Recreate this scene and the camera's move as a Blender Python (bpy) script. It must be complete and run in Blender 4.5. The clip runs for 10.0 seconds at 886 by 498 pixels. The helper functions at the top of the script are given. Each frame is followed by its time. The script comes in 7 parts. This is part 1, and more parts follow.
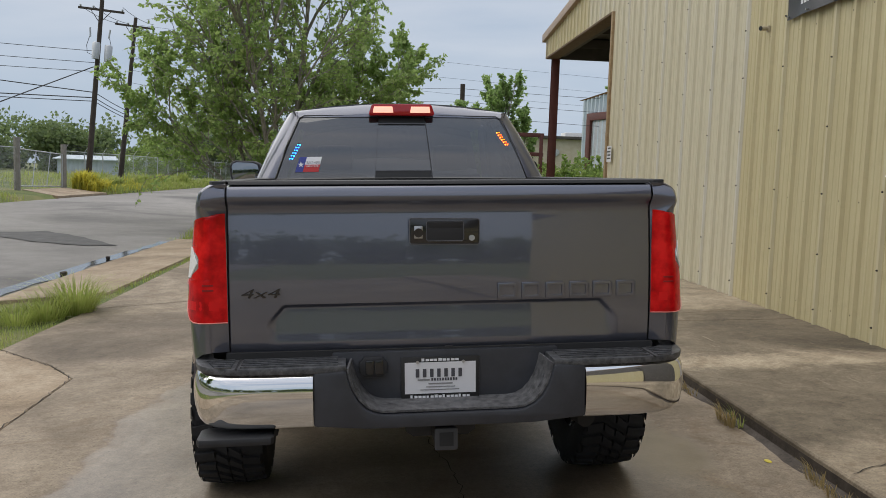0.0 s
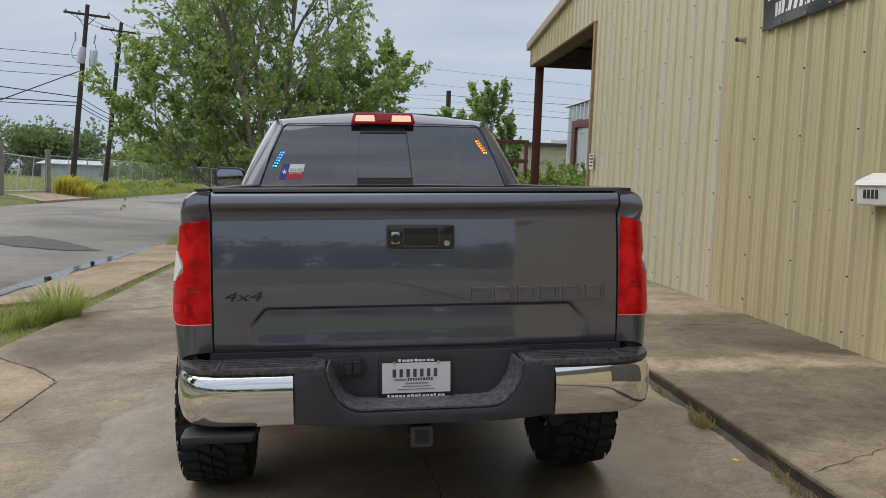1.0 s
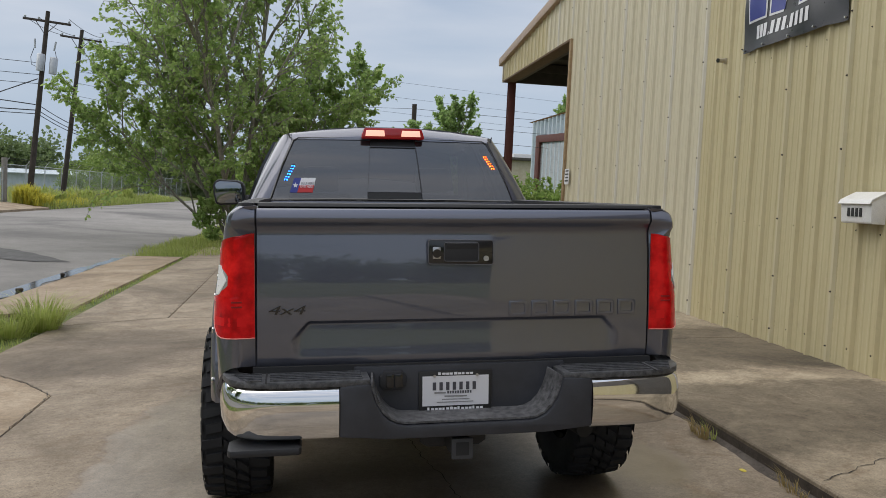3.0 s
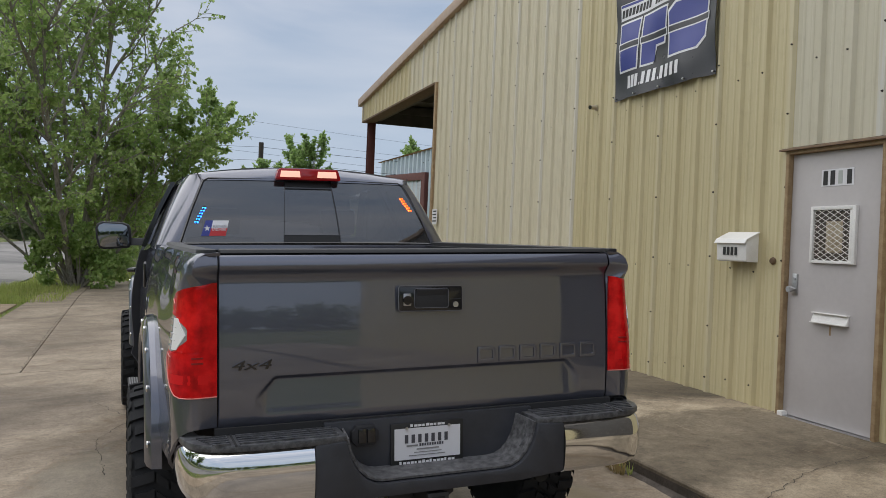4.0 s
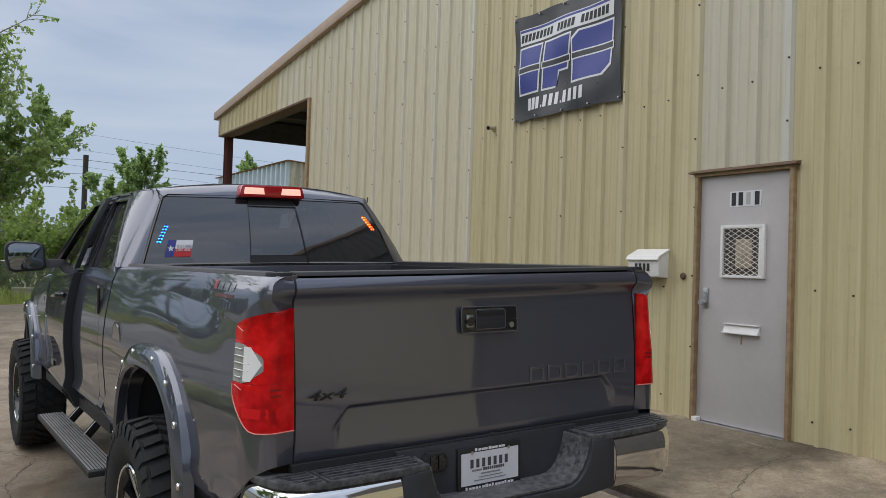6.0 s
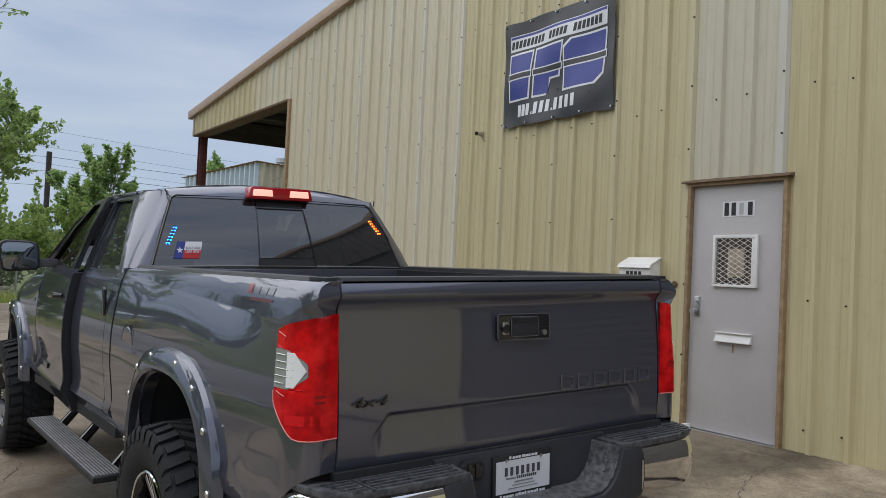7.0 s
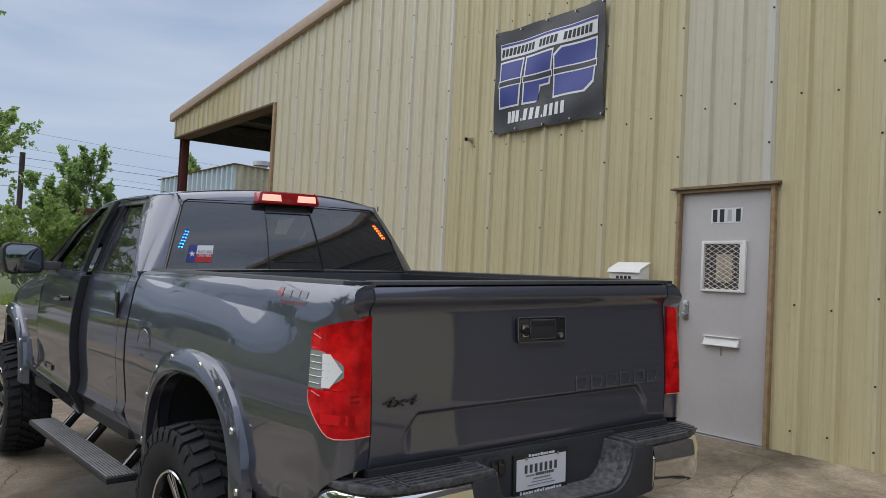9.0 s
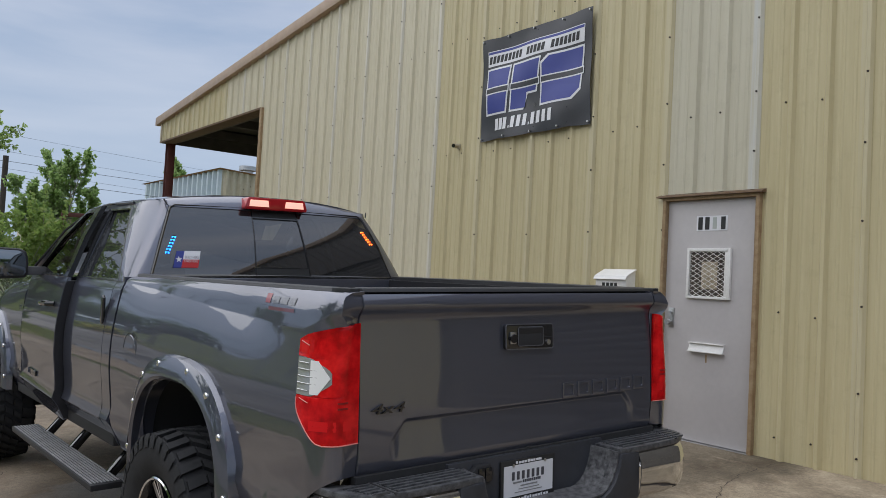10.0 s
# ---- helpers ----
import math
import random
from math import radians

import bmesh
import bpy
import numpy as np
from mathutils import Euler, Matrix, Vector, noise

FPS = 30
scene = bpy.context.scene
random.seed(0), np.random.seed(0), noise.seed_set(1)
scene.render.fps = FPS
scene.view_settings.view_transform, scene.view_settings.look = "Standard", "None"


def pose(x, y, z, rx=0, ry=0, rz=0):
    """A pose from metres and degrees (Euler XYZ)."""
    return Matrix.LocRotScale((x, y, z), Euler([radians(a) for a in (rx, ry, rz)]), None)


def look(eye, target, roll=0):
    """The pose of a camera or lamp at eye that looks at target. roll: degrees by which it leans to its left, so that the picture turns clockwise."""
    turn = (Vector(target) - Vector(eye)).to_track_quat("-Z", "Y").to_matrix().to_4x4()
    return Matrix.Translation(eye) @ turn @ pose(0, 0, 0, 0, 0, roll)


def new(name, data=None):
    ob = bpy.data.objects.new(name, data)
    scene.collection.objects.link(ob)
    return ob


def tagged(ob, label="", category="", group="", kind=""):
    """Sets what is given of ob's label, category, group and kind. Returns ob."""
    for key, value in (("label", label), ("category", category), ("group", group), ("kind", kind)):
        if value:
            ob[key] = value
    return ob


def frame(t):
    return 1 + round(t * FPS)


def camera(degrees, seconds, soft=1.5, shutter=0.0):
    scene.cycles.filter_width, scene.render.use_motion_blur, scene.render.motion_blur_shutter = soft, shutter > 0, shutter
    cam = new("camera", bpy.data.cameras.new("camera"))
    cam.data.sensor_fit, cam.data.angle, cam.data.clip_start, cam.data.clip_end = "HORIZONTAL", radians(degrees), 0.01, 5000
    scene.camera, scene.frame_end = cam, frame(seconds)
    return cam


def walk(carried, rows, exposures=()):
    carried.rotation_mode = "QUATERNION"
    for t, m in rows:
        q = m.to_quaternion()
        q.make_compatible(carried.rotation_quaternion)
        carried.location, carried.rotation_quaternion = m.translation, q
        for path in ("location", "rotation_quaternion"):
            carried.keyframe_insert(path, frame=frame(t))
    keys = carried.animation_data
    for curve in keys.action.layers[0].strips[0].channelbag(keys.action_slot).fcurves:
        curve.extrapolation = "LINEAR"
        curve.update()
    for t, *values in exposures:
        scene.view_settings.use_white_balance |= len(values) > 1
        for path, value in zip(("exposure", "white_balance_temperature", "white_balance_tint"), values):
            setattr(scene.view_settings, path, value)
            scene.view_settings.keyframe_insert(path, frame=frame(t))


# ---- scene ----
cam = camera(57.3, 10.0, 0.6)
PATH = [
    (0, (-0.021, 0.063, 1.519), (0.142, 2.049, 1.341), 2.0),
    (0.5, (-0.025, -0.009, 1.523), (0.177, 1.973, 1.353), 2.1),
    (1, (0.008, -0.066, 1.528), (0.204, 1.918, 1.366), 2.2),
    (1.5, (0.013, -0.105, 1.529), (0.198, 1.88, 1.365), 1.9),
    (2, (0.013, -0.104, 1.528), (0.218, 1.878, 1.365), 1.9),
    (2.2, (-0.011, -0.095, 1.532), (0.213, 1.886, 1.366), 2.3),
    (3.3, (-0.449, -0.081, 1.521), (-0.086, 1.884, 1.433), 2.7),
    (3.5, (-0.538, -0.019, 1.515), (-0.102, 1.932, 1.457), 2.7),
    (4, (-0.762, 0.113, 1.528), (-0.097, 1.999, 1.515), 2.4),
    (4.5, (-1.051, 0.195, 1.517), (-0.201, 2.005, 1.511), 2.1),
    (5, (-1.232, 0.335, 1.509), (-0.308, 2.109, 1.525), 2.3),
    (5.5, (-1.378, 0.458, 1.519), (-0.367, 2.183, 1.56), 2.7),
    (5.7, (-1.432, 0.479, 1.508), (-0.412, 2.199, 1.553), 2.2),
    (6.8, (-1.714, 0.669, 1.506), (-0.605, 2.333, 1.558), 2.5),
    (7, (-1.733, 0.684, 1.505), (-0.618, 2.343, 1.564), 2.7),
    (7.5, (-1.809, 0.719, 1.51), (-0.677, 2.366, 1.577), 2.7),
    (8, (-1.884, 0.705, 1.504), (-0.73, 2.338, 1.57), 2.9),
    (8.5, (-1.929, 0.7, 1.498), (-0.769, 2.328, 1.558), 2.9),
    (9, (-1.943, 0.698, 1.499), (-0.777, 2.322, 1.57), 2.9),
    (9.5, (-1.949, 0.702, 1.501), (-0.782, 2.324, 1.583), 3.0),
    (10, (-1.955, 0.696, 1.503), (-0.763, 2.299, 1.59), 3.1),
]
walk(cam, [(t, look(eye, target, roll)) for t, eye, target, roll in PATH], [(0.0, 0.50, 6850, 10), (2.2, 0.50, 6850, 10), (3.5, 0.46, 6700, 10), (5.0, 0.40, 6600, 10), (7.5, 0.40, 6400, 11), (10.0, 0.40, 6380, 11)])

# ---- world and light ----
world = bpy.data.worlds.new("overcast_sky")
scene.world = world
world.use_nodes = True
wn, wl = world.node_tree.nodes, world.node_tree.links
wn.clear()
w_out = wn.new("ShaderNodeOutputWorld")
w_bg = wn.new("ShaderNodeBackground")
w_sky = wn.new("ShaderNodeTexSky")
w_sky.sky_type = "NISHITA"
w_sky.sun_disc = False
w_sky.sun_elevation = radians(52)
w_sky.sun_rotation = radians(235)
w_sky.air_density, w_sky.dust_density, w_sky.ozone_density = 1.0, 1.5, 1.5
w_tc = wn.new("ShaderNodeTexCoord")
w_map = wn.new("ShaderNodeMapping")
w_map.inputs["Scale"].default_value = (1.0, 1.0, 4.2)
w_map.inputs["Rotation"].default_value = (0.0, 0.12, 0.4)
w_noise = wn.new("ShaderNodeTexNoise")
w_noise.inputs["Scale"].default_value = 2.5
w_noise.inputs["Detail"].default_value = 6.0
w_noise.inputs["Roughness"].default_value = 0.52
w_noise.inputs["Distortion"].default_value = 0.35
w_ramp = wn.new("ShaderNodeValToRGB")
w_ramp.color_ramp.elements[0].position = 0.30
w_ramp.color_ramp.elements[0].color = (2.75, 3.45, 4.65, 1)
w_ramp.color_ramp.elements[1].position = 0.72
w_ramp.color_ramp.elements[1].color = (5.6, 5.75, 6.3, 1)
w_mix = wn.new("ShaderNodeMixRGB")
w_mix.inputs[0].default_value = 0.85
wl.new(w_tc.outputs["Generated"], w_map.inputs["Vector"])
wl.new(w_map.outputs[0], w_noise.inputs["Vector"])
wl.new(w_noise.outputs["Fac"], w_ramp.inputs[0])
wl.new(w_sky.outputs[0], w_mix.inputs[1])
wl.new(w_ramp.outputs[0], w_mix.inputs[2])
w_sep = wn.new("ShaderNodeSeparateXYZ")
wl.new(w_tc.outputs["Generated"], w_sep.inputs[0])
w_low = wn.new("ShaderNodeValToRGB")
w_low.color_ramp.elements[0].position, w_low.color_ramp.elements[0].color = 0.03, (0.75, 0.75, 0.75, 1)
w_low.color_ramp.elements[1].position, w_low.color_ramp.elements[1].color = 0.34, (0.0, 0.0, 0.0, 1)
wl.new(w_sep.outputs[2], w_low.inputs[0])
w_haze = wn.new("ShaderNodeMixRGB")
w_haze.inputs[2].default_value = (2.95, 3.8, 4.95, 1)
wl.new(w_low.outputs[0], w_haze.inputs[0])
wl.new(w_mix.outputs[0], w_haze.inputs[1])
# an overcast sky is brightest overhead
w_top = wn.new("ShaderNodeValToRGB")
w_top.color_ramp.elements[0].position, w_top.color_ramp.elements[0].color = 0.40, (0.5, 0.5, 0.5, 1)
w_top.color_ramp.elements[1].position, w_top.color_ramp.elements[1].color = 0.95, (0.74, 0.735, 0.73, 1)
wl.new(w_sep.outputs[2], w_top.inputs[0])
w_gain = wn.new("ShaderNodeMixRGB")
w_gain.blend_type = "MULTIPLY"
w_gain.inputs[0].default_value = 1.0
wl.new(w_haze.outputs[0], w_gain.inputs[1])
wl.new(w_top.outputs[0], w_gain.inputs[2])
wl.new(w_gain.outputs[0], w_bg.inputs[0])
w_bg.inputs[1].default_value = 0.20
wl.new(w_bg.outputs[0], w_out.inputs[0])

sun_data = bpy.data.lights.new("sun", "SUN")
sun_data.energy, sun_data.angle, sun_data.color = 1.65, radians(105), (1.0, 0.97, 0.92)
sun = new("sun", sun_data)
sun.matrix_world = look((-12, 15, 26), (0, 6, 0))

# ---- helpers for building ----


def mat(name, color, rough=0.5, metal=0.0, coat=0.0, spec=0.5):
    m = bpy.data.materials.new(name)
    m.use_nodes = True
    b = m.node_tree.nodes["Principled BSDF"]
    b.inputs["Base Color"].default_value = (*color, 1)
    b.inputs["Roughness"].default_value = rough
    b.inputs["Metallic"].default_value = metal
    b.inputs["Coat Weight"].default_value = coat
    b.inputs["Coat Roughness"].default_value = 0.04
    b.inputs["Specular IOR Level"].default_value = spec
    return m


def nd(m, kind, **values):
    n = m.node_tree.nodes.new(kind)
    for k, v in values.items():
        n.inputs[k].default_value = v
    return n


def coords(m, which="Object", scale=(1, 1, 1)):
    tc = m.node_tree.nodes.new("ShaderNodeTexCoord")
    mp = m.node_tree.nodes.new("ShaderNodeMapping")
    mp.inputs["Scale"].default_value = scale
    m.node_tree.links.new(tc.outputs[which], mp.inputs["Vector"])
    return mp.outputs[0]


def place(m):
    """World position, for surfaces made of several pieces."""
    return m.node_tree.nodes.new("ShaderNodeNewGeometry").outputs["Position"]


def ramp(m, fac, stops):
    r = m.node_tree.nodes.new("ShaderNodeValToRGB")
    e = r.color_ramp.elements
    while len(e) < len(stops):
        e.new(0.5)
    for i, (p, c) in enumerate(stops):
        e[i].position = p
        e[i].color = (*c, 1) if len(c) == 3 else c
    m.node_tree.links.new(fac, r.inputs[0])
    return r.outputs[0]


def grain(m, vec, scale, detail=5.0, rough=0.6, distort=0.0):
    n = nd(m, "ShaderNodeTexNoise", Scale=scale, Detail=detail, Roughness=rough, Distortion=distort)
    m.node_tree.links.new(vec, n.inputs["Vector"])
    return n.outputs["Fac"]


def mixc(m, fac, a, b, mode="MIX"):
    n = m.node_tree.nodes.new("ShaderNodeMixRGB")
    n.blend_type = mode
    for i, v in enumerate((fac, a, b)):
        if hasattr(v, "links"):
            m.node_tree.links.new(v, n.inputs[i])
        elif isinstance(v, (int, float)):
            n.inputs[i].default_value = v
        else:
            n.inputs[i].default_value = (*v, 1)
    return n.outputs[0]


def maths(m, op, a, b=0.0, clamp=False):
    n = m.node_tree.nodes.new("ShaderNodeMath")
    n.operation, n.use_clamp = op, clamp
    for i, v in enumerate((a, b)):
        if hasattr(v, "links"):
            m.node_tree.links.new(v, n.inputs[i])
        else:
            n.inputs[i].default_value = v
    return n.outputs[0]


def to(m, socket, name):
    m.node_tree.links.new(socket, m.node_tree.nodes["Principled BSDF"].inputs[name])


def bump(m, height, strength=0.3, dist=0.01):
    n = nd(m, "ShaderNodeBump", Strength=strength, Distance=dist)
    m.node_tree.links.new(height, n.inputs["Height"])
    to(m, n.outputs[0], "Normal")


def split(m, vec):
    n = m.node_tree.nodes.new("ShaderNodeSeparateXYZ")
    m.node_tree.links.new(vec, n.inputs[0])
    return n.outputs


# ---- materials ----
def concrete(name, a, b, dark, wet=False, bands=False):
    """Cast concrete: broad cloudy stains, sandy grit, dark pits and pale scuffs."""
    m = mat(name, a, 0.9)
    p = place(m)
    big, mid, fine = grain(m, p, 0.55, 7, 0.7, 0.6), grain(m, p, 4.0, 8, 0.78, 0.3), grain(m, p, 95, 4, 0.7)
    c = ramp(m, big, [(0.36, dark), (0.5, a), (0.62, b)])
    c = mixc(m, ramp(m, mid, [(0.46, (0.0,) * 3), (0.66, (0.5,) * 3)]), c, dark)
    # sandy grit and pits
    c = mixc(m, 0.42, c, ramp(m, fine, [(0.34, (0.45,) * 3), (0.5, (1.0,) * 3), (0.68, (1.4,) * 3)]), "MULTIPLY")
    c = mixc(m, 0.42, c, ramp(m, grain(m, p, 28, 5, 0.75), [(0.36, (0.6,) * 3), (0.66, (1.35,) * 3)]), "MULTIPLY")
    c = mixc(m, ramp(m, grain(m, p, 55, 2, 0.5), [(0.66, (0.0,) * 3), (0.72, (0.6,) * 3)]), c, tuple(q * 0.5 for q in dark))
    c = mixc(m, ramp(m, grain(m, p, 1.3, 6, 0.75, 1.4), [(0.54, (0.0,) * 3), (0.66, (0.5,) * 3)]), c, tuple(q * k for q, k in zip(dark, (0.95, 0.78, 0.62))))
    rough = ramp(m, mid, [(0.3, (0.75,) * 3), (0.7, (0.95,) * 3)])
    x, y, _ = split(m, p)
    warp = maths(m, "SUBTRACT", grain(m, p, 0.8, 7, 0.72), 0.5)
    if bands:
        # dark mildewed stretches between lighter washed bands
        yy = maths(m, "DIVIDE", maths(m, "SUBTRACT", maths(m, "ADD", y, maths(m, "MULTIPLY", warp, 1.4)), 2.0), 8.0)
        shade = ramp(m, yy, [(0.0, (1.1,) * 3), (0.23, (1.1,) * 3), (0.265, (0.44, 0.43, 0.41)), (0.455, (0.50, 0.49, 0.47)), (0.48, (1.2,) * 3), (0.515, (1.15,) * 3), (0.535, (0.52, 0.51, 0.49)), (0.77, (0.56, 0.55, 0.53)), (0.80, (1.12,) * 3), (1.0, (1.05,) * 3)])
        c = mixc(m, 0.9, c, shade, "MULTIPLY")
        sm = nd(m, "ShaderNodeMapping", Rotation=(0, 0, 0.7), Scale=(14, 0.9, 1))
        m.node_tree.links.new(p, sm.inputs["Vector"])
        c = mixc(m, ramp(m, grain(m, sm.outputs[0], 2.2, 3, 0.5), [(0.68, (0.0,) * 3), (0.73, (0.4,) * 3)]), c, b)
    if wet:
        # dark dried patch on the slab by the street
        ex = maths(m, "POWER", maths(m, "ABSOLUTE", maths(m, "DIVIDE", maths(m, "SUBTRACT", x, -2.2), 1.15)), 3.0)
        ey = maths(m, "POWER", maths(m, "ABSOLUTE", maths(m, "DIVIDE", maths(m, "SUBTRACT", y, 8.0), 1.25)), 3.0)
        e = maths(m, "ADD", maths(m, "ADD", ex, ey), maths(m, "MULTIPLY", warp, 2.4))
        c = mixc(m, ramp(m, e, [(0.55, (0.8,) * 3), (1.25, (0.0,) * 3)]), c, mixc(m, 1.0, c, (0.66, 0.65, 0.65), "MULTIPLY"))
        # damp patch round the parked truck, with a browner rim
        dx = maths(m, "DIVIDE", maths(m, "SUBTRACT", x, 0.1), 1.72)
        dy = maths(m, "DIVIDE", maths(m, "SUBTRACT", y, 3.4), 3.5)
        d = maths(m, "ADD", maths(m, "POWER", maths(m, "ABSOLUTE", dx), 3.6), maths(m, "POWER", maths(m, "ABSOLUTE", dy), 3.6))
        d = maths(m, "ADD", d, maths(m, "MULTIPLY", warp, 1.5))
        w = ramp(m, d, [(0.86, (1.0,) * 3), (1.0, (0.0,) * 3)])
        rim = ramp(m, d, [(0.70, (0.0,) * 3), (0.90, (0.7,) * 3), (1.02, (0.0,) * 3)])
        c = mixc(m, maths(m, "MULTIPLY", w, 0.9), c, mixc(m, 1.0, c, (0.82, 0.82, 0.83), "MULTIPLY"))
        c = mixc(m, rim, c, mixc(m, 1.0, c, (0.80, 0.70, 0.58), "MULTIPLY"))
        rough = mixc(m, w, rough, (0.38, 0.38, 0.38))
        # silt-filled puddle beside the kerb-side rear tyre
        sx = maths(m, "POWER", maths(m, "ABSOLUTE", maths(m, "DIVIDE", maths(m, "SUBTRACT", x, 1.56), 0.31)), 2.4)
        sy = maths(m, "POWER", maths(m, "ABSOLUTE", maths(m, "DIVIDE", maths(m, "SUBTRACT", y, 4.27), 0.42)), 2.4)
        sand = ramp(m, maths(m, "ADD", maths(m, "ADD", sx, sy), maths(m, "MULTIPLY", warp, 0.9)), [(0.45, (0.8,) * 3), (1.05, (0.0,) * 3)])
        c = mixc(m, sand, c, ramp(m, grain(m, p, 5, 5, 0.65), [(0.3, (0.155, 0.122, 0.08)), (0.7, (0.215, 0.172, 0.115))]))
        rough = mixc(m, sand, rough, (0.3, 0.3, 0.3))
    to(m, c, "Base Color")
    to(m, rough, "Roughness")
    bump(m, mixc(m, 0.4, fine, grain(m, p, 28, 5, 0.75)), 0.3, 0.005)
    return m


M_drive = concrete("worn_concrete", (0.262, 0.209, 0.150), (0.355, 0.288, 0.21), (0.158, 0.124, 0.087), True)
M_slab = concrete("walkway_concrete", (0.275, 0.222, 0.155), (0.40, 0.33, 0.235), (0.14, 0.112, 0.076), False, True)
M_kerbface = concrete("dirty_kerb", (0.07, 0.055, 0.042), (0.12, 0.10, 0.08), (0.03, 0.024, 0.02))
M_apron = concrete("sandy_concrete", (0.33, 0.25, 0.168), (0.41, 0.325, 0.228), (0.21, 0.155, 0.10))


def asphalt():
    m = mat("asphalt", (0.1, 0.1, 0.1), 0.85)
    p = place(m)
    big, mid, fine = grain(m, p, 0.16, 4, 0.55, 0.6), grain(m, p, 2.2, 6, 0.7), grain(m, p, 70, 3)
    c = ramp(m, big, [(0.36, (0.11, 0.104, 0.097)), (0.46, (0.19, 0.178, 0.164)), (0.64, (0.26, 0.244, 0.224))])
    c = mixc(m, 0.45, c, ramp(m, mid, [(0.3, (0.6,) * 3), (0.7, (1.2,) * 3)]), "MULTIPLY")
    c = mixc(m, 0.4, c, ramp(m, fine, [(0.3, (0.5,) * 3), (0.7, (1.4,) * 3)]), "MULTIPLY")
    to(m, c, "Base Color")
    bump(m, fine, 0.4, 0.006)
    return m


M_asphalt = asphalt()


def soil():
    m = mat("grassy_soil", (0.1, 0.12, 0.04), 0.95)
    p = place(m)
    c = ramp(m, grain(m, p, 0.35, 6, 0.7), [(0.3, (0.055, 0.085, 0.02)), (0.5, (0.12, 0.15, 0.04)), (0.66, (0.22, 0.19, 0.08)), (0.8, (0.20, 0.16, 0.10))])
    c = mixc(m, 0.6, c, ramp(m, grain(m, p, 25, 4), [(0.3, (0.45,) * 3), (0.7, (1.4,) * 3)]), "MULTIPLY")
    to(m, c, "Base Color")
    bump(m, grain(m, p, 30, 4), 0.8, 0.03)
    return m


M_soil = soil()
M_water = mat("puddle_water", (0.07, 0.07, 0.066), 0.10, 0, 0, 0.5)


def leafy(name, a, b, c):
    m = mat(name, a, 0.55)
    g = m.node_tree.nodes.new("ShaderNodeNewGeometry")
    to(m, ramp(m, g.outputs["Random Per Island"], [(0.0, a), (0.55, b), (1.0, c)]), "Base Color")
    bsdf = m.node_tree.nodes["Principled BSDF"]
    tr = nd(m, "ShaderNodeBsdfTranslucent", Color=(*[min(1, q * 1.5) for q in b], 1))
    mx = nd(m, "ShaderNodeMixShader", Fac=0.5)
    out = m.node_tree.nodes["Material Output"]
    m.node_tree.links.new(bsdf.outputs[0], mx.inputs[1])
    m.node_tree.links.new(tr.outputs[0], mx.inputs[2])
    m.node_tree.links.new(mx.outputs[0], out.inputs[0])
    return m


M_leaf = leafy("tree_leaves", (0.11, 0.19, 0.052), (0.26, 0.36, 0.11), (0.54, 0.60, 0.27))
M_bush = leafy("bush_leaves", (0.10, 0.165, 0.04), (0.19, 0.27, 0.07), (0.40, 0.43, 0.14))
M_sapling = leafy("sapling_leaves", (0.13, 0.21, 0.065), (0.23, 0.33, 0.11), (0.40, 0.48, 0.20))
M_farleaf = leafy("distant_leaves", (0.075, 0.115, 0.05), (0.14, 0.19, 0.08), (0.27, 0.32, 0.12))
M_grass = leafy("grass_blades", (0.17, 0.22, 0.05), (0.29, 0.34, 0.09), (0.50, 0.44, 0.21))
M_yellowweed = leafy("yellow_weed", (0.30, 0.34, 0.06), (0.46, 0.42, 0.07), (0.62, 0.50, 0.06))
M_dry = leafy("dry_grass", (0.24, 0.18, 0.08), (0.34, 0.26, 0.12), (0.20, 0.19, 0.06))


def bark():
    m = mat("bark", (0.15, 0.12, 0.09), 0.95)
    v = coords(m, "Object", (6, 6, 1.2))
    to(m, ramp(m, grain(m, v, 3, 6, 0.7), [(0.3, (0.16, 0.14, 0.11)), (0.7, (0.40, 0.37, 0.32))]), "Base Color")
    bump(m, grain(m, v, 5, 5), 0.8, 0.03)
    return m


M_bark = bark()


def panel_paint(name, a, b, lap):
    """Chalked sheet-metal paint: streaks down the sheet, the lap rib bleached."""
    m = mat(name, a, 0.5)
    v = coords(m, "Object")
    p = place(m)
    streak = nd(m, "ShaderNodeMapping", Scale=(1, 9, 0.35))
    m.node_tree.links.new(p, streak.inputs["Vector"])
    c = ramp(m, grain(m, streak.outputs[0], 1.6, 6, 0.65), [(0.3, a), (0.7, b)])
    c = mixc(m, ramp(m, grain(m, p, 7, 6, 0.7), [(0.55, (0.0,) * 3), (0.8, (0.35,) * 3)]), c, tuple(q * 0.72 for q in a))
    _, y, z = split(m, v)
    edge = maths(m, "LESS_THAN", maths(m, "ABSOLUTE", maths(m, "SUBTRACT", y, 0.02)), 0.05)
    worn = maths(m, "MULTIPLY", edge, ramp(m, grain(m, streak.outputs[0], 3.1, 4), [(0.3, (0.08,) * 3), (0.6, (0.55,) * 3)]))
    c = mixc(m, worn, c, lap)
    dirt = maths(m, "MULTIPLY", ramp(m, maths(m, "ADD", z, maths(m, "MULTIPLY", grain(m, p, 5, 4), 0.35)), [(0.2, (0.5,) * 3), (0.42, (0.0,) * 3)]), 1.0)
    c = mixc(m, dirt, c, (0.30, 0.24, 0.14))
    to(m, c, "Base Color")
    bump(m, grain(m, p, 4, 3), 0.10, 0.02)
    return m


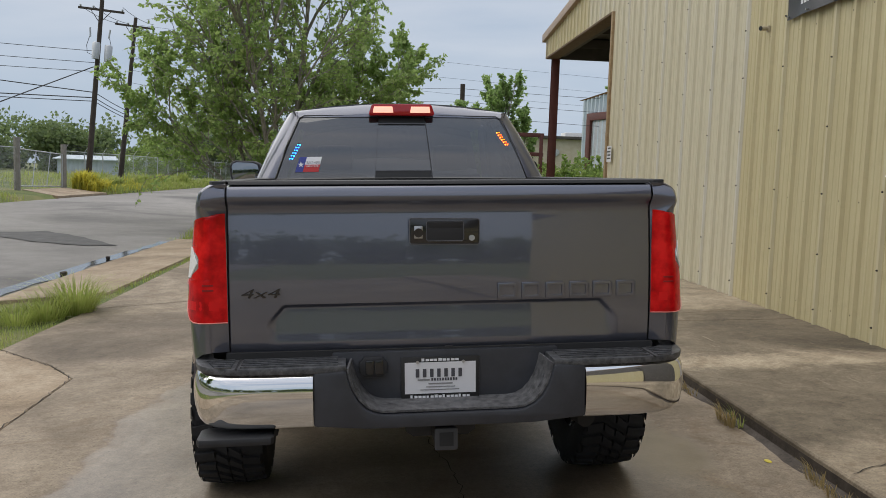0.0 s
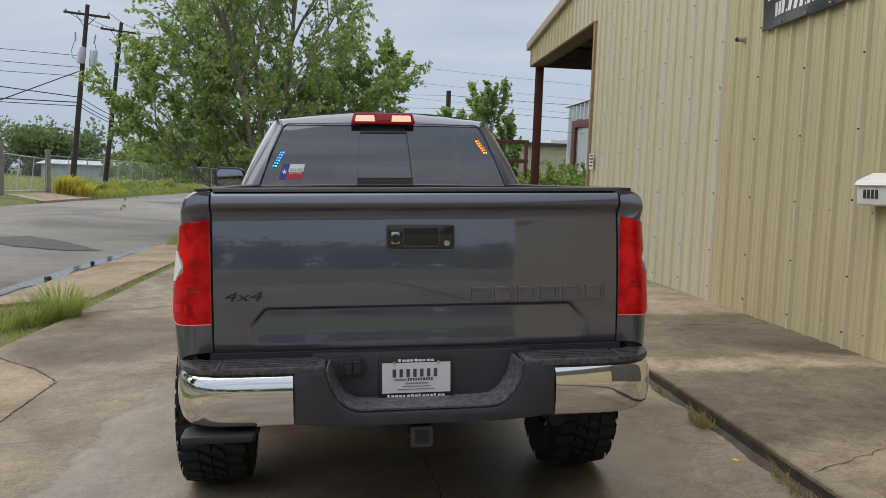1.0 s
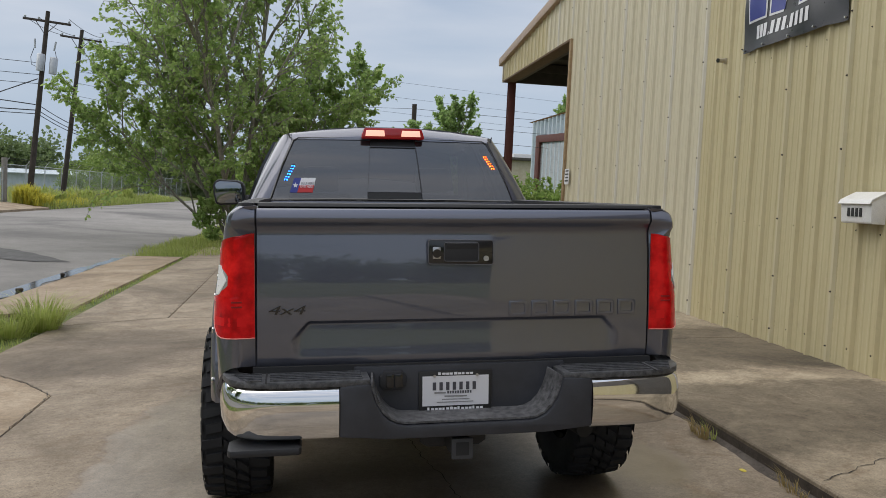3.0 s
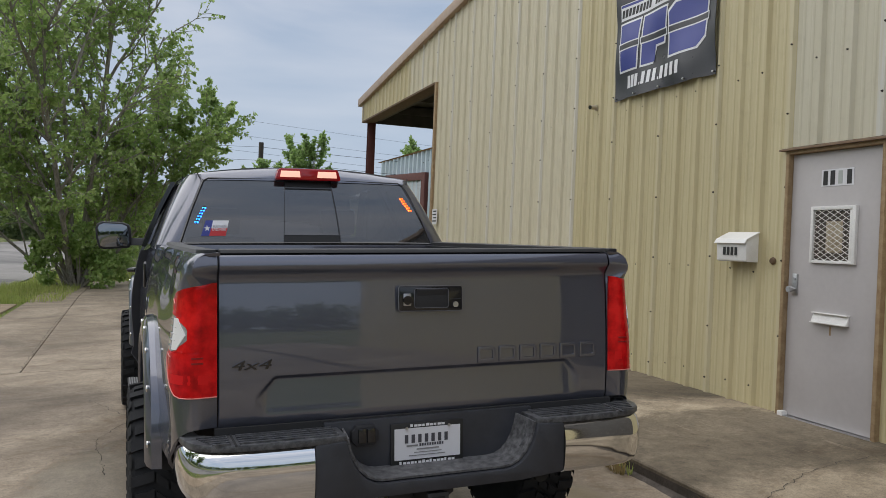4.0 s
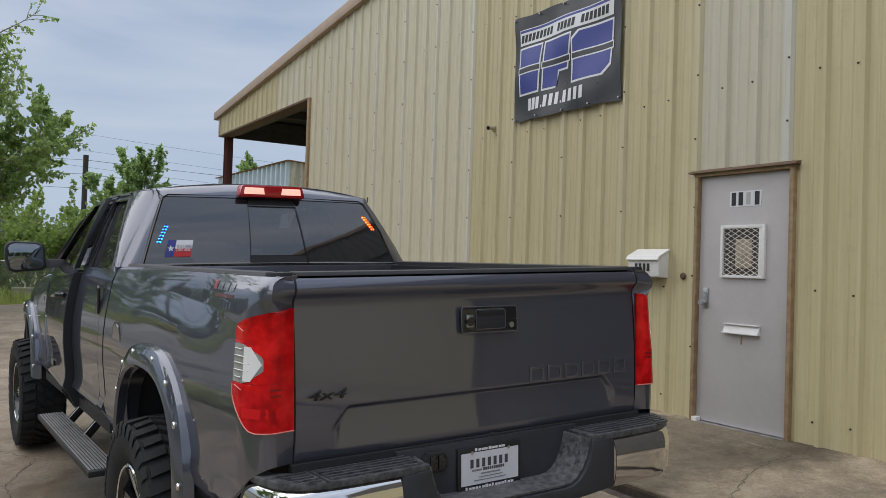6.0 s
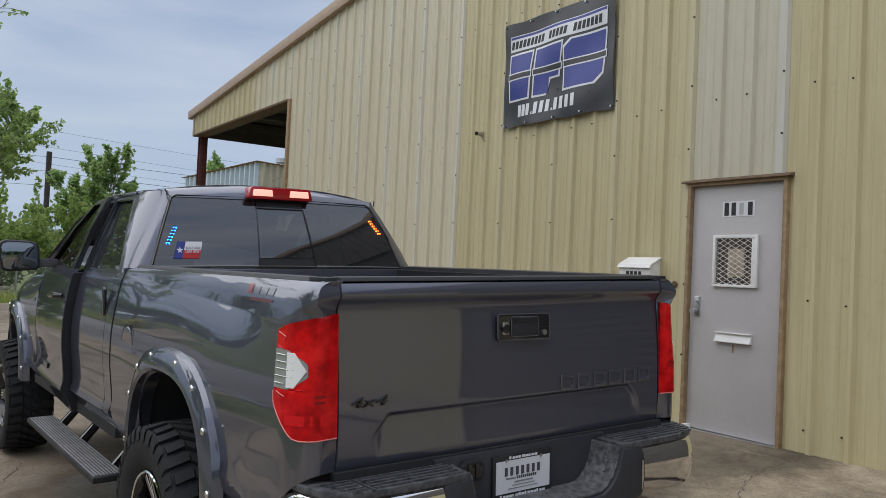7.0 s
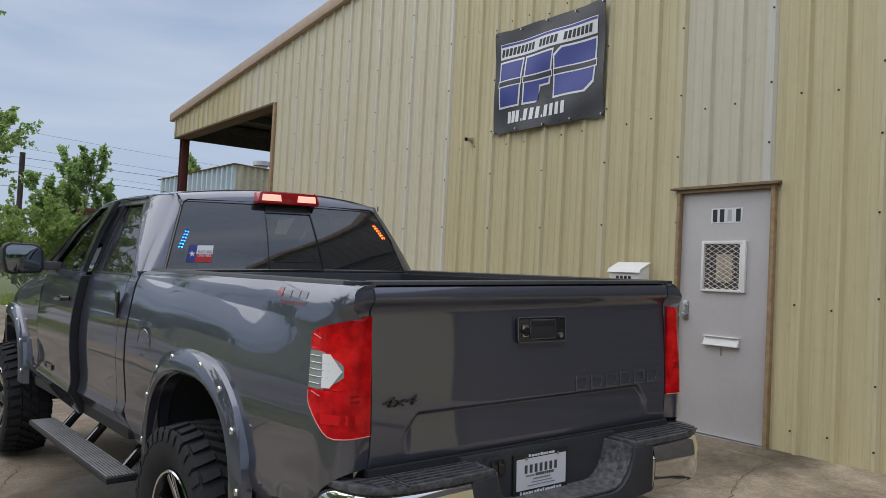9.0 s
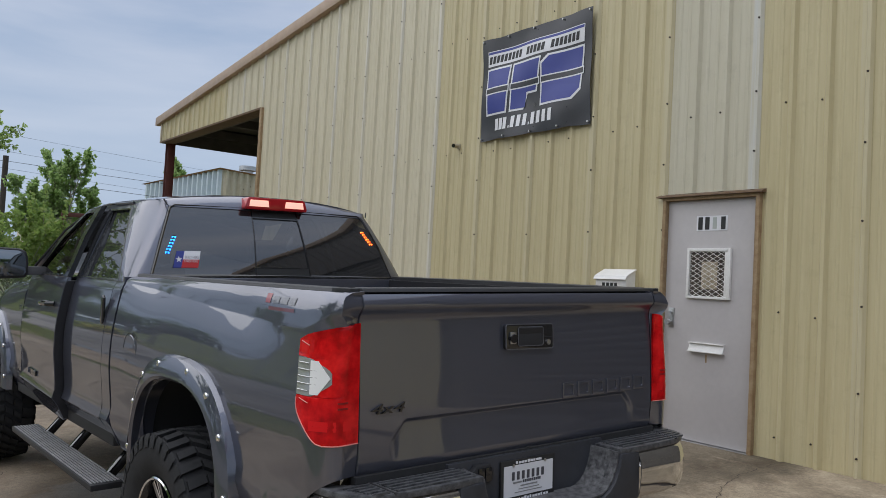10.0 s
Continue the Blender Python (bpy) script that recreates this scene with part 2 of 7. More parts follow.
M_yellow = panel_paint("aged_yellow_panel", (0.49, 0.42, 0.235), (0.59, 0.52, 0.315), (0.57, 0.52, 0.36))
M_pale = panel_paint("bleached_panel", (0.55, 0.50, 0.35), (0.64, 0.59, 0.44), (0.68, 0.67, 0.64))
M_lightpanel = panel_paint("faded_grey_panel", (0.52, 0.485, 0.36), (0.58, 0.545, 0.42), (0.60, 0.62, 0.64))
# for unseen wall sheets, coloured dark to darken the rear window's reflection
M_brown = panel_paint("unseen_dark_panel", (0.075, 0.064, 0.054), (0.11, 0.094, 0.08), (0.13, 0.11, 0.095))
M_screw = mat("rusty_screw", (0.045, 0.035, 0.03), 0.6, 0.3)


def weathered(name, a, b, rough=0.6, scale=6.0, metal=0.0, coat=0.0, speck=0.35):
    m = mat(name, a, rough, metal, coat)
    p = place(m)
    c = ramp(m, grain(m, p, scale, 6, 0.68), [(0.32, a), (0.68, b)])
    c = mixc(m, speck, c, ramp(m, grain(m, p, scale * 18, 3), [(0.3, (0.7,) * 3), (0.7, (1.2,) * 3)]), "MULTIPLY")
    to(m, c, "Base Color")
    to(m, ramp(m, grain(m, p, scale * 2, 4), [(0.3, (rough * 0.8,) * 3), (0.7, (min(1, rough * 1.2),) * 3)]), "Roughness")
    bump(m, grain(m, p, scale * 8, 3), 0.08, 0.004)
    return m


M_trim = weathered("tan_trim", (0.36, 0.25, 0.17), (0.44, 0.32, 0.22), 0.5)
M_rust = weathered("rusted_frame", (0.24, 0.15, 0.075), (0.38, 0.28, 0.16), 0.8, 14)
M_cap = weathered("rusty_drip_cap", (0.10, 0.06, 0.035), (0.17, 0.11, 0.06), 0.8, 14)
M_redsteel = weathered("red_oxide_steel", (0.085, 0.022, 0.016), (0.13, 0.04, 0.03), 0.6)
M_doorgrey = weathered("grey_door_paint", (0.43, 0.405, 0.40), (0.49, 0.465, 0.455), 0.45, 1.2, 0, 0, 0.08)
M_white = weathered("white_paint", (0.72, 0.71, 0.68), (0.80, 0.79, 0.76), 0.45, 9)
M_steel = weathered("brushed_steel", (0.45, 0.45, 0.45), (0.6, 0.6, 0.6), 0.35, 20, 1.0)
M_galv = weathered("galvanised_steel", (0.42, 0.44, 0.45), (0.55, 0.57, 0.58), 0.5, 8, 0.7)
M_blueshed = weathered("pale_blue_sheet", (0.42, 0.50, 0.55), (0.52, 0.59, 0.63), 0.55, 2)
M_shedtan = weathered("pale_tan_sheet", (0.44, 0.38, 0.27), (0.55, 0.50, 0.38), 0.7, 2)
# near-black; inside the open bay this colour stands for the roof's shade
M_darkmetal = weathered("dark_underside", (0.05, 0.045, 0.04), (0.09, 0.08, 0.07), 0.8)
M_pole = weathered("creosoted_timber", (0.035, 0.028, 0.022), (0.07, 0.055, 0.045), 0.95, 5)
M_wire = mat("cable", (0.03, 0.03, 0.032), 0.7)
M_vinyl = weathered("black_vinyl", (0.022, 0.023, 0.028), (0.035, 0.036, 0.042), 0.33, 3)
M_blueprint = mat("blue_print", (0.035, 0.05, 0.27), 0.35)
M_whiteprint = mat("white_print", (0.78, 0.78, 0.80), 0.4)
M_blackprint = mat("black_print", (0.02, 0.02, 0.02), 0.5)


def paint():
    """Dark grey metallic car paint under a clear coat, lightly dusty."""
    m = mat("grey_metallic_paint", (0.116, 0.122, 0.156), 0.33, 0.65, 1.0, 0.3)
    v = coords(m, "Object")
    fl = grain(m, v, 900, 2)
    to(m, mixc(m, 0.5, (0.116, 0.122, 0.156), ramp(m, fl, [(0.3, (0.5,) * 3), (0.7, (1.4,) * 3)]), "MULTIPLY"), "Base Color")
    m.node_tree.nodes["Principled BSDF"].inputs["Coat IOR"].default_value = 1.84
    m.node_tree.nodes["Principled BSDF"].inputs["Specular Tint"].default_value = (0.30, 0.31, 0.36, 1)
    dust = grain(m, v, 2.5, 6, 0.7)
    to(m, ramp(m, dust, [(0.35, (0.022,) * 3), (0.8, (0.055,) * 3)]), "Coat Roughness")
    return m


M_paint = paint()
M_chrome = mat("chrome", (0.80, 0.80, 0.79), 0.06, 1.0)
M_gloss = mat("black_gloss_plastic", (0.012, 0.012, 0.013), 0.16, 0, 0.5)


def plastic(name, c, rough, scale):
    m = mat(name, c, rough)
    v = coords(m, "Object")
    n = grain(m, v, scale, 3)
    to(m, mixc(m, 0.5, c, ramp(m, grain(m, v, 9, 6, 0.7), [(0.3, (0.7,) * 3), (0.75, (1.7,) * 3)]), "MULTIPLY"), "Base Color")
    bump(m, n, 0.35, 0.002)
    return m


M_plastic = plastic("black_textured_plastic", (0.018, 0.0185, 0.021), 0.55, 350)
M_pad = weathered("ribbed_step_pad", (0.020, 0.021, 0.024), (0.14, 0.142, 0.148), 0.42, 40, 0, 0, 0.9)
M_well = weathered("scuffed_step_plastic", (0.022, 0.0225, 0.025), (0.19, 0.19, 0.195), 0.5, 42, 0, 0, 0.9)
M_satin = plastic("charcoal_bumper_plastic", (0.034, 0.036, 0.043), 0.42, 500)
M_tyre = plastic("tyre_rubber", (0.026, 0.0265, 0.028), 0.75, 120)
M_tyre.node_tree.nodes["Principled BSDF"].inputs["Specular IOR Level"].default_value = 0.2
M_crack = mat("dirt_filled_crack", (0.03, 0.026, 0.022), 0.95)
M_tar = weathered("tar_patch", (0.055, 0.053, 0.050), (0.085, 0.082, 0.078), 0.8, 3)
M_under = mat("dark_chassis", (0.026, 0.026, 0.027), 0.8)
M_alu = plastic("grey_alloy_tread", (0.27, 0.27, 0.275), 0.45, 90)
M_rim = mat("machined_black_rim", (0.015, 0.015, 0.016), 0.2, 0.2, 0.6)
M_red = mat("red_lens", (0.55, 0.008, 0.010), 0.08, 0, 0.0, 0.22)


def lens_red():
    m = M_red
    v = coords(m, "Object")
    c = ramp(m, grain(m, v, 10, 4, 0.6), [(0.36, (0.34, 0.004, 0.005)), (0.50, (0.62, 0.007, 0.009)), (0.66, (0.85, 0.018, 0.018))])
    to(m, c, "Base Color")
    return m


lens_red()
M_clear = mat("clear_lens", (0.42, 0.43, 0.42), 0.12, 0.35, 1.0)
M_paper = mat("white_paper", (0.72, 0.72, 0.74), 0.6)


def glass(name, tint, floor=0.0):
    m = bpy.data.materials.new(name)
    m.use_nodes = True
    t = m.node_tree
    t.nodes.clear()
    out, mx = t.nodes.new("ShaderNodeOutputMaterial"), t.nodes.new("ShaderNodeMixShader")
    tr, gl, fr = t.nodes.new("ShaderNodeBsdfTransparent"), t.nodes.new("ShaderNodeBsdfGlossy"), t.nodes.new("ShaderNodeFresnel")
    tr.inputs[0].default_value = (*tint, 1)
    gl.inputs["Roughness"].default_value = 0.015
    fr.inputs[0].default_value = 2.35
    t.links.new(fr.outputs[0], mx.inputs[0])
    t.links.new(tr.outputs[0], mx.inputs[1])
    t.links.new(gl.outputs[0], mx.inputs[2])
    # even pale veil mixed in, standing for sky brightness in the pane
    du, md = t.nodes.new("ShaderNodeBsdfDiffuse"), t.nodes.new("ShaderNodeMixShader")
    du.inputs[0].default_value = (0.42, 0.44, 0.47, 1)
    md.inputs[0].default_value = floor
    t.links.new(mx.outputs[0], md.inputs[1])
    t.links.new(du.outputs[0], md.inputs[2])
    t.links.new(md.outputs[0], out.inputs[0])
    return m


M_tint = glass("dark_tinted_glass", (0.10, 0.106, 0.11), 0.042)
M_tint_light = glass("light_tinted_glass", (0.50, 0.53, 0.53))
M_mirror = mat("mirror_glass", (0.26, 0.28, 0.30), 0.05, 1.0)


def glow(name, color, strength):
    m = mat(name, color, 0.4)
    b = m.node_tree.nodes["Principled BSDF"]
    b.inputs["Emission Color"].default_value = (*color, 1)
    b.inputs["Emission Strength"].default_value = strength
    return m


M_bluelight = glow("blue_diode", (0.012, 0.19, 1.0), 6.0)
M_amberlight = glow("amber_diode", (1.0, 0.10, 0.01), 9.0)
M_lamp = glow("lit_brake_lamp", (1.0, 0.52, 0.40), 0.62)

# ---- mesh helpers ----


def mesh_ob(name, bm, material, smooth=True):
    me = bpy.data.meshes.new(name)
    bm.normal_update()
    bm.to_mesh(me)
    bm.free()
    for m in (material if isinstance(material, (list, tuple)) else [material]):
        me.materials.append(m)
    if smooth:
        me.polygons.foreach_set("use_smooth", [True] * len(me.polygons))
        me.set_sharp_from_angle(angle=radians(35))
    return new(name, me)


def part(name, bm, material, parent, label=""):
    ob = mesh_ob(name, bm, material)
    ob.parent = parent
    return tagged(ob, label)


def piece(name, me, parent, m):
    ob = new(name, me)
    ob.parent = parent
    ob.matrix_basis = m
    return ob


def empty(name, m=None):
    ob = new(name)
    ob.empty_display_size = 0.2
    if m is not None:
        ob.matrix_basis = m
    return ob


def bevelled(bm, width, segs=2):
    if width > 0:
        bmesh.ops.bevel(bm, geom=[e for e in bm.edges if len(e.link_faces) == 2 and e.calc_face_angle(0) > 0.5], offset=width, segments=segs, affect="EDGES", profile=0.6, clamp_overlap=True)
    return bm


def box(x0, y0, z0, x1, y1, z1, bev=0.0, bm=None, segs=2):
    own = bmesh.new()
    bmesh.ops.create_cube(own, size=1.0)
    bmesh.ops.scale(own, vec=(abs(x1 - x0), abs(y1 - y0), abs(z1 - z0)), verts=own.verts)
    bmesh.ops.translate(own, vec=((x0 + x1) / 2, (y0 + y1) / 2, (z0 + z1) / 2), verts=own.verts)
    bevelled(own, bev, segs)
    return joined(bm, own)


def joined(bm, own):
    if bm is None:
        return own
    me = bpy.data.meshes.new("tmp")
    own.to_mesh(me)
    own.free()
    bm.from_mesh(me)
    bpy.data.meshes.remove(me)
    return bm


def prism(points, axis, a, b, bev=0.0, bm=None, segs=2):
    """A polygon in the plane across axis, drawn out from a to b along it."""
    own = bmesh.new()
    order = {"x": lambda u, v, w: (w, u, v), "y": lambda u, v, w: (u, w, v), "z": lambda u, v, w: (u, v, w)}[axis]
    lo = [own.verts.new(order(u, v, a)) for u, v in points]
    hi = [own.verts.new(order(u, v, b)) for u, v in points]
    own.faces.new(lo)
    own.faces.new(hi[::-1])
    n = len(points)
    for i in range(n):
        own.faces.new((lo[i], hi[i], hi[(i + 1) % n], lo[(i + 1) % n]))
    bmesh.ops.recalc_face_normals(own, faces=own.faces)
    bevelled(own, bev, segs)
    return joined(bm, own)


def grid(rows, bm=None, close=False):
    """A surface over rows of points."""
    own = bmesh.new()
    vs = [[own.verts.new(p) for p in r] for r in rows]
    for a, b in zip(vs, vs[1:]):
        n = len(a)
        for i in range(n if close else n - 1):
            own.faces.new((a[i], a[(i + 1) % n], b[(i + 1) % n], b[i]))
    return joined(bm, own)


def shell(rows, t, close=False, core=(0, 2.5, 0.9)):
    """grid() with a thickness, grown towards core."""
    own = grid(rows, None, close)
    bmesh.ops.recalc_face_normals(own, faces=own.faces)
    own.normal_update()
    c = Vector(core)
    if sum(f.normal.dot(f.calc_center_median() - c) * f.calc_area() for f in own.faces) < 0:
        bmesh.ops.reverse_faces(own, faces=own.faces[:])
    bmesh.ops.solidify(own, geom=own.faces[:], thickness=abs(t))
    return own


def rod(points, r, sides=8, bm=None, taper=None):
    """A round bar along a line of points."""
    own = bmesh.new()
    pts = [Vector(p) for p in points]
    rings = []
    for i, p in enumerate(pts):
        d = (pts[min(i + 1, len(pts) - 1)] - pts[max(i - 1, 0)]).normalized()
        u = d.orthogonal().normalized() if i == 0 else (u - d * u.dot(d)).normalized()
        w = d.cross(u)
        rr = r if taper is None else r * (1 + (taper - 1) * i / (len(pts) - 1))
        rings.append([own.verts.new(p + rr * (u * math.cos(a) + w * math.sin(a))) for a in [2 * math.pi * k / sides for k in range(sides)]])
    for a, b in zip(rings, rings[1:]):
        for k in range(sides):
            own.faces.new((a[k], a[(k + 1) % sides], b[(k + 1) % sides], b[k]))
    own.faces.new(rings[0][::-1])
    own.faces.new(rings[-1])
    return joined(bm, own)


def lathe(profile, axis="x", sides=48, bm=None):
    """Profile of (radius, along) turned round an axis through the origin."""
    order = {"x": lambda r, h, a: (h, r * math.cos(a), r * math.sin(a)), "z": lambda r, h, a: (r * math.cos(a), r * math.sin(a), h), "y": lambda r, h, a: (r * math.cos(a), h, r * math.sin(a))}[axis]
    rows = [[order(r, h, 2 * math.pi * k / sides) for k in range(sides)] for r, h in profile]
    own = grid(rows, None, True)
    bmesh.ops.recalc_face_normals(own, faces=own.faces)
    return joined(bm, own)


def lettering(name, words, size, material, parent, m, depth=0.002, align="CENTER", shear=None):
    cu = bpy.data.curves.new(name, "FONT")
    cu.body, cu.size, cu.extrude, cu.align_x, cu.align_y = words, size, depth, align, "CENTER"
    tmp = bpy.data.objects.new(name, cu)
    scene.collection.objects.link(tmp)
    me = bpy.data.meshes.new_from_object(tmp.evaluated_get(bpy.context.evaluated_depsgraph_get()))
    bpy.data.objects.remove(tmp)
    me.materials.clear()
    me.materials.append(material)
    if shear is not None:
        me.transform(shear)
    ob = new(name, me)
    ob.parent = parent
    ob.matrix_basis = m
    return ob


def lerp(table, x):
    """Piecewise linear look-up."""
    for (a, fa), (b, fb) in zip(table, table[1:]):
        if x <= b:
            return fa + (fb - fa) * max(0.0, (x - a) / (b - a))
    return table[-1][1]

# ---- ground, road, drive ----
def drive_z(x):
    return 0.04 * x + 0.003


def sheet(name, xs, ys, z, material, label, category="ground"):
    ob = mesh_ob(name, grid([[(x, y, z(x, y)) for x in xs] for y in ys]), material)
    return tagged(ob, label, category, "", "structure")


def ground_z(x, y):
    return lerp([(-600, 1.2), (-60, 0.6), (-24, 0.35), (-17, 0.14), (-15.6, -0.02), (-15.2, -0.30), (-4.9, -0.30), (-4.7, -0.235), (-3.2, -0.16), (2.2, -0.03), (5, 0.0), (40, 0.2), (600, 0.6)], x)


sheet("ground", [-600, -200, -60, -40, -24, -20, -17, -15.6, -15.2, -4.9, -4.7, -3.2, 2.2, 5, 12, 40, 200, 600], [-300, -60, -20, 0, 6, 12, 18, 24, 30, 36, 50, 80, 150, 320, 700], ground_z, M_soil, "weedy grass and soil running to the horizon")
sheet("road", [-15.2, -13, -10, -7, -5.3, -4.75], [-120, -40, -10, 0, 8, 16, 24, 40, 70, 120, 250, 500], lambda x, y: lerp([(-15.2, -0.16), (-10, -0.06), (-5.3, -0.19), (-4.75, -0.215)], x), M_asphalt, "worn patched grey asphalt street", "road")
puddle_edge = []
for k in range(50):
    y = 9.4 + 9.8 * k / 49
    puddle_edge.append((-4.80 - 0.05 * math.sin(y * 2.3) - 0.03 * math.sin(y * 5.9), y))
for k in range(50):
    y = 19.2 - 9.8 * k / 49
    w = 0.16 + 0.20 * math.sin(math.pi * k / 49) + 0.07 * math.sin(y * 1.7) + 0.04 * math.sin(y * 4.3)
    puddle_edge.append((-4.80 - max(0.06, w), y))
pm = bmesh.new()
pm.faces.new([pm.verts.new((x, y, -0.2005)) for x, y in puddle_edge])
bmesh.ops.triangulate(pm, faces=pm.faces[:])
tagged(mesh_ob("gutter_puddle", pm, M_water), "shallow puddle of rain water lying in the gutter", "water", "", "structure")


def slab(poly, z, thick, material, parent, gap=0.005):
    """One cast slab; z is a function of x."""
    own = bmesh.new()
    top = [own.verts.new((x, y, z(x))) for x, y in poly]
    low = [own.verts.new((x, y, z(x) - thick)) for x, y in poly]
    f = own.faces.new(top)
    for i in range(len(poly)):
        j = (i + 1) % len(poly)
        own.faces.new((top[i], low[i], low[j], top[j]))
    bmesh.ops.recalc_face_normals(own, faces=own.faces)
    bevelled(own, gap, 1)
    ob = mesh_ob("concrete_slab", own, material)
    ob.parent = parent
    return ob


# dark repair patch in the asphalt, with a ragged outline
tp = bmesh.new()
ring = []
outline = [(-8.6, 19.2), (-7.9, 20.1), (-7.1, 19.4), (-6.2, 18.5), (-5.5, 17.7), (-6.1, 17.25), (-7.2, 17.6), (-8.1, 18.2)]
for (x0, y0), (x1, y1) in zip(outline, outline[1:] + outline[:1]):
    for k in range(8):
        u = k / 8
        x, y = x0 + (x1 - x0) * u, y0 + (y1 - y0) * u
        x += 0.10 * noise.noise(Vector((x * 2, y * 2, 0)))
        ring.append((x, y + 0.12 * noise.noise(Vector((x * 2, y * 2, 5))), lerp([(-15.2, -0.16), (-10, -0.06), (-5.3, -0.19)], x) + 0.012))
tp.faces.new([tp.verts.new(p) for p in ring])
bmesh.ops.triangulate(tp, faces=tp.faces[:])
tagged(mesh_ob("road_patch", tp, M_tar), "dark tar repair patch in the grey asphalt", "road", "", "structure")


drive = tagged(empty("pavement_drive"), "stained worn concrete driveway with damp patch", "driveway", "", "structure")
g = 0.006
for poly in (
    [(-2.24, -14), (2.21, -14), (2.21, 1.6), (-2.24, 1.6)],
    [(-2.24, 1.6 + g), (2.21, 1.6 + g), (2.21, 9.98), (-2.12, 10.02), (-3.25, 9.50), (-3.28, 7.36), (-2.95, 7.03), (-2.62, 6.72), (-2.27, 6.24), (-2.24, 5.0)],
    [(-2.12, 10.04), (2.21, 10.0), (2.21, 27.2), (-2.52, 27.4), (-2.48, 21.2)],
    [(-3.25, 9.512), (-2.128, 10.032), (-2.487, 21.2), (-2.527, 27.3), (-3.5, 25.6), (-3.4, 19.0)],
    [(2.22, 21.5), (14.0, 21.5), (14.0, 27.3), (2.22, 27.2)],
):
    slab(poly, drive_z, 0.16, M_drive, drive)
apron = tagged(empty("pavement_apron"), "sandy concrete crossing beside the street gutter", "pavement", "", "structure")
slab([(-4.72, 10.2), (-3.50, 10.9), (-3.53, 19.4), (-4.78, 19.8)], drive_z, 0.16, M_apron, apron)
slab([(-3.3, -14), (-2.246, -14), (-2.246, 4.99), (-2.276, 6.236), (-2.627, 6.713), (-2.957, 7.023), (-3.288, 7.352)], drive_z, 0.16, M_apron, apron)

walkway = tagged(empty("pavement_walkway"), "raised stained concrete walkway along the metal building", "walkway", "", "structure")


def walk_z(x):
    return 0.185 + (x - 2.2) * 0.037


for y0, y1 in ((-14, 2.9), (2.908, 7.6), (7.608, 12.4), (12.408, 21.45)):
    slab([(2.2 + 0.012 * math.sin(y0 * 3), y0), (4.13, y0), (4.13, y1), (2.2 + 0.012 * math.sin(y1 * 2), y1)], walk_z, 0.03, M_slab, walkway, 0.010)
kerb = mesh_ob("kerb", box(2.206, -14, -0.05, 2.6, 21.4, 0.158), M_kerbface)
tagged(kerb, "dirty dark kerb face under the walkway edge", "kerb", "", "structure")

# ---- the sheet-metal building ----
WALL = 4.105
RIDGE = 4.549
LAP = 0.914


def rake_z(y):
    """Underside line of the roof trim."""
    return 5.02 + 0.0925 * (20.6 - y) if y > RIDGE else 5.02 + 0.0925 * (20.6 - RIDGE) - 0.0925 * (RIDGE - y)


def panel_profile(width):
    pts = []
    for k in range(3):
        b = k * width / 3
        pts += [(b - 0.034, 0.0), (b - 0.014, 0.030), (b + 0.014, 0.030), (b + 0.034, 0.0)]
        for q in (0.105, 0.20):
            pts += [(b + q - 0.017, 0.0), (b + q - 0.008, 0.005), (b + q + 0.008, 0.005), (b + q + 0.017, 0.0)]
    pts.append((width - 0.0345, 0.0))
    return pts


def wall_panel(y0, z0, z1, material, parent, width=LAP):
    """One ribbed sheet from y0 to y0 + width; z1 may be a function of y."""
    top = z1 if callable(z1) else (lambda y: z1)
    prof = panel_profile(width)
    rows = [[(-d, y, z0 if e == 0 else top(y0 + y)) for y, d in prof] for e in (0, 1)]
    own = grid(rows)
    bmesh.ops.recalc_face_normals(own, faces=own.faces)
    own.normal_update()
    if own.faces and own.faces[0].normal.x > 0:
        bmesh.ops.reverse_faces(own, faces=own.faces)
    ob = mesh_ob("wall_sheet", own, material, False)
    ob.parent = parent
    ob.matrix_basis = Matrix.Translation((WALL, y0, 0))
    return ob


wall_west = tagged(empty("wall_west"), "gable wall of ribbed pale yellow sheet metal", "wall", "", "structure")
SEAM = 9.12
JAMB = 14.62
OPEN_Z = 4.56
y = SEAM - 20 * LAP
while y < SEAM - 0.1:
    over_door = abs(y - (SEAM - 5 * LAP)) < 0.1
    over_bay = -1.9 < y < 2.0
    if y < -1.9:
        wall_panel(y, 0.235, 3.0, M_yellow, wall_west)
        wall_panel(y, 3.0, rake_z, M_brown, wall_west)
    else:
        wall_panel(y, 2.43 if over_door else 4.56 if over_bay else 0.235, rake_z, M_lightpanel if over_door else M_brown if over_bay else M_yellow, wall_west)
    y += LAP
for k in range(6):
    wall_panel(SEAM + k * LAP, 0.235, rake_z, M_pale, wall_west)
for k in range(7):
    w = LAP if k < 6 else 20.42 - (JAMB - 0.02 + 6 * LAP)
    if w > 0.2:
        wall_panel(JAMB - 0.02 + k * LAP, OPEN_Z, rake_z, M_pale if k < 2 else M_yellow, wall_west, w)
# solid backing behind the sheets, with the doorway and the open bay left free
backing = prism([(-9.0, 0.1), (-1.84, 0.1), (-1.84, 4.58), (2.68, 4.58), (2.68, 0.1), (4.47, 0.1), (4.47, 2.41), (5.44, 2.41), (5.44, 0.1), (JAMB - 0.03, 0.1), (JAMB - 0.03, OPEN_Z + 0.02), (20.40, OPEN_Z + 0.02), (20.40, rake_z(20.4) - 0.02), (RIDGE, rake_z(RIDGE) - 0.02), (-9.0, rake_z(-9) - 0.02)], "x", WALL + 0.012, WALL + 0.16)
part("wall_core", backing, M_darkmetal, wall_west)

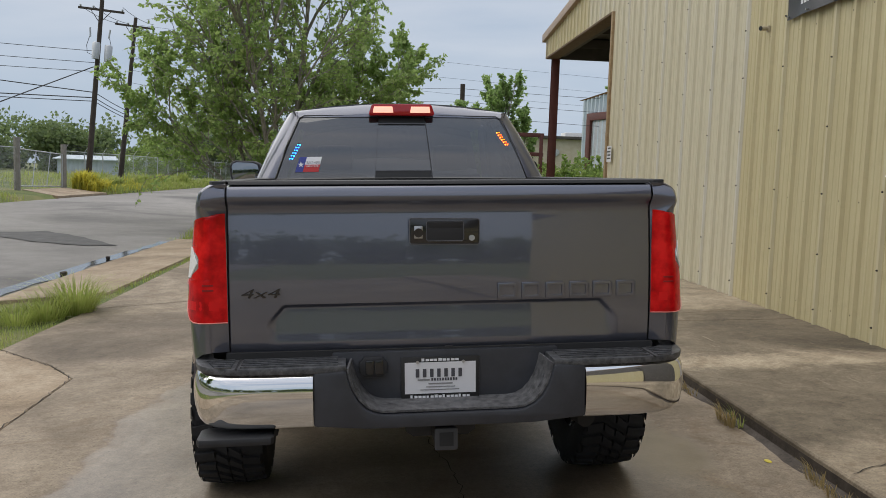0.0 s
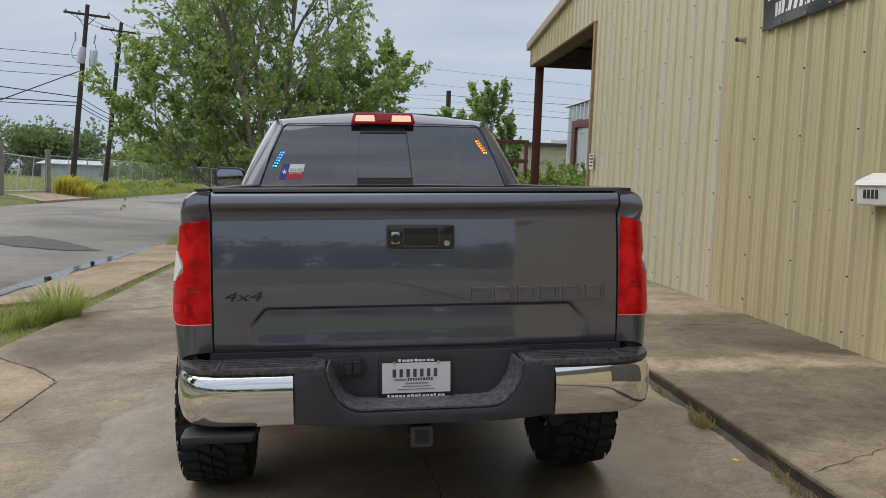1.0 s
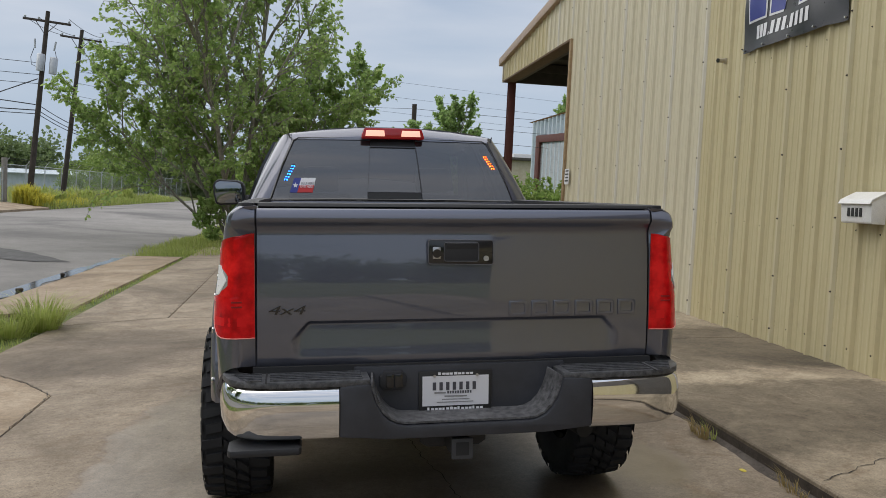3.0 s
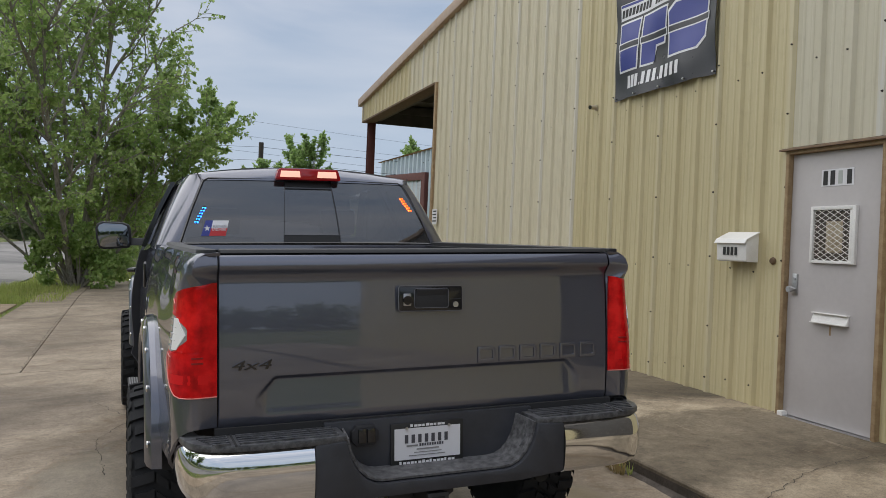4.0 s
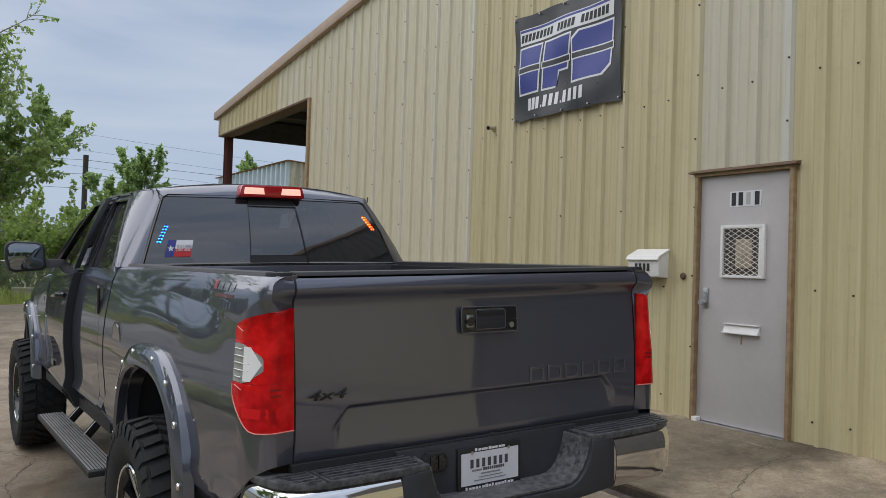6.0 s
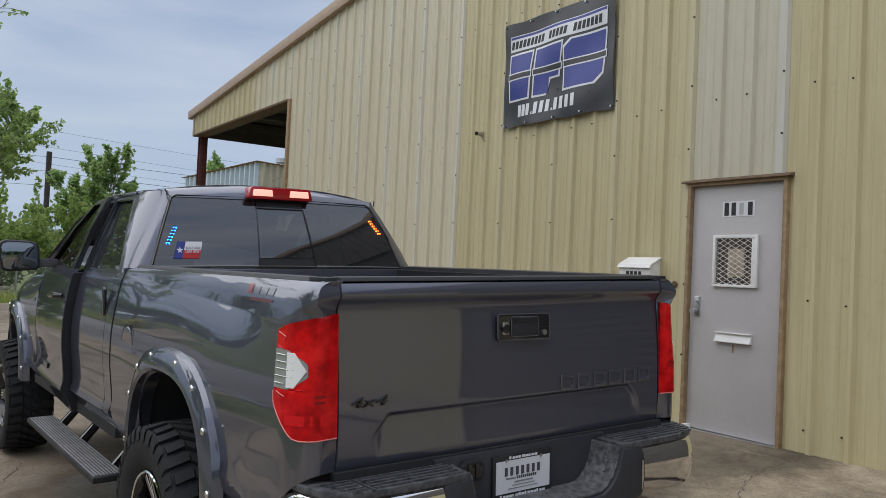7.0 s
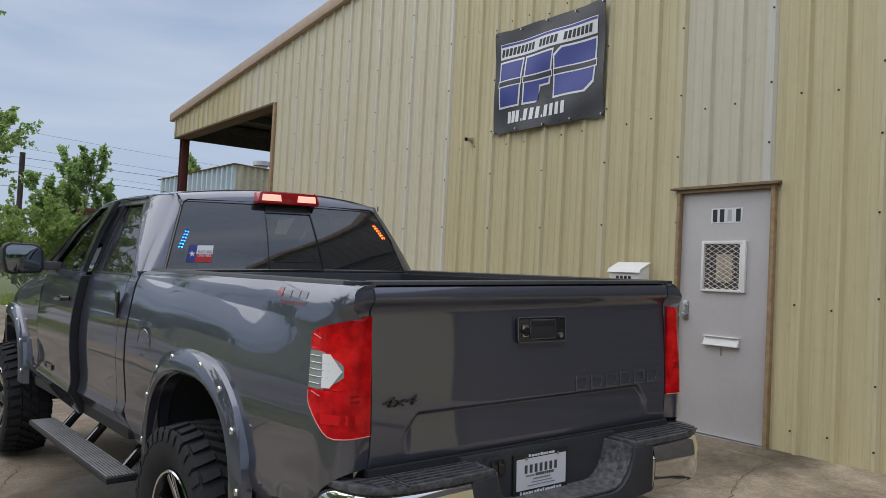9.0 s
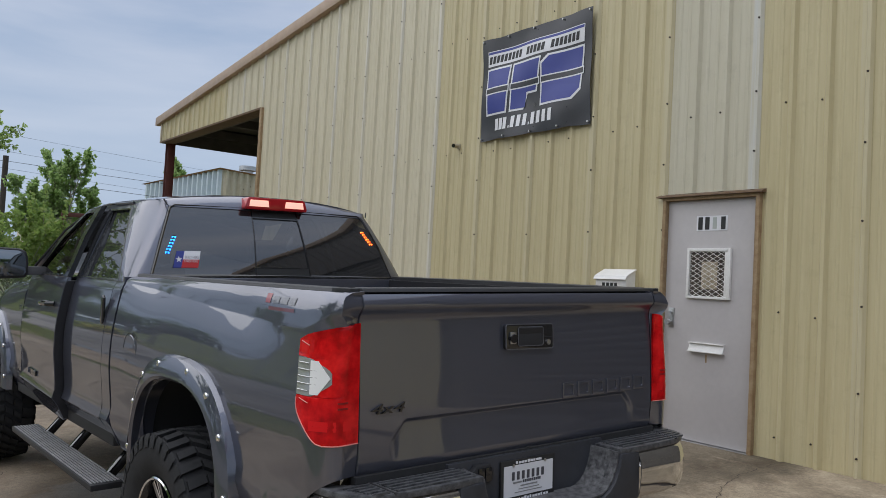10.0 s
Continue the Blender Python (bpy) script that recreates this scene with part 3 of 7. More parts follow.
# unseen roller door in the second bay, added for its dark reflection in the truck
M_roller = weathered("unseen_brown_roller", (0.07, 0.062, 0.054), (0.105, 0.094, 0.082), 0.55, 3)
roller = tagged(empty("door_2"), "brown roller door out of view, added for dark reflections", "door", "", "structure")
for k in range(36):
    part("door_slat", prism([(WALL + 0.10, 0.16 + k * 0.124), (WALL + 0.085, 0.20 + k * 0.124), (WALL + 0.085, 0.25 + k * 0.124), (WALL + 0.10, 0.282 + k * 0.124), (WALL + 0.12, 0.282 + k * 0.124), (WALL + 0.12, 0.16 + k * 0.124)], "y", -1.855, 2.69), M_roller, roller)

screw_me = bpy.data.meshes.new("screw")
sb = bmesh.new()
bmesh.ops.create_cone(sb, cap_ends=True, segments=8, radius1=0.009, radius2=0.006, depth=0.012)
sb.to_mesh(screw_me)
sb.free()
screw_me.materials.append(M_screw)
turned = pose(0, 0, 0, 0, -90, 0)
rng = random.Random(4)
for k in range(-7, 7):
    yk = SEAM + k * LAP
    if k == -7:
        continue
    for z in (0.42, 0.89, 1.51, 2.12, 2.74, 3.27, 3.9, 4.5, 5.1):
        if z < rake_z(yk) - 0.1 and not (abs(yk - 5.464) < 0.05 and 0.3 < z < 0.5) and not (abs(yk - 4.55) < 0.06 and z < 2.43):
            piece("screw", screw_me, wall_west, Matrix.Translation((WALL - 0.036, yk + rng.uniform(-0.008, 0.008), z + rng.uniform(-0.03, 0.03))) @ turned)
    for q in (LAP / 3, 2 * LAP / 3):
        for z in (0.42, 1.41, 3.11, 4.55):
            if not (4.45 < yk + q < 5.5 and z < 2.45):
                piece("screw", screw_me, wall_west, Matrix.Translation((WALL - 0.004, yk + q + 0.055, z + rng.uniform(-0.02, 0.02))) @ turned)

trim = tagged(empty("trim"), "tan rake trim and rusty jamb flashing", "trim", "", "structure")
part("rake_trim", prism([(20.72, rake_z(20.72) - 0.03), (RIDGE, rake_z(RIDGE) - 0.03), (-9, rake_z(-9) - 0.03), (-9, rake_z(-9) + 0.16), (RIDGE, rake_z(RIDGE) + 0.16), (20.72, rake_z(20.72) + 0.16)], "x", WALL - 0.10, WALL + 0.02, 0.012), M_trim, trim)
part("jamb_trim", box(WALL - 0.045, JAMB - 0.06, 0.2, WALL + 0.2, JAMB + 0.035, OPEN_Z, 0.006), M_rust, trim)
part("header_trim", box(WALL - 0.04, JAMB + 0.03, OPEN_Z - 0.03, WALL + 0.25, 20.44, OPEN_Z + 0.012, 0.004), M_cap, trim)
part("corner_trim", box(WALL - 0.042, 20.40, OPEN_Z - 0.02, WALL + 0.2, 20.47, rake_z(20.4), 0.004), M_shedtan, trim)

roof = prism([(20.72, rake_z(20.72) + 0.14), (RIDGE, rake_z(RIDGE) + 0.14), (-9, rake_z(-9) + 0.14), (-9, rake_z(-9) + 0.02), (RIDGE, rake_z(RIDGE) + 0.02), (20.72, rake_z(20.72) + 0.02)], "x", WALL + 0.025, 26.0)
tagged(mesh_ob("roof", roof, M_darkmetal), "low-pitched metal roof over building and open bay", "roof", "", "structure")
# eave band coloured near-black for the shade under the bay roof
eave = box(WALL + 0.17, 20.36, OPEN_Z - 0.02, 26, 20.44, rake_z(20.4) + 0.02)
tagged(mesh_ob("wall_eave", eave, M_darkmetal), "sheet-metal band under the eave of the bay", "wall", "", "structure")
inner = box(WALL + 0.17, JAMB - 0.2, 0.0, 26, JAMB - 0.04, rake_z(JAMB) - 0.05)
tagged(mesh_ob("wall_bay", inner, M_shedtan), "plain inner wall closing the open bay", "wall", "", "structure")
tagged(mesh_ob("wall_partition", box(WALL + 0.17, 2.70, 0.0, 25.8, 2.86, rake_z(2.8) - 0.02), M_shedtan), "plain inner wall closing the second bay", "wall", "", "structure")
tagged(mesh_ob("wall_back", box(25.8, -9, 0, 26, JAMB - 0.2, rake_z(-9)), M_shedtan), "plain far wall of the metal building", "wall", "", "structure")
tagged(mesh_ob("wall_south", box(WALL + 0.17, -9.16, 0, 26, -9, rake_z(-9)), M_shedtan), "plain end wall of the metal building", "wall", "", "structure")
# purlins and beam carry the bay's shade in their colour
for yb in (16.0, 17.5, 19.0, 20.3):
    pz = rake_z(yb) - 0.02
    tagged(mesh_ob("purlin", box(WALL + 0.2, yb - 0.04, pz - 0.2, 25.8, yb + 0.04, pz, 0.005), M_darkmetal), "steel purlin under the bay roof, coloured dark for shade", "purlin", "bay purlins", "structure")
tagged(mesh_ob("steel_beam", box(WALL + 0.26, JAMB, 4.60, WALL + 0.44, 20.40, 4.86, 0.01), M_darkmetal), "steel beam carrying the bay roof edge, coloured dark for shade", "beam", "", "structure")


def steel_post(x, y):
    """I-section column on a base plate."""
    top = empty("steel_post", Matrix.Translation((x, y, 0.0)))
    w = 0.09
    own = box(-w, -w, 0.02, w, -w + 0.015, 4.62, 0.002)
    own = box(-w, w - 0.015, 0.02, w, w, 4.62, 0.002, own)
    own = box(-0.008, -w + 0.015, 0.02, 0.008, w - 0.015, 4.62, 0.0, own)
    part("column", own, M_redsteel, top)
    part("base_plate", box(-0.14, -0.14, -0.05, 0.14, 0.14, 0.02, 0.004), M_redsteel, top)
    return tagged(top, "red-brown painted steel post holding the open bay", "post")


steel_post(WALL + 0.20, 20.38)
steel_post(WALL + 9.0, 20.38)


def entry_door():
    d = tagged(empty("door_1", Matrix.Translation((WALL, 4.96, 0.25))), "grey painted steel door with wire-mesh window and mail slot", "door", "", "structure")
    # y runs to the hinge side (negative) and the lock side (positive)
    frame = prism([(-0.485, 0.0), (-0.485, 2.155), (0.490, 2.155), (0.490, 0.0), (0.455, 0.0), (0.455, 2.12), (-0.448, 2.12), (-0.448, 0.0)], "x", -0.045, 0.15, 0.004)
    part("door_frame", frame, M_rust, d, "rust-stained tan steel frame")
    part("drip_cap", prism([(-0.075, 2.150), (-0.070, 2.163), (0.0, 2.185), (0.0, 2.15)], "y", -0.520, 0.545), M_cap, d, "rusty drip cap")
    leaf = part("door_leaf", box(0.0, -0.446, 0.012, 0.045, 0.452, 2.117, 0.003), M_doorgrey, d)
    # bare steel strip down the lock edge
    part("jamb_strip", box(0.02, 0.4525, 0.0, 0.06, 0.456, 2.12), M_steel, d)
    part("threshold", box(-0.05, -0.46, -0.02, 0.1, 0.45, 0.008, 0.003), M_steel, d)
    # window with expanded mesh
    wf = box(-0.028, -0.222, 1.25, 0.0, -0.192, 1.69, 0.003)
    wf = box(-0.028, 0.19, 1.25, 0.0, 0.215, 1.69, 0.003, wf)
    wf = box(-0.028, -0.192, 1.25, 0.0, 0.19, 1.272, 0.003, wf)
    wf = box(-0.028, -0.192, 1.662, 0.0, 0.19, 1.69, 0.003, wf)
    wf = box(-0.024, -0.19, 1.272, -0.004, -0.165, 1.662, 0.002, wf)
    win = part("window_frame", wf, M_white, d, "white painted window guard")
    # opaque pane; its dark colour stands for the unlit interior behind
    part("window_pane", box(-0.004, -0.19, 1.27, -0.0005, 0.19, 1.665), weathered("dark_interior_pane", (0.05, 0.04, 0.032), (0.13, 0.105, 0.08), 0.35, 9), d)
    part("pane_card", box(-0.0065, -0.085, 1.335, -0.004, 0.075, 1.575, 0.001), weathered("yellowed_card", (0.40, 0.33, 0.22), (0.56, 0.49, 0.36), 0.6, 9), d, "yellowed card behind the mesh")
    wires = bmesh.new()
    ny, nz, y0, y1, z0, z1 = 9, 18, -0.166, 0.190, 1.272, 1.664
    sy, sz = (y1 - y0) / ny, (z1 - z0) / nz
    for i in range(ny):
        yc = y0 + (i + 0.5) * sy
        pts = [(-0.017 - 0.003 * (j % 2), yc + (sy / 2 if (i + j) % 2 else -sy / 2), z0 + j * sz) for j in range(nz + 1)]
        wires = rod(pts, 0.0046, 4, wires)
    part("window_mesh", wires, M_white, win, "white expanded-metal mesh")
    slot = prism([(-0.03, 0.795), (-0.03, 0.80), (-0.004, 0.865), (0, 0.865), (0, 0.795)], "y", -0.18, 0.165, 0.002)
    slot = box(-0.045, -0.182, 0.786, 0.0, 0.167, 0.796, 0.002, slot)
    slot = box(-0.030, -0.182, 0.86, 0.0, 0.167, 0.868, 0.002, slot)
    part("mail_slot", slot, M_white, d, "white metal mail slot")
    lock = part("lock_plate", box(-0.012, 0.345, 0.985, 0.0, 0.405, 1.155, 0.004), M_steel, d, "worn steel lock plate")
    lever = rod([(-0.01, 0.378, 1.03), (-0.055, 0.378, 1.03)], 0.013, 12)
    lever = rod([(-0.040, 0.378, 1.03), (-0.048, 0.378, 1.03), (-0.066, 0.378, 1.03), (-0.072, 0.378, 1.03)], 0.024, 16, lever)
    part("door_handle", lever, M_steel, lock)
    part("lock_cylinder", rod([(-0.01, 0.375, 1.115), (-0.02, 0.375, 1.115)], 0.014, 16), M_steel, lock)
    for z in (0.22, 1.05, 1.92):
        part("hinge", rod([(-0.008, -0.465, z), (-0.008, -0.465, z + 0.1)], 0.008, 8), M_cap, d)
    tag = part("number_plate", box(-0.003, -0.165, 1.845, 0.0, 0.145, 1.975), M_paper, d, "white sticker row with dark bars")
    for k, yy in enumerate((0.105, 0.035, -0.125)):
        part("bar", box(-0.005, yy - 0.022, 1.855, -0.003, yy + 0.022, 1.965), M_blackprint, tag)
    part("bar", box(-0.005, -0.06, 1.86, -0.003, -0.02, 1.96), mat("faded_print", (0.42, 0.45, 0.42), 0.6), tag)
    part("door_foot", box(-0.06, 0.40, -0.03, 0.0, 0.455, 0.04, 0.008), M_white, d)
    part("letter_stain", box(-0.002, -0.01, 0.70, 0.0005, 0.005, 0.77), M_rust, d)
    return d


entry_door()


def mailbox():
    m = tagged(empty("mailbox", Matrix.Translation((WALL - 0.032, 5.93, 1.48))), "white metal wall mailbox with sloping lid", "mailbox")
    part("body", prism([(0, 0), (0, 0.245), (-0.10, 0.20), (-0.135, 0.17), (-0.125, 0.012), (-0.115, 0)], "y", -0.19, 0.19, 0.006), M_white, m)
    part("lid", prism([(0.0, 0.250), (0.0, 0.262), (-0.135, 0.195), (-0.158, 0.158), (-0.152, 0.154), (-0.128, 0.185)], "y", -0.2, 0.2, 0.003), M_white, m)
    for k in range(4):
        part("bar", box(-0.1352, 0.085 - k * 0.05 - 0.016, 0.055, -0.1305, 0.085 - k * 0.05 + 0.016, 0.125), M_blackprint, m)
    return m


# points of the mailbox profile run outwards along -x
mailbox()
knob = tagged(mesh_ob("wall_pipe", lathe([(0.001, 0.0), (0.028, 0.0), (0.032, -0.012), (0.022, -0.028), (0.001, -0.03)], "x", 20), M_cap), "small round rusty cap on the wall", "pipe cap")
knob.matrix_basis = Matrix.Translation((WALL - 0.003, 5.585, 1.50))


M_bullet = weathered("tan_housing", (0.36, 0.31, 0.22), (0.46, 0.41, 0.31), 0.5, 14)


def security_camera():
    c = tagged(empty("security_camera", Matrix.Translation((WALL - 0.02, 8.60, 3.20))), "small tan bullet camera with dark lens on the wall", "camera")
    part("housing", rod([(0.01, 0.02, 0.018), (-0.02, 0.017, 0.018), (-0.085, 0.0, 0.010)], 0.025, 16), M_bullet, c)
    part("lens", rod([(-0.086, 0.0, 0.010), (-0.093, -0.002, 0.009)], 0.024, 16), M_gloss, c, "black glossy lens")
    part("bracket", box(-0.005, -0.005, -0.02, 0.02, 0.04, 0.045, 0.005), M_bullet, c)
    return c


security_camera()
sgn = tagged(mesh_ob("wall_sign", box(WALL - 0.052, 14.20, 1.88, WALL - 0.046, 14.46, 2.16), M_paper), "small white notice on the wall corner", "sign")
for k in range(4):
    b = mesh_ob("bar", box(WALL - 0.055, 14.23, 1.93 + k * 0.06, WALL - 0.052, 14.43 - 0.03 * (k % 2), 1.955 + k * 0.06), M_blackprint)
    b.parent = sgn


def banner():
    """Vinyl banner laced to the wall, slightly slack between its eyelets."""
    b = tagged(empty("banner", Matrix.Translation((WALL - 0.05, 7.28, 3.815))), "black vinyl banner with blue and white print", "banner")
    hw, hh = 0.875, 0.605

    def slack(u, v):
        return 0.012 * math.sin(u * 7 + v * 2) + 0.010 * math.sin(v * 5 - u * 3) + 0.01

    def edge(u, v):
        uu = u * hw
        vv = v * hh + (0.012 * (1 - abs(math.sin(u * 4.7)))) * (1 if v < 0 else -1) * (abs(v) ** 6)
        return uu, vv
    n = 40
    rows = []
    for j in range(n + 1):
        v = -1 + 2 * j / n
        row = []
        for i in range(n + 1):
            u = -1 + 2 * i / n
            yy, zz = edge(u, v)
            row.append((-slack(u, v), -yy, zz))
        rows.append(row)
    own = grid(rows)
    bmesh.ops.recalc_face_normals(own, faces=own.faces)
    bmesh.ops.solidify(own, geom=own.faces[:], thickness=0.004)
    part("sheet", own, M_vinyl, b)

    def shape(name, poly, material, lift):
        # poly in fractions of the banner, u to the right as one faces the wall, v up
        own = bmesh.new()
        own.faces.new([own.verts.new((0, -u * hw, v * hh)) for u, v in poly])
        bmesh.ops.triangulate(own, faces=own.faces[:])
        for _ in range(4):
            bmesh.ops.subdivide_edges(own, edges=[e for e in own.edges if e.calc_length() > 0.08], cuts=1)
            bmesh.ops.triangulate(own, faces=own.faces[:])
        for w in own.verts:
            w.co.x = -slack(-w.co.y / hw, w.co.z / hh) - lift
        bmesh.ops.recalc_face_normals(own, faces=own.faces)
        own.normal_update()
        if own.faces[0].normal.x > 0:
            bmesh.ops.reverse_faces(own, faces=own.faces)
        return part(name, own, material, b)

    def grow(poly, d):
        cu, cv = sum(p[0] for p in poly) / len(poly), sum(p[1] for p in poly) / len(poly)
        return [(u + math.copysign(d / hw, u - cu), v + math.copysign(d / hh, v - cv)) for u, v in poly]
    blocks = [
        [(-0.86, -0.48), (-0.50, -0.48), (-0.44, 0.36), (-0.86, 0.36)],
        [(-0.40, -0.48), (-0.14, -0.48), (-0.12, -0.20), (0.06, -0.20), (0.14, 0.36), (-0.36, 0.36)],
        [(0.18, -0.48), (0.68, -0.48), (0.82, -0.34), (0.86, 0.36), (0.30, 0.36), (0.18, 0.24)],
    ]
    slits = [[(u0, -0.09), (u1, -0.09), (u1, 0.0), (u0, 0.0)] for u0, u1 in ((-0.88, -0.45), (-0.40, 0.12), (0.17, 0.87))]
    shape("print_band", [(-0.88, 0.44), (0.88, 0.44), (0.90, 0.74), (-0.88, 0.74)], M_whiteprint, 0.0045)
    shape("print_band", [(-0.87, 0.68), (0.885, 0.68), (0.89, 0.725), (-0.87, 0.725)], M_blueprint, 0.006)
    u0 = -0.86
    for count in (9, 5, 7):
        for k in range(count):
            shape("bar", [(u0, 0.49), (u0 + 0.052, 0.49), (u0 + 0.068, 0.635), (u0 + 0.016, 0.635)], M_blackprint, 0.0065)
            u0 += 0.071
        u0 += 0.09
    for poly in blocks:
        shape("emblem_outline", grow(poly, 0.022), M_whiteprint, 0.0045)
        shape("emblem_block", poly, M_blueprint, 0.0065)
    for poly in slits:
        shape("emblem_edge", grow(poly, 0.014), M_whiteprint, 0.0075)
        shape("emblem_slit", poly, M_vinyl, 0.0085)
    for u in (-0.70, -0.615, -0.53, -0.38, -0.27, -0.16, -0.01, 0.10, 0.21, 0.32):
        shape("bar", [(u, -0.82), (u + 0.066, -0.82), (u + 0.074, -0.60), (u + 0.008, -0.60)], M_whiteprint, 0.0045)
    for u in (-0.42, -0.05):
        shape("bar", [(u, -0.82), (u + 0.022, -0.82), (u + 0.022, -0.77), (u, -0.77)], M_whiteprint, 0.0045)
    for u in (-0.97, -0.5, 0.0, 0.5, 0.97):
        for v in (-0.95, 0.95):
            part("eyelet", rod([(-0.022 - slack(u, v), -u * hw, v * hh), (-slack(u, v) - 0.003, -u * hw, v * hh)], 0.010, 10), M_steel, b)
    return b


banner()

def lip_y(z):
    """The rolled top edge of tailgate and bed corners."""
    return lerp([(0.86, 0.012), (0.89, 0.0), (1.372, 0.0), (1.385, -0.001), (1.395, -0.005), (1.405, -0.012), (1.424, -0.031), (1.432, -0.036), (1.440, -0.036), (1.462, -0.031), (1.472, -0.025), (1.478, 0.01)], z)


# ---- the pickup truck; its own axes: x to its right, y to its nose from the tailgate, z up ----
truck = tagged(empty("pickup_truck", pose(0.281, 3.033, 0.0145, 0, -2.2, 2.65)), "lifted dark grey crew pickup truck with chrome bumper corners", "pickup truck")
AXLE_R, AXLE_F, RAD = 1.10, 4.82, 0.43


def side_w(z):
    """Half width of the body at height z."""
    return lerp([(0.55, 0.885), (0.62, 0.908), (0.70, 0.940), (0.73, 0.964), (0.75, 0.967), (0.79, 0.953), (0.85, 0.955), (1.0, 0.962), (1.12, 0.957), (1.22, 0.943), (1.33, 0.932), (1.385, 0.930), (1.405, 0.928), (1.415, 0.922), (1.44, 0.906), (1.462, 0.891), (1.478, 0.876)], z)


def cab_w(z):
    return lerp([(0.55, 0.880), (0.62, 0.905), (0.70, 0.940), (0.73, 0.968), (0.75, 0.972), (0.79, 0.954), (0.85, 0.956), (1.0, 0.968), (1.12, 0.966), (1.22, 0.955), (1.33, 0.934), (1.385, 0.922), (1.405, 0.918), (1.415, 0.914), (1.46, 0.894)], z)


def rear_round(y):
    r = 0.115
    return 0.0 if y >= r else 0.080 * (1 - math.sqrt(max(0.0, 1 - ((r - y) / r) ** 2)))


def crease_z(y):
    """Lower edge of the shoulder along the bed: low at the tail light, rising to the cab."""
    return lerp([(0.0, 1.425), (0.04, 1.402), (0.09, 1.376), (0.17, 1.349), (0.30, 1.352), (0.60, 1.366), (1.10, 1.398), (1.60, 1.428), (2.01, 1.446)], y)


def bed_x(y, z):
    """Half width of the bed side: a rounded flank, and a flat sloping shoulder over the crease."""
    taper = 0.024 * max(0.0, 1 - y / 0.75)
    k = min(1.0, max(0.0, (y - 1.1) / 0.85))
    k = k * k * (3 - 2 * k)
    zc = crease_z(y)
    low = min(z, zc)
    x = side_w(min(low, 1.385)) * (1 - k) + cab_w(low) * k
    # the hip over the wheel bulges out under the crease
    h = min(1.0, max(0.0, (y - 0.22) / 0.40)) * min(1.0, max(0.0, (2.0 - y) / 0.5))
    h = h * h * (3 - 2 * h)
    x -= 0.026 * h * max(0.0, 1 - max(0.0, zc - low) / 0.15) ** 2
    if z > zc:
        t = (z - zc) / (1.478 - zc)
        x -= 0.016 * t + (0.030 - 0.020 * h) * max(0.0, (t - 0.45) / 0.55) ** 2
    crisp = 1 - 0.6 * min(1.0, max(0.0, (z - 1.355) / 0.05))
    return max(0.800, x - taper - rear_round(y) * crisp) + 0.004 * math.sin(min(1, y / 1.9) * math.pi)


def arch(y, axle, rx, top, low):
    """Height of the wheel opening over y."""
    d = abs(y - axle) / rx
    return low if d >= 1 else low + (top - low) * (1 - d ** 2.6) ** (1 / 2.6)


def ys_with_arch(y0, y1, axle, rx):
    a = [axle - rx + 2 * rx * (0.5 - 0.5 * math.cos(math.pi * k / 26)) for k in range(27)]
    out = [y0 + (a[0] - y0) * k / 8 for k in range(8)] if a[0] > y0 else []
    out += [y for y in a if y0 <= y <= y1]
    if a[-1] < y1:
        out += [a[-1] + (y1 - a[-1]) * k / 8 for k in range(1, 9)]
    return out


def mirrored(rows, s):
    return [[(s * x, y, z) for x, y, z in r] for r in rows]


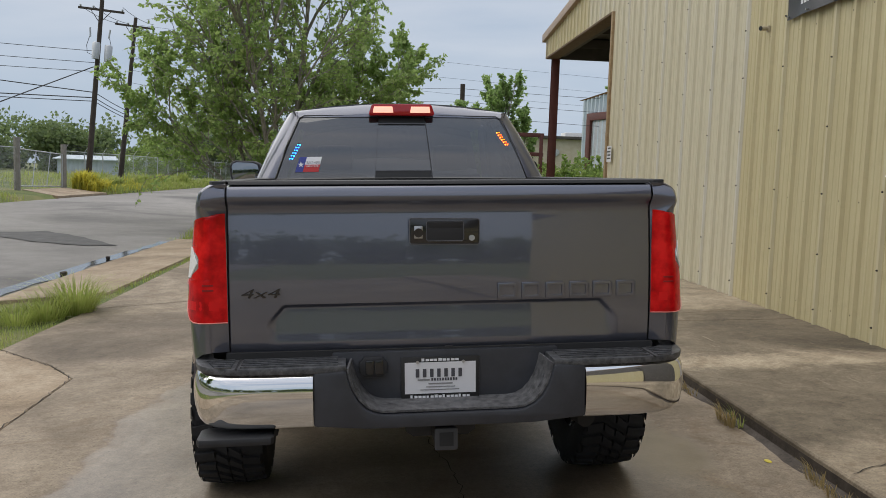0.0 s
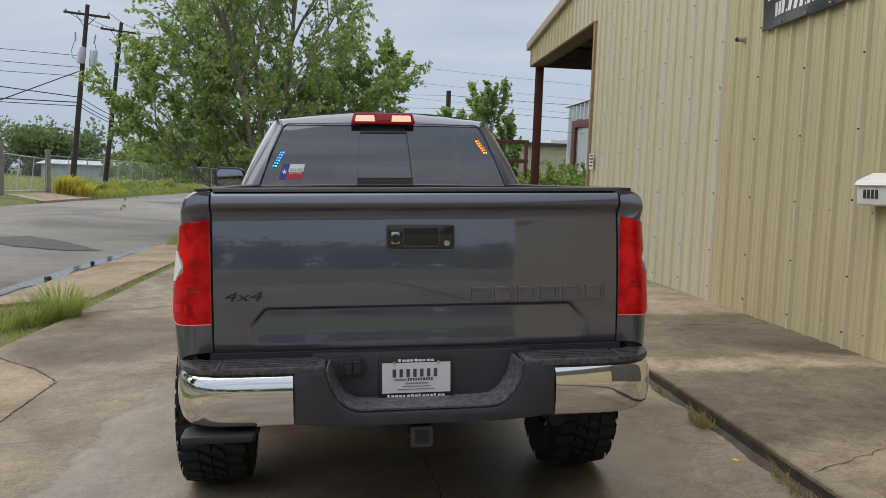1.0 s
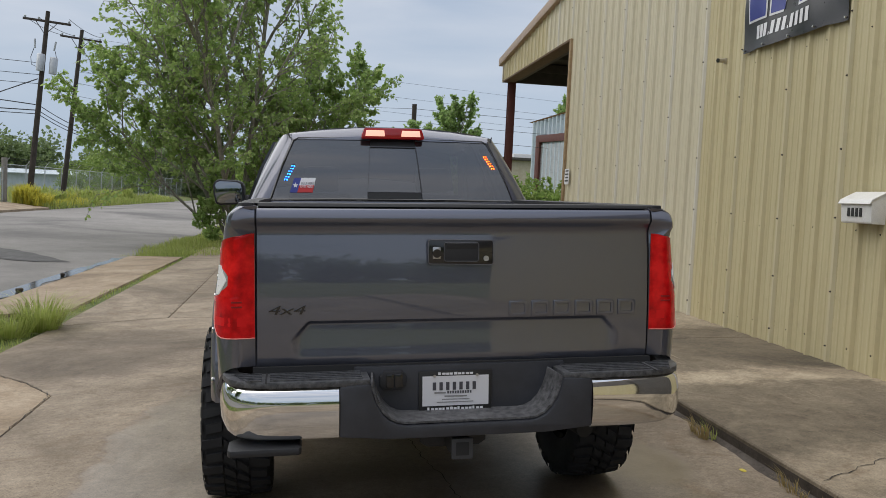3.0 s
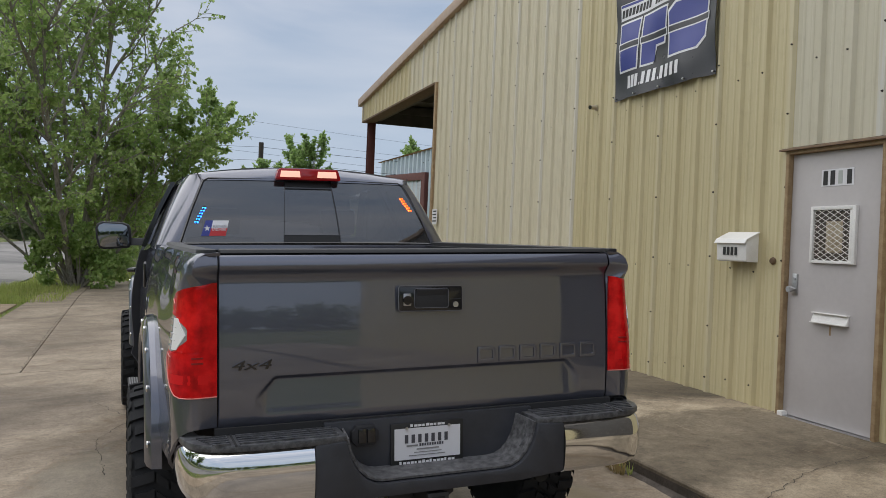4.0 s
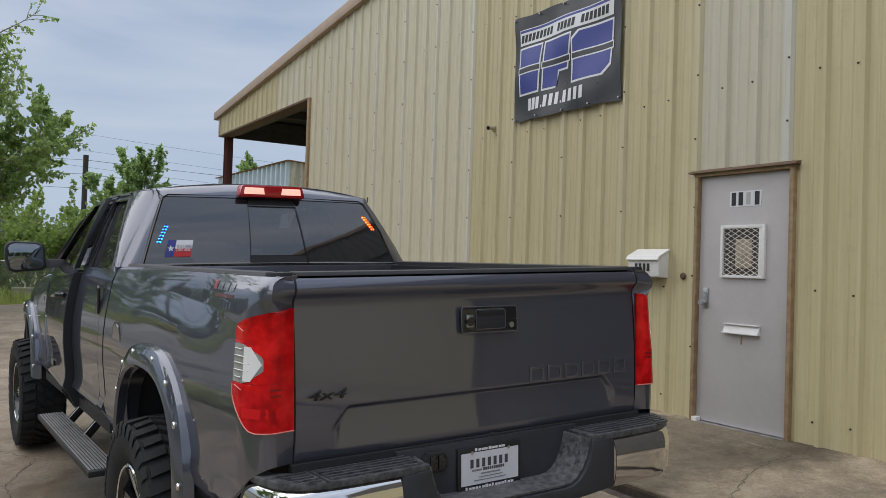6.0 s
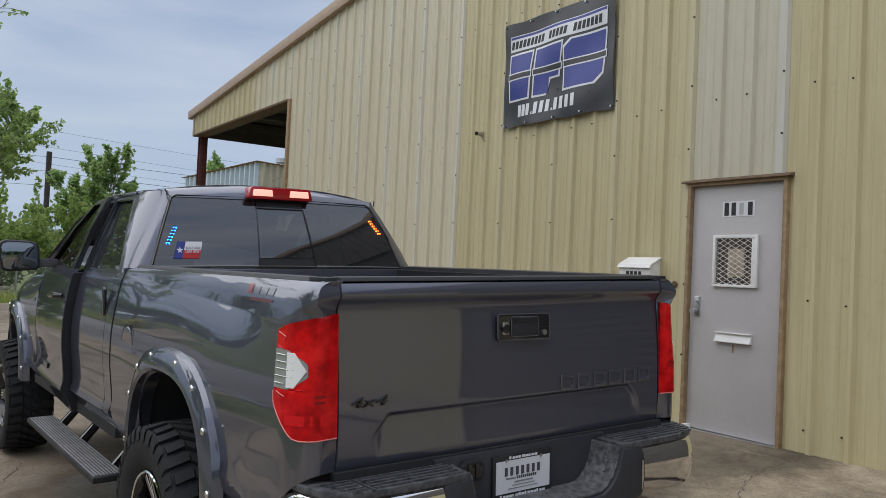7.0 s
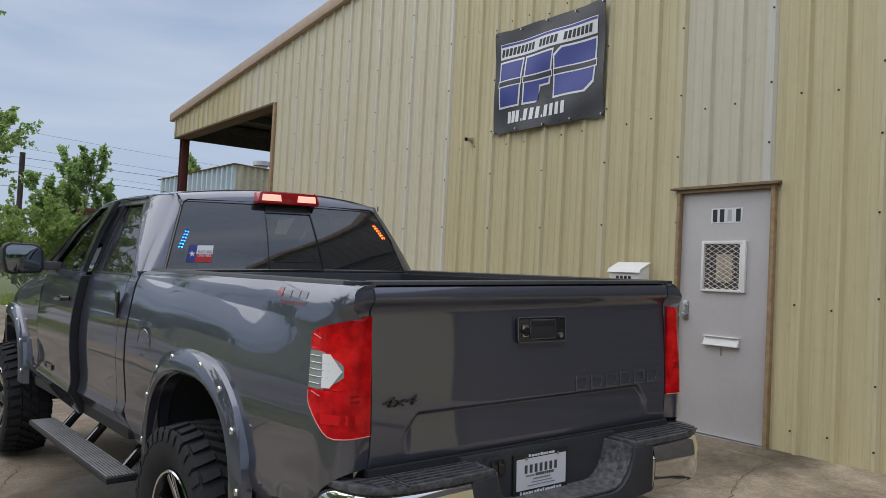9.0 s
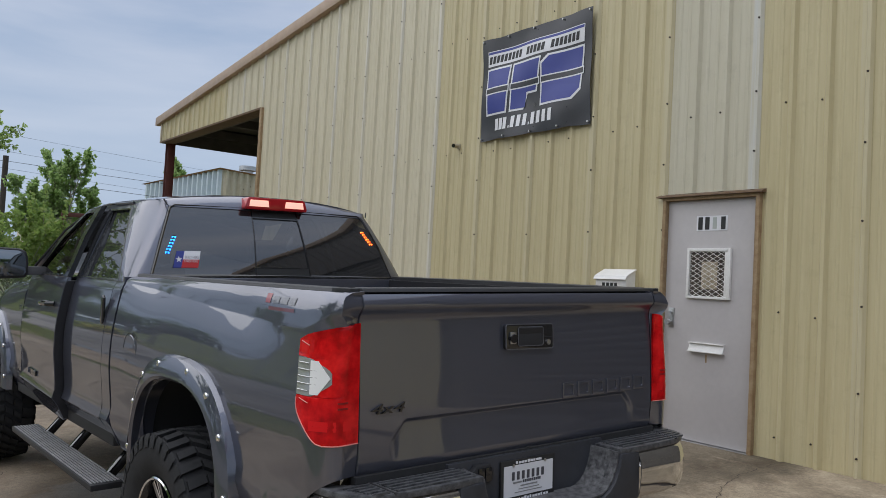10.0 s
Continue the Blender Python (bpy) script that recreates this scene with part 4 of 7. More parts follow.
ZS = [0.0, 0.05, 0.1, 0.2, 0.3, 0.4, 0.5, 0.58, 0.66, 0.72, 0.78, 0.83, 0.87, 0.90, 0.93, 0.96, 0.98, 1.0]
for s in (-1, 1):
    ys = [0.0, 0.002, 0.006, 0.012, 0.022, 0.035, 0.052, 0.072, 0.094, 0.115, 0.14, 0.17] + [y for y in ys_with_arch(0.17, 2.005, AXLE_R, 0.50) if y > 0.172]
    rows = []
    for yy in ys:
        z0 = max(lerp([(0, 0.875), (0.10, 0.80), (0.25, 0.64), (0.5, 0.60), (2.0, 0.60)], yy), arch(yy, AXLE_R, 0.47, 1.06, 0.60))
        zc = crease_z(yy)
        upper = [1.10 + (zc - 1.10) * q for q in (0, 0.15, 0.3, 0.45, 0.6, 0.72, 0.84, 0.93, 0.985, 1.0)] + [zc + (1.478 - zc) * q for q in (0.03, 0.15, 0.3, 0.45, 0.6, 0.75, 0.88, 0.96, 1.0)]
        col = [(bed_x(yy, z), yy, z) for z in [z0 + (1.10 - z0) * q / 9 for q in range(9)] + upper]
        col.append((bed_x(yy, 1.478) - 0.045, yy, 1.482))
        rows.append(col)
    bedside = shell(mirrored(rows, s), 0.012 * s)
    panel = part("bed_side", bedside, M_paint, truck)
    # the flat strip between tailgate seam and corner
    strip = []
    for z in (0.875, 0.95, 1.05, 1.2, 1.3, 1.345, 1.36, 1.372, 1.385, 1.395, 1.405, 1.415, 1.424, 1.432, 1.440, 1.452, 1.462, 1.472, 1.480):
        inner, outer = lip_y(z) + 0.014 + 0.052 * (z - 1.2) + 0.15 * (z - 1.2) ** 2, lerp([(1.36, 0.002), (1.395, -0.007), (1.424, -0.014), (1.452, -0.005), (1.480, 0.008)], z)
        x0, x1 = 0.791, bed_x(0, z) + 0.001
        strip.append([(s * (x0 + (x1 - x0) * q), inner + (outer - inner) * q, z) for q in (0, 0.25, 0.5, 0.75, 1.0)] + [(s * (bed_x(0.010, z) + 0.001), max(outer + 0.008, 0.006), z), (s * (bed_x(0.022, z) + 0.001), 0.022, z)])
    part("corner_strip", shell(strip, 0.01), M_paint, truck)
    # rail cap and inner wall of the bed
    cap = [[(s * (bed_x(yy, 1.478) - d), yy, z) for d, z in ((0.006, 1.479), (0.014, 1.490), (0.040, 1.494), (0.085, 1.490), (0.09, 1.46))] for yy in [0.088 + 1.912 * k / 16 for k in range(17)]]
    part("corner_cap", prism([(s * 0.7955, 0.010), (s * 0.7955, 0.090), (s * (bed_x(0.09, 1.478) - 0.007), 0.090), (s * (bed_x(0.03, 1.478) - 0.006), 0.030), (s * (bed_x(0.008, 1.478) - 0.006), 0.010)], "z", 1.470, 1.4925, 0.004), M_plastic, truck)
    part("rail_cap", shell(cap, 0.004), M_plastic, truck, "black plastic bed rail cap")
    part("bed_inner_wall", box(s * 0.72, 0.05, 0.92, s * 0.745, 1.98, 1.47), M_plastic, truck)
part("bed_floor", box(-0.73, 0.04, 0.90, 0.73, 1.98, 0.93), M_plastic, truck)
part("bed_front", box(-0.86, 1.965, 0.75, 0.86, 1.995, 1.475, 0.01), M_paint, truck)


# tailgate, stamped
def gate_y(x, z):
    ax = abs(x)
    lip = lip_y(z)
    line = 1.046 if ax < 0.592 else 1.046 - (ax - 0.592) * 1.1
    soft = lambda q: q * q * (3 - 2 * q)
    inside = soft(min(1.0, max(0.0, (line - z) / 0.016))) * soft(min(1.0, max(0.0, (0.665 - ax) / 0.05)))
    depth = 0.015 * min(1.0, max(0.0, (z - 0.90) / (1.035 - 0.90))) ** 0.7
    lean = 0.052 * (z - 1.2) + 0.15 * (z - 1.2) ** 2
    return lip + inside * depth + lean - 0.004 * (1 - (ax / 0.8) ** 4)


zs = sorted(set([0.862, 0.875, 0.89] + [0.89 + k * (1.02 - 0.89) / 8 for k in range(9)] + [0.95 + k * 0.006 for k in range(12)] + [1.02 + k * 0.0035 for k in range(10)] + [1.06 + k * 0.06 for k in range(6)] + [1.372, 1.385, 1.395, 1.405, 1.415, 1.424, 1.432, 1.440, 1.450, 1.462, 1.472, 1.478]))
xs = [-0.7875, -0.7835] + [-0.767 + 1.534 * k / 190 for k in range(191)] + [0.7835, 0.7875]
gate_rows = [[(x, gate_y(x, z) + (0.006 if abs(x) > 0.785 else 0), z) for x in xs] for z in zs]
gate_rows = [[(x, 0.02, 0.868) for x in xs]] + gate_rows + [[(x, 0.05, 1.480) for x in xs], [(x, 0.055, 1.45) for x in xs]]
tailgate = part("tailgate", grid(gate_rows), M_paint, truck)
tailgate.matrix_basis = pose(0, 0.014, 0)
part("gate_inner", box(-0.779, 0.045, 0.868, 0.779, 0.06, 1.47), M_paint, tailgate)
part("gate_cap", prism([(0.0, 1.479), (0.008, 1.492), (0.06, 1.494), (0.07, 1.47), (0.06, 1.478)], "x", -0.780, 0.780, 0.002), M_plastic, tailgate, "black plastic tailgate cap")
for s in (-1, 1):
    part("gate_gap", box(s * 0.7878, 0.030, 0.862, s * 0.7935, 0.05, 1.472), M_under, truck)
# latch panel
bez = prism([(-0.134, 1.262), (-0.128, 1.255), (0.118, 1.251), (0.125, 1.258), (0.125, 1.340), (0.118, 1.347), (-0.128, 1.350), (-0.134, 1.343)], "y", -0.026, -0.004, 0.005)
bezel = part("latch_panel", bez, M_gloss, tailgate, "black plastic latch panel")
bezel.matrix_basis = pose(0, 0.0105, 0.002, -2.6) @ Matrix.Translation((0, -0.059, 0))
# lighter grey rods that paint the highlight along bezel and recess edges
M_rimline = plastic("edge_highlight_grey", (0.10, 0.10, 0.11), 0.35, 200)
loop = [(-0.134, 1.262), (-0.128, 1.255), (0.118, 1.251), (0.125, 1.258), (0.125, 1.340), (0.118, 1.347), (-0.128, 1.350), (-0.134, 1.343), (-0.134, 1.262)]
part("bezel_highlight", rod([(x, -0.0245, z) for x, z in loop], 0.0022, 6), M_rimline, bezel)
part("recess_highlight", rod([(x, -0.0285, z) for x, z in [(-0.072, 1.272), (-0.066, 1.266), (0.060, 1.265), (0.066, 1.271), (0.066, 1.332), (0.060, 1.338), (-0.066, 1.339), (-0.072, 1.333), (-0.072, 1.272)]], 0.0016, 6), M_rimline, bezel)
part("latch_recess", box(-0.072, -0.0275, 1.266, 0.066, -0.02, 1.338, 0.006), M_under, bezel)
part("latch_handle", prism([(-0.024, 1.30), (-0.034, 1.335), (-0.027, 1.339), (-0.018, 1.338), (-0.018, 1.296)], "x", -0.064, 0.058, 0.003), M_plastic, bezel, "black pull handle")
part("rear_camera", rod([(-0.102, -0.022, 1.298), (-0.102, -0.038, 1.296)], 0.017, 16), M_gloss, bezel)
part("camera_cover", box(-0.118, -0.034, 1.275, -0.086, -0.026, 1.322, 0.006), M_steel, bezel)
part("key_lock", rod([(0.096, -0.024, 1.276), (0.096, -0.030, 1.276)], 0.011, 16), M_steel, bezel)
part("bezel_line", box(0.074, -0.0272, 1.296, 0.12, -0.0255, 1.298), M_under, bezel)
# stamped shapes, plain
for k in range(6):
    x0 = 0.194 + k * 0.092
    yg = gate_y(x0 + 0.037, 1.08)
    fb = bmesh.new()
    outer = [(x0, 1.048), (x0 + 0.068, 1.048), (x0 + 0.076, 1.056), (x0 + 0.076, 1.102), (x0 + 0.068, 1.110), (x0, 1.110)]
    inner = [(x0 + 0.013, 1.061), (x0 + 0.060, 1.061), (x0 + 0.063, 1.064), (x0 + 0.063, 1.094), (x0 + 0.060, 1.097), (x0 + 0.013, 1.097)]
    rings = [[fb.verts.new((x, yg + d, z)) for x, z in pts] for pts, d in ((outer, 0.004), (outer, -0.0055), (inner, -0.0055), (inner, 0.004))]
    for a, b in zip(rings, rings[1:]):
        for i in range(6):
            fb.faces.new((a[i], a[(i + 1) % 6], b[(i + 1) % 6], b[i]))
    bmesh.ops.recalc_face_normals(fb, faces=fb.faces)
    part("stamped_bar", bevelled(fb, 0.0024, 2), M_paint, tailgate)
lettering("drive_badge", "4x4", 0.062, M_gloss, tailgate, pose(-0.672, -0.010, 1.086, 90, 0, 0), 0.004, "CENTER", Matrix(((1.5, 0.35, 0, 0), (0, 0.78, 0, 0), (0, 0, 1, 0), (0, 0, 0, 1))))
part("gate_bumper", box(-0.002, -0.012, 0.862, 0.026, 0.004, 0.876, 0.003), M_under, tailgate)


# tail lights: wrapped round the corner
def corner_path(z):
    pts = [(0.792, 0.004)]
    for yy in (0.0, 0.002, 0.006, 0.012, 0.022, 0.035, 0.052, 0.072, 0.094, 0.115, 0.145, 0.18, 0.22, 0.26):
        pts.append((bed_x(yy, z) + 0.007, yy - 0.006 * max(0.0, 1 - yy / 0.03)))
    return pts


def along(pts, u):
    for a, b in zip(pts, pts[1:]):
        d = math.hypot(b[0] - a[0], b[1] - a[1])
        if u <= d or b is pts[-1]:
            t = u / d
            return a[0] + (b[0] - a[0]) * t, a[1] + (b[1] - a[1]) * t
        u -= d
    return pts[-1]


U = 0.262


def lens_front(z):
    return lerp([(0.984, 0.135), (0.990, 0.160), (1.005, 0.180), (1.03, 0.205), (1.06, 0.234), (1.085, 0.256), (1.105, U), (1.27, U), (1.322, 0.258), (1.338, 0.21), (1.356, 0.13), (1.372, 0.05), (1.378, 0.012)], z)


def clear_edge(z):
    return lerp([(1.138, 0.262), (1.1395, 0.182), (1.146, 0.165), (1.172, 0.118), (1.182, 0.105), (1.220, 0.105), (1.232, 0.122), (1.258, 0.178), (1.2605, 0.195), (1.262, 0.262)], z)


M_reverse = glow("lit_reverse_bulb", (0.70, 0.70, 0.68), 0.10)
M_reflector = plastic("bulb_reflector", (0.78, 0.78, 0.76), 0.25, 260)
M_deepred = mat("deep_red_plastic", (0.27, 0.004, 0.006), 0.3)
M_redbright = mat("bright_red_plastic", (0.75, 0.012, 0.014), 0.15, 0, 0, 0.25)
M_pinkedge = mat("pale_red_edge", (0.75, 0.25, 0.22), 0.2)
lens_z = [0.984, 0.990, 0.997, 1.005, 1.017, 1.03, 1.045, 1.06, 1.08, 1.095, 1.115, 1.13, 1.137, 1.1395, 1.146, 1.154, 1.163, 1.172, 1.182, 1.20, 1.215, 1.225, 1.235, 1.243, 1.250, 1.255, 1.258, 1.2605, 1.264, 1.28, 1.30, 1.318, 1.335, 1.345, 1.355, 1.365, 1.374, 1.378]
for s in (-1, 1):
    red, clear = [], []
    for z in lens_z:
        path = corner_path(min(z, 1.352))
        edge = lens_front(z)
        if 1.138 <= z <= 1.262:
            ce = min(edge, clear_edge(z))
            clear.append([(s * p[0], p[1], z) for p in [along(path, ce + 0.001 + (edge - ce - 0.001) * k / 8) for k in range(9)]])
        else:
            ce = edge
        red.append([(s * p[0], p[1], z) for p in [along(path, ce * k / 18) for k in range(19)]])
    lamp = part("tail_light", shell(red, 0.012 * s), M_red, truck, "red tail light lens")
    part("reverse_lens", shell(clear, 0.010 * s), M_clear, lamp, "clear ribbed reversing lens")
    rib = bmesh.new()
    for z in (1.156, 1.178, 1.2, 1.222, 1.244):
        path = corner_path(z)
        a, e = clear_edge(z) + 0.05, lens_front(z) - 0.006
        pp = [along(path, a + (e - a) * k / 4) for k in range(5)]
        rib = rod([(s * (p[0] + 0.002), p[1], z) for p in pp], 0.0022, 6, rib)
    part("lens_rib", rib, M_clear, lamp)

    def patch(name, material, z0, z1, u0, u1, lift, n=5, cut=0.0):
        rows2 = []
        for j in range(n + 1):
            z = z0 + (z1 - z0) * j / n
            q = abs(2 * j / n - 1)
            path = corner_path(z)
            rows2.append([(s * (p[0] + lift), p[1] - lift * 0.7, z) for p in [along(path, u0 + cut * q + (u1 - u0 - cut * q) * k / 5) for k in range(6)]])
        return part(name, shell(rows2, 0.003), material, lamp)
    patch("reverse_bulb", M_reverse if s < 0 else M_reflector, 1.146, 1.254, 0.110, 0.188, 0.003, 6, 0.045)
    # pale moulded rim round the lower edge
    rim_z = [1.13, 1.11, 1.095, 1.08, 1.06, 1.045, 1.03, 1.017, 1.005, 0.997, 0.990, 0.984]
    rim_pts = [along(corner_path(z), lens_front(z)) + (z,) for z in rim_z] + [along(corner_path(0.984), 0.135 * k / 4) + (0.984,) for k in (3, 2, 1, 0)]
    part("lens_rim", rod([(s * (x + 0.001), yy - 0.001, z) for x, yy, z in rim_pts], 0.0022, 6), M_pinkedge, lamp)
    for z, a, e in ((1.302, 0.20, 0.245), (1.118, 0.195, 0.24)):
        path = corner_path(z)
        pp = [along(path, a + (e - a) * k / 4) for k in range(5)]
        part("lens_ridge", rod([(s * (p[0] + 0.001), p[1], z + 0.003 * k) for k, p in enumerate(pp)], 0.0016, 6), M_pinkedge, lamp)
    patch("lens_band", M_redbright, 1.030, 1.062, 0.03, 0.19, 0.0007)
    patch("lens_window", M_redbright, 1.275, 1.318, 0.205, 0.248, 0.0008)
    patch("lens_reflex", M_deepred, 1.118, 1.124, 0.045, 0.085, 0.002, 2)
    patch("lens_reflex", M_deepred, 1.100, 1.106, 0.045, 0.085, 0.002, 2)

# rear bumper
bumper = part("rear_bumper", prism([(-0.487, 0.638), (-0.30, 0.622), (0.30, 0.622), (0.487, 0.638), (0.487, 0.828), (0.372, 0.832), (0.366, 0.800), (0.352, 0.758), (0.330, 0.720), (0.302, 0.692), (0.27, 0.676), (0.24, 0.671), (-0.24, 0.671), (-0.27, 0.676), (-0.302, 0.692), (-0.330, 0.720), (-0.352, 0.758), (-0.366, 0.800), (-0.372, 0.832), (-0.487, 0.828)], "y", -0.165, -0.02, 0.010), M_satin, truck, "charcoal plastic and chrome step bumper")
part("bumper_recess", box(-0.42, -0.018, 0.63, 0.42, 0.02, 0.866, 0.004), M_satin, bumper)
well = []
for x, z in [(-0.372, 0.836), (-0.366, 0.804), (-0.352, 0.762), (-0.330, 0.724), (-0.302, 0.696), (-0.27, 0.680), (-0.24, 0.675), (0.24, 0.675), (0.27, 0.680), (0.302, 0.696), (0.330, 0.724), (0.352, 0.762), (0.366, 0.804), (0.372, 0.836)]:
    well.append([(x, -0.150, z), (x * 0.985, -0.10, z + 0.004), (x * 0.96, -0.016, z + 0.008)])
part("step_well", shell(well, 0.008), M_well, bumper, "ribbed grey step surface")
plan = [(0.488, -0.168), (0.60, -0.167), (0.70, -0.163), (0.78, -0.153), (0.835, -0.132), (0.875, -0.098), (0.900, -0.050), (0.915, 0.01), (0.922, 0.08), (0.922, 0.20)]
for s in (-1, 1):
    rows = []
    for k, (x, yy) in enumerate(plan):
        q = k / (len(plan) - 1)
        zb = 0.632 + 0.035 * max(0, q - 0.35)
        nx, ny = (plan[min(k + 1, len(plan) - 1)][1] - plan[max(k - 1, 0)][1]), -(plan[min(k + 1, len(plan) - 1)][0] - plan[max(k - 1, 0)][0])
        ln = math.hypot(nx, ny)
        nx, ny = nx / ln, ny / ln
        prof = [(-0.040, zb - 0.004), (-0.020, zb), (-0.010, zb + 0.008), (-0.003, zb + 0.025), (0.002, 0.69), (0.005, 0.73), (0.005, 0.755), (0.003, 0.775), (-0.001, 0.793), (-0.006, 0.808), (-0.013, 0.819), (-0.022, 0.826), (-0.045, 0.830)]
        rows.append([(s * (x + nx * d), yy + ny * d, z) for d, z in prof])
    part("chrome_corner", shell(rows, 0.003 * s), M_chrome, bumper, "bright chrome bumper corner")
    poly = [(s * x, yy) for x, yy in [(0.372, -0.02), (0.372, -0.155)] + [(p[0] - 0.004, p[1] + 0.004) for p in plan] + [(0.88, 0.20), (0.85, 0.04), (0.80, 0.0)]]
    part("step_pad", prism(poly, "z", 0.826, 0.850, 0.006), M_pad, bumper, "black ribbed step pad")
    ridges = bmesh.new()
    for k in range(9):
        yy = -0.145 + k * 0.014
        for xa, xb in ((0.40, 0.735), (0.765, 0.865 - 0.012 * (8 - k) * 0.5)):
            ridges = box(s * xa, yy, 0.849, s * xb, yy + 0.006, 0.8535 if k % 2 else 0.856, 0.0, ridges)
    part("pad_ridge", ridges, M_pad, bumper)
    part("pad_joint", box(s * 0.745, -0.158, 0.848, s * 0.752, 0.0, 0.8515), M_under, bumper)
    # flat dark plate in a rim, its colour standing for a pocket's shade
    hole = part("pocket_shade", box(-0.024, -0.022, -0.02, 0.024, 0.022, 0.002, 0.002), M_under, bumper)
    hole.matrix_basis = pose(s * 0.3405, -0.086, 0.760, 0, -s * 65, 0)
    lip = part("pocket_rim", lathe([(0.031, 0.0), (0.034, 0.007), (0.041, 0.006), (0.045, 0.0)], "z", 4), M_pad, hole)
    lip.matrix_basis = pose(0, 0, 0.001, 0, 0, 45)
part("bumper_filler", box(-0.80, 0.0, 0.78, 0.80, 0.03, 0.872), M_under, bumper)
# trailer socket
sock = part("trailer_socket", prism([(-0.326, 0.795), (-0.312, 0.783), (-0.308, 0.777), (-0.238, 0.777), (-0.234, 0.783), (-0.222, 0.795), (-0.222, 0.832), (-0.236, 0.844), (-0.240, 0.852), (-0.308, 0.852), (-0.312, 0.844), (-0.326, 0.832)], "y", -0.045, -0.018, 0.006), M_plastic, bumper, "black trailer wiring socket")
for x0 in (-0.302, -0.268):
    part("socket_lid", box(x0, -0.052, 0.789, x0 + 0.030, -0.043, 0.842, 0.005), M_gloss, sock)
# hitch
M_hitch = plastic("worn_hitch_steel", (0.05, 0.052, 0.058), 0.5, 120)
hitch = part("tow_hitch", box(-0.052, -0.10, 0.522, 0.022, 0.20, 0.594, 0.006), M_plastic, truck, "black square hitch receiver")
part("hitch_rim", prism([(-0.058, 0.516), (0.028, 0.516), (0.028, 0.600), (-0.058, 0.600)], "y", -0.118, -0.098, 0.010), M_hitch, hitch)
# dark plate across the rim, coloured as the shade inside the tube
part("hitch_inner_shade", box(-0.041, -0.1195, 0.533, 0.011, -0.112, 0.585, 0.002), M_under, hitch)
part("hitch_plate", prism([(-0.060, 0.595), (0.030, 0.595), (0.030, 0.642), (-0.006, 0.642), (-0.008, 0.634), (-0.015, 0.630), (-0.022, 0.634), (-0.024, 0.642), (-0.060, 0.642)], "y", -0.075, -0.055, 0.003), M_hitch, hitch)
part("safety_chain_plate", prism([(-0.15, 0.535), (-0.12, 0.515), (0.09, 0.515), (0.12, 0.535), (0.12, 0.60), (-0.15, 0.60)], "y", 0.06, 0.075, 0.004), M_plastic, hitch)
# temporary plate in its frame
tag = part("licence_plate", box(-0.146, -0.030, 0.712, 0.146, -0.020, 0.872, 0.004), M_blackprint, bumper, "paper plate in a black frame")
tag.matrix_basis = pose(-0.026, 0, -0.028)
part("plate_paper", box(-0.132, -0.0325, 0.735, 0.132, -0.0295, 0.852), M_paper, tag)
M_darkprint = mat("dark_print", (0.07, 0.07, 0.08), 0.6)
for k in range(7):
    part("bar", box(-0.092 + k * 0.0265, -0.0345, 0.797, -0.092 + k * 0.0265 + 0.013, -0.0325, 0.828), M_darkprint, tag)
M_greyprint = mat("grey_print", (0.25, 0.25, 0.25), 0.6)
part("bar", box(-0.085, -0.0343, 0.784, -0.04, -0.0325, 0.790), M_greyprint, tag)
for k in range(10):
    part("bar", box(-0.034 + k * 0.010, -0.0343, 0.783, -0.034 + k * 0.010 + 0.0065, -0.0325, 0.793), M_darkprint, tag)
part("bar", box(-0.045, -0.0343, 0.770, 0.045, -0.0325, 0.775), M_greyprint, tag)
part("bar", box(-0.055, -0.0343, 0.759, 0.055, -0.0325, 0.762), M_greyprint, tag)
part("bar", box(-0.075, -0.0343, 0.748, 0.07, -0.0325, 0.751), M_greyprint, tag)
for k in range(9):
    part("bar", box(-0.070 + k * 0.0157, -0.0315, 0.8565, -0.070 + k * 0.0157 + (0.013 if k % 3 else 0.010), -0.0295, 0.8665 if k in (0, 4) else 0.8645), M_whiteprint, tag)
for k in range(15):
    part("bar", box(-0.112 + k * 0.0150, -0.0315, 0.7185, -0.112 + k * 0.0150 + (0.0115 if k % 4 else 0.008), -0.0295, 0.729 if k in (0, 6, 8, 12) else 0.7265), M_whiteprint, tag)
for x in (-0.085, 0.085):
    part("plate_screw", rod([(x, -0.033, 0.853), (x, -0.036, 0.853)], 0.006, 10), M_steel, tag)
# bumper-side foot step
bed_step = part("bed_step", prism([(-0.875, -0.19), (-0.632, -0.19), (-0.622, -0.17), (-0.632, -0.04), (-0.86, -0.04), (-0.885, -0.07), (-0.885, -0.17)], "z", 0.588, 0.616, 0.009), M_plastic, truck, "black swing-out bumper step")
part("step_arm", box(-0.70, -0.05, 0.575, -0.62, 0.35, 0.605, 0.005), M_under, bed_step)

# cab: floor shell, pillars, roof
CAB0, DOOR_R, DOOR_F, HINGE = 2.035, 2.16, 2.88, 3.95
EDGE_Z = [0.615 + 0.03 * k for k in range(28)]
M_rubber = plastic("dark_door_rubber", (0.016, 0.016, 0.019), 0.6, 200)


def green_x(z):
    return lerp([(1.42, 0.910), (1.46, 0.896), (1.60, 0.848), (1.74, 0.788), (1.86, 0.732), (1.90, 0.700), (1.93, 0.655)], z)


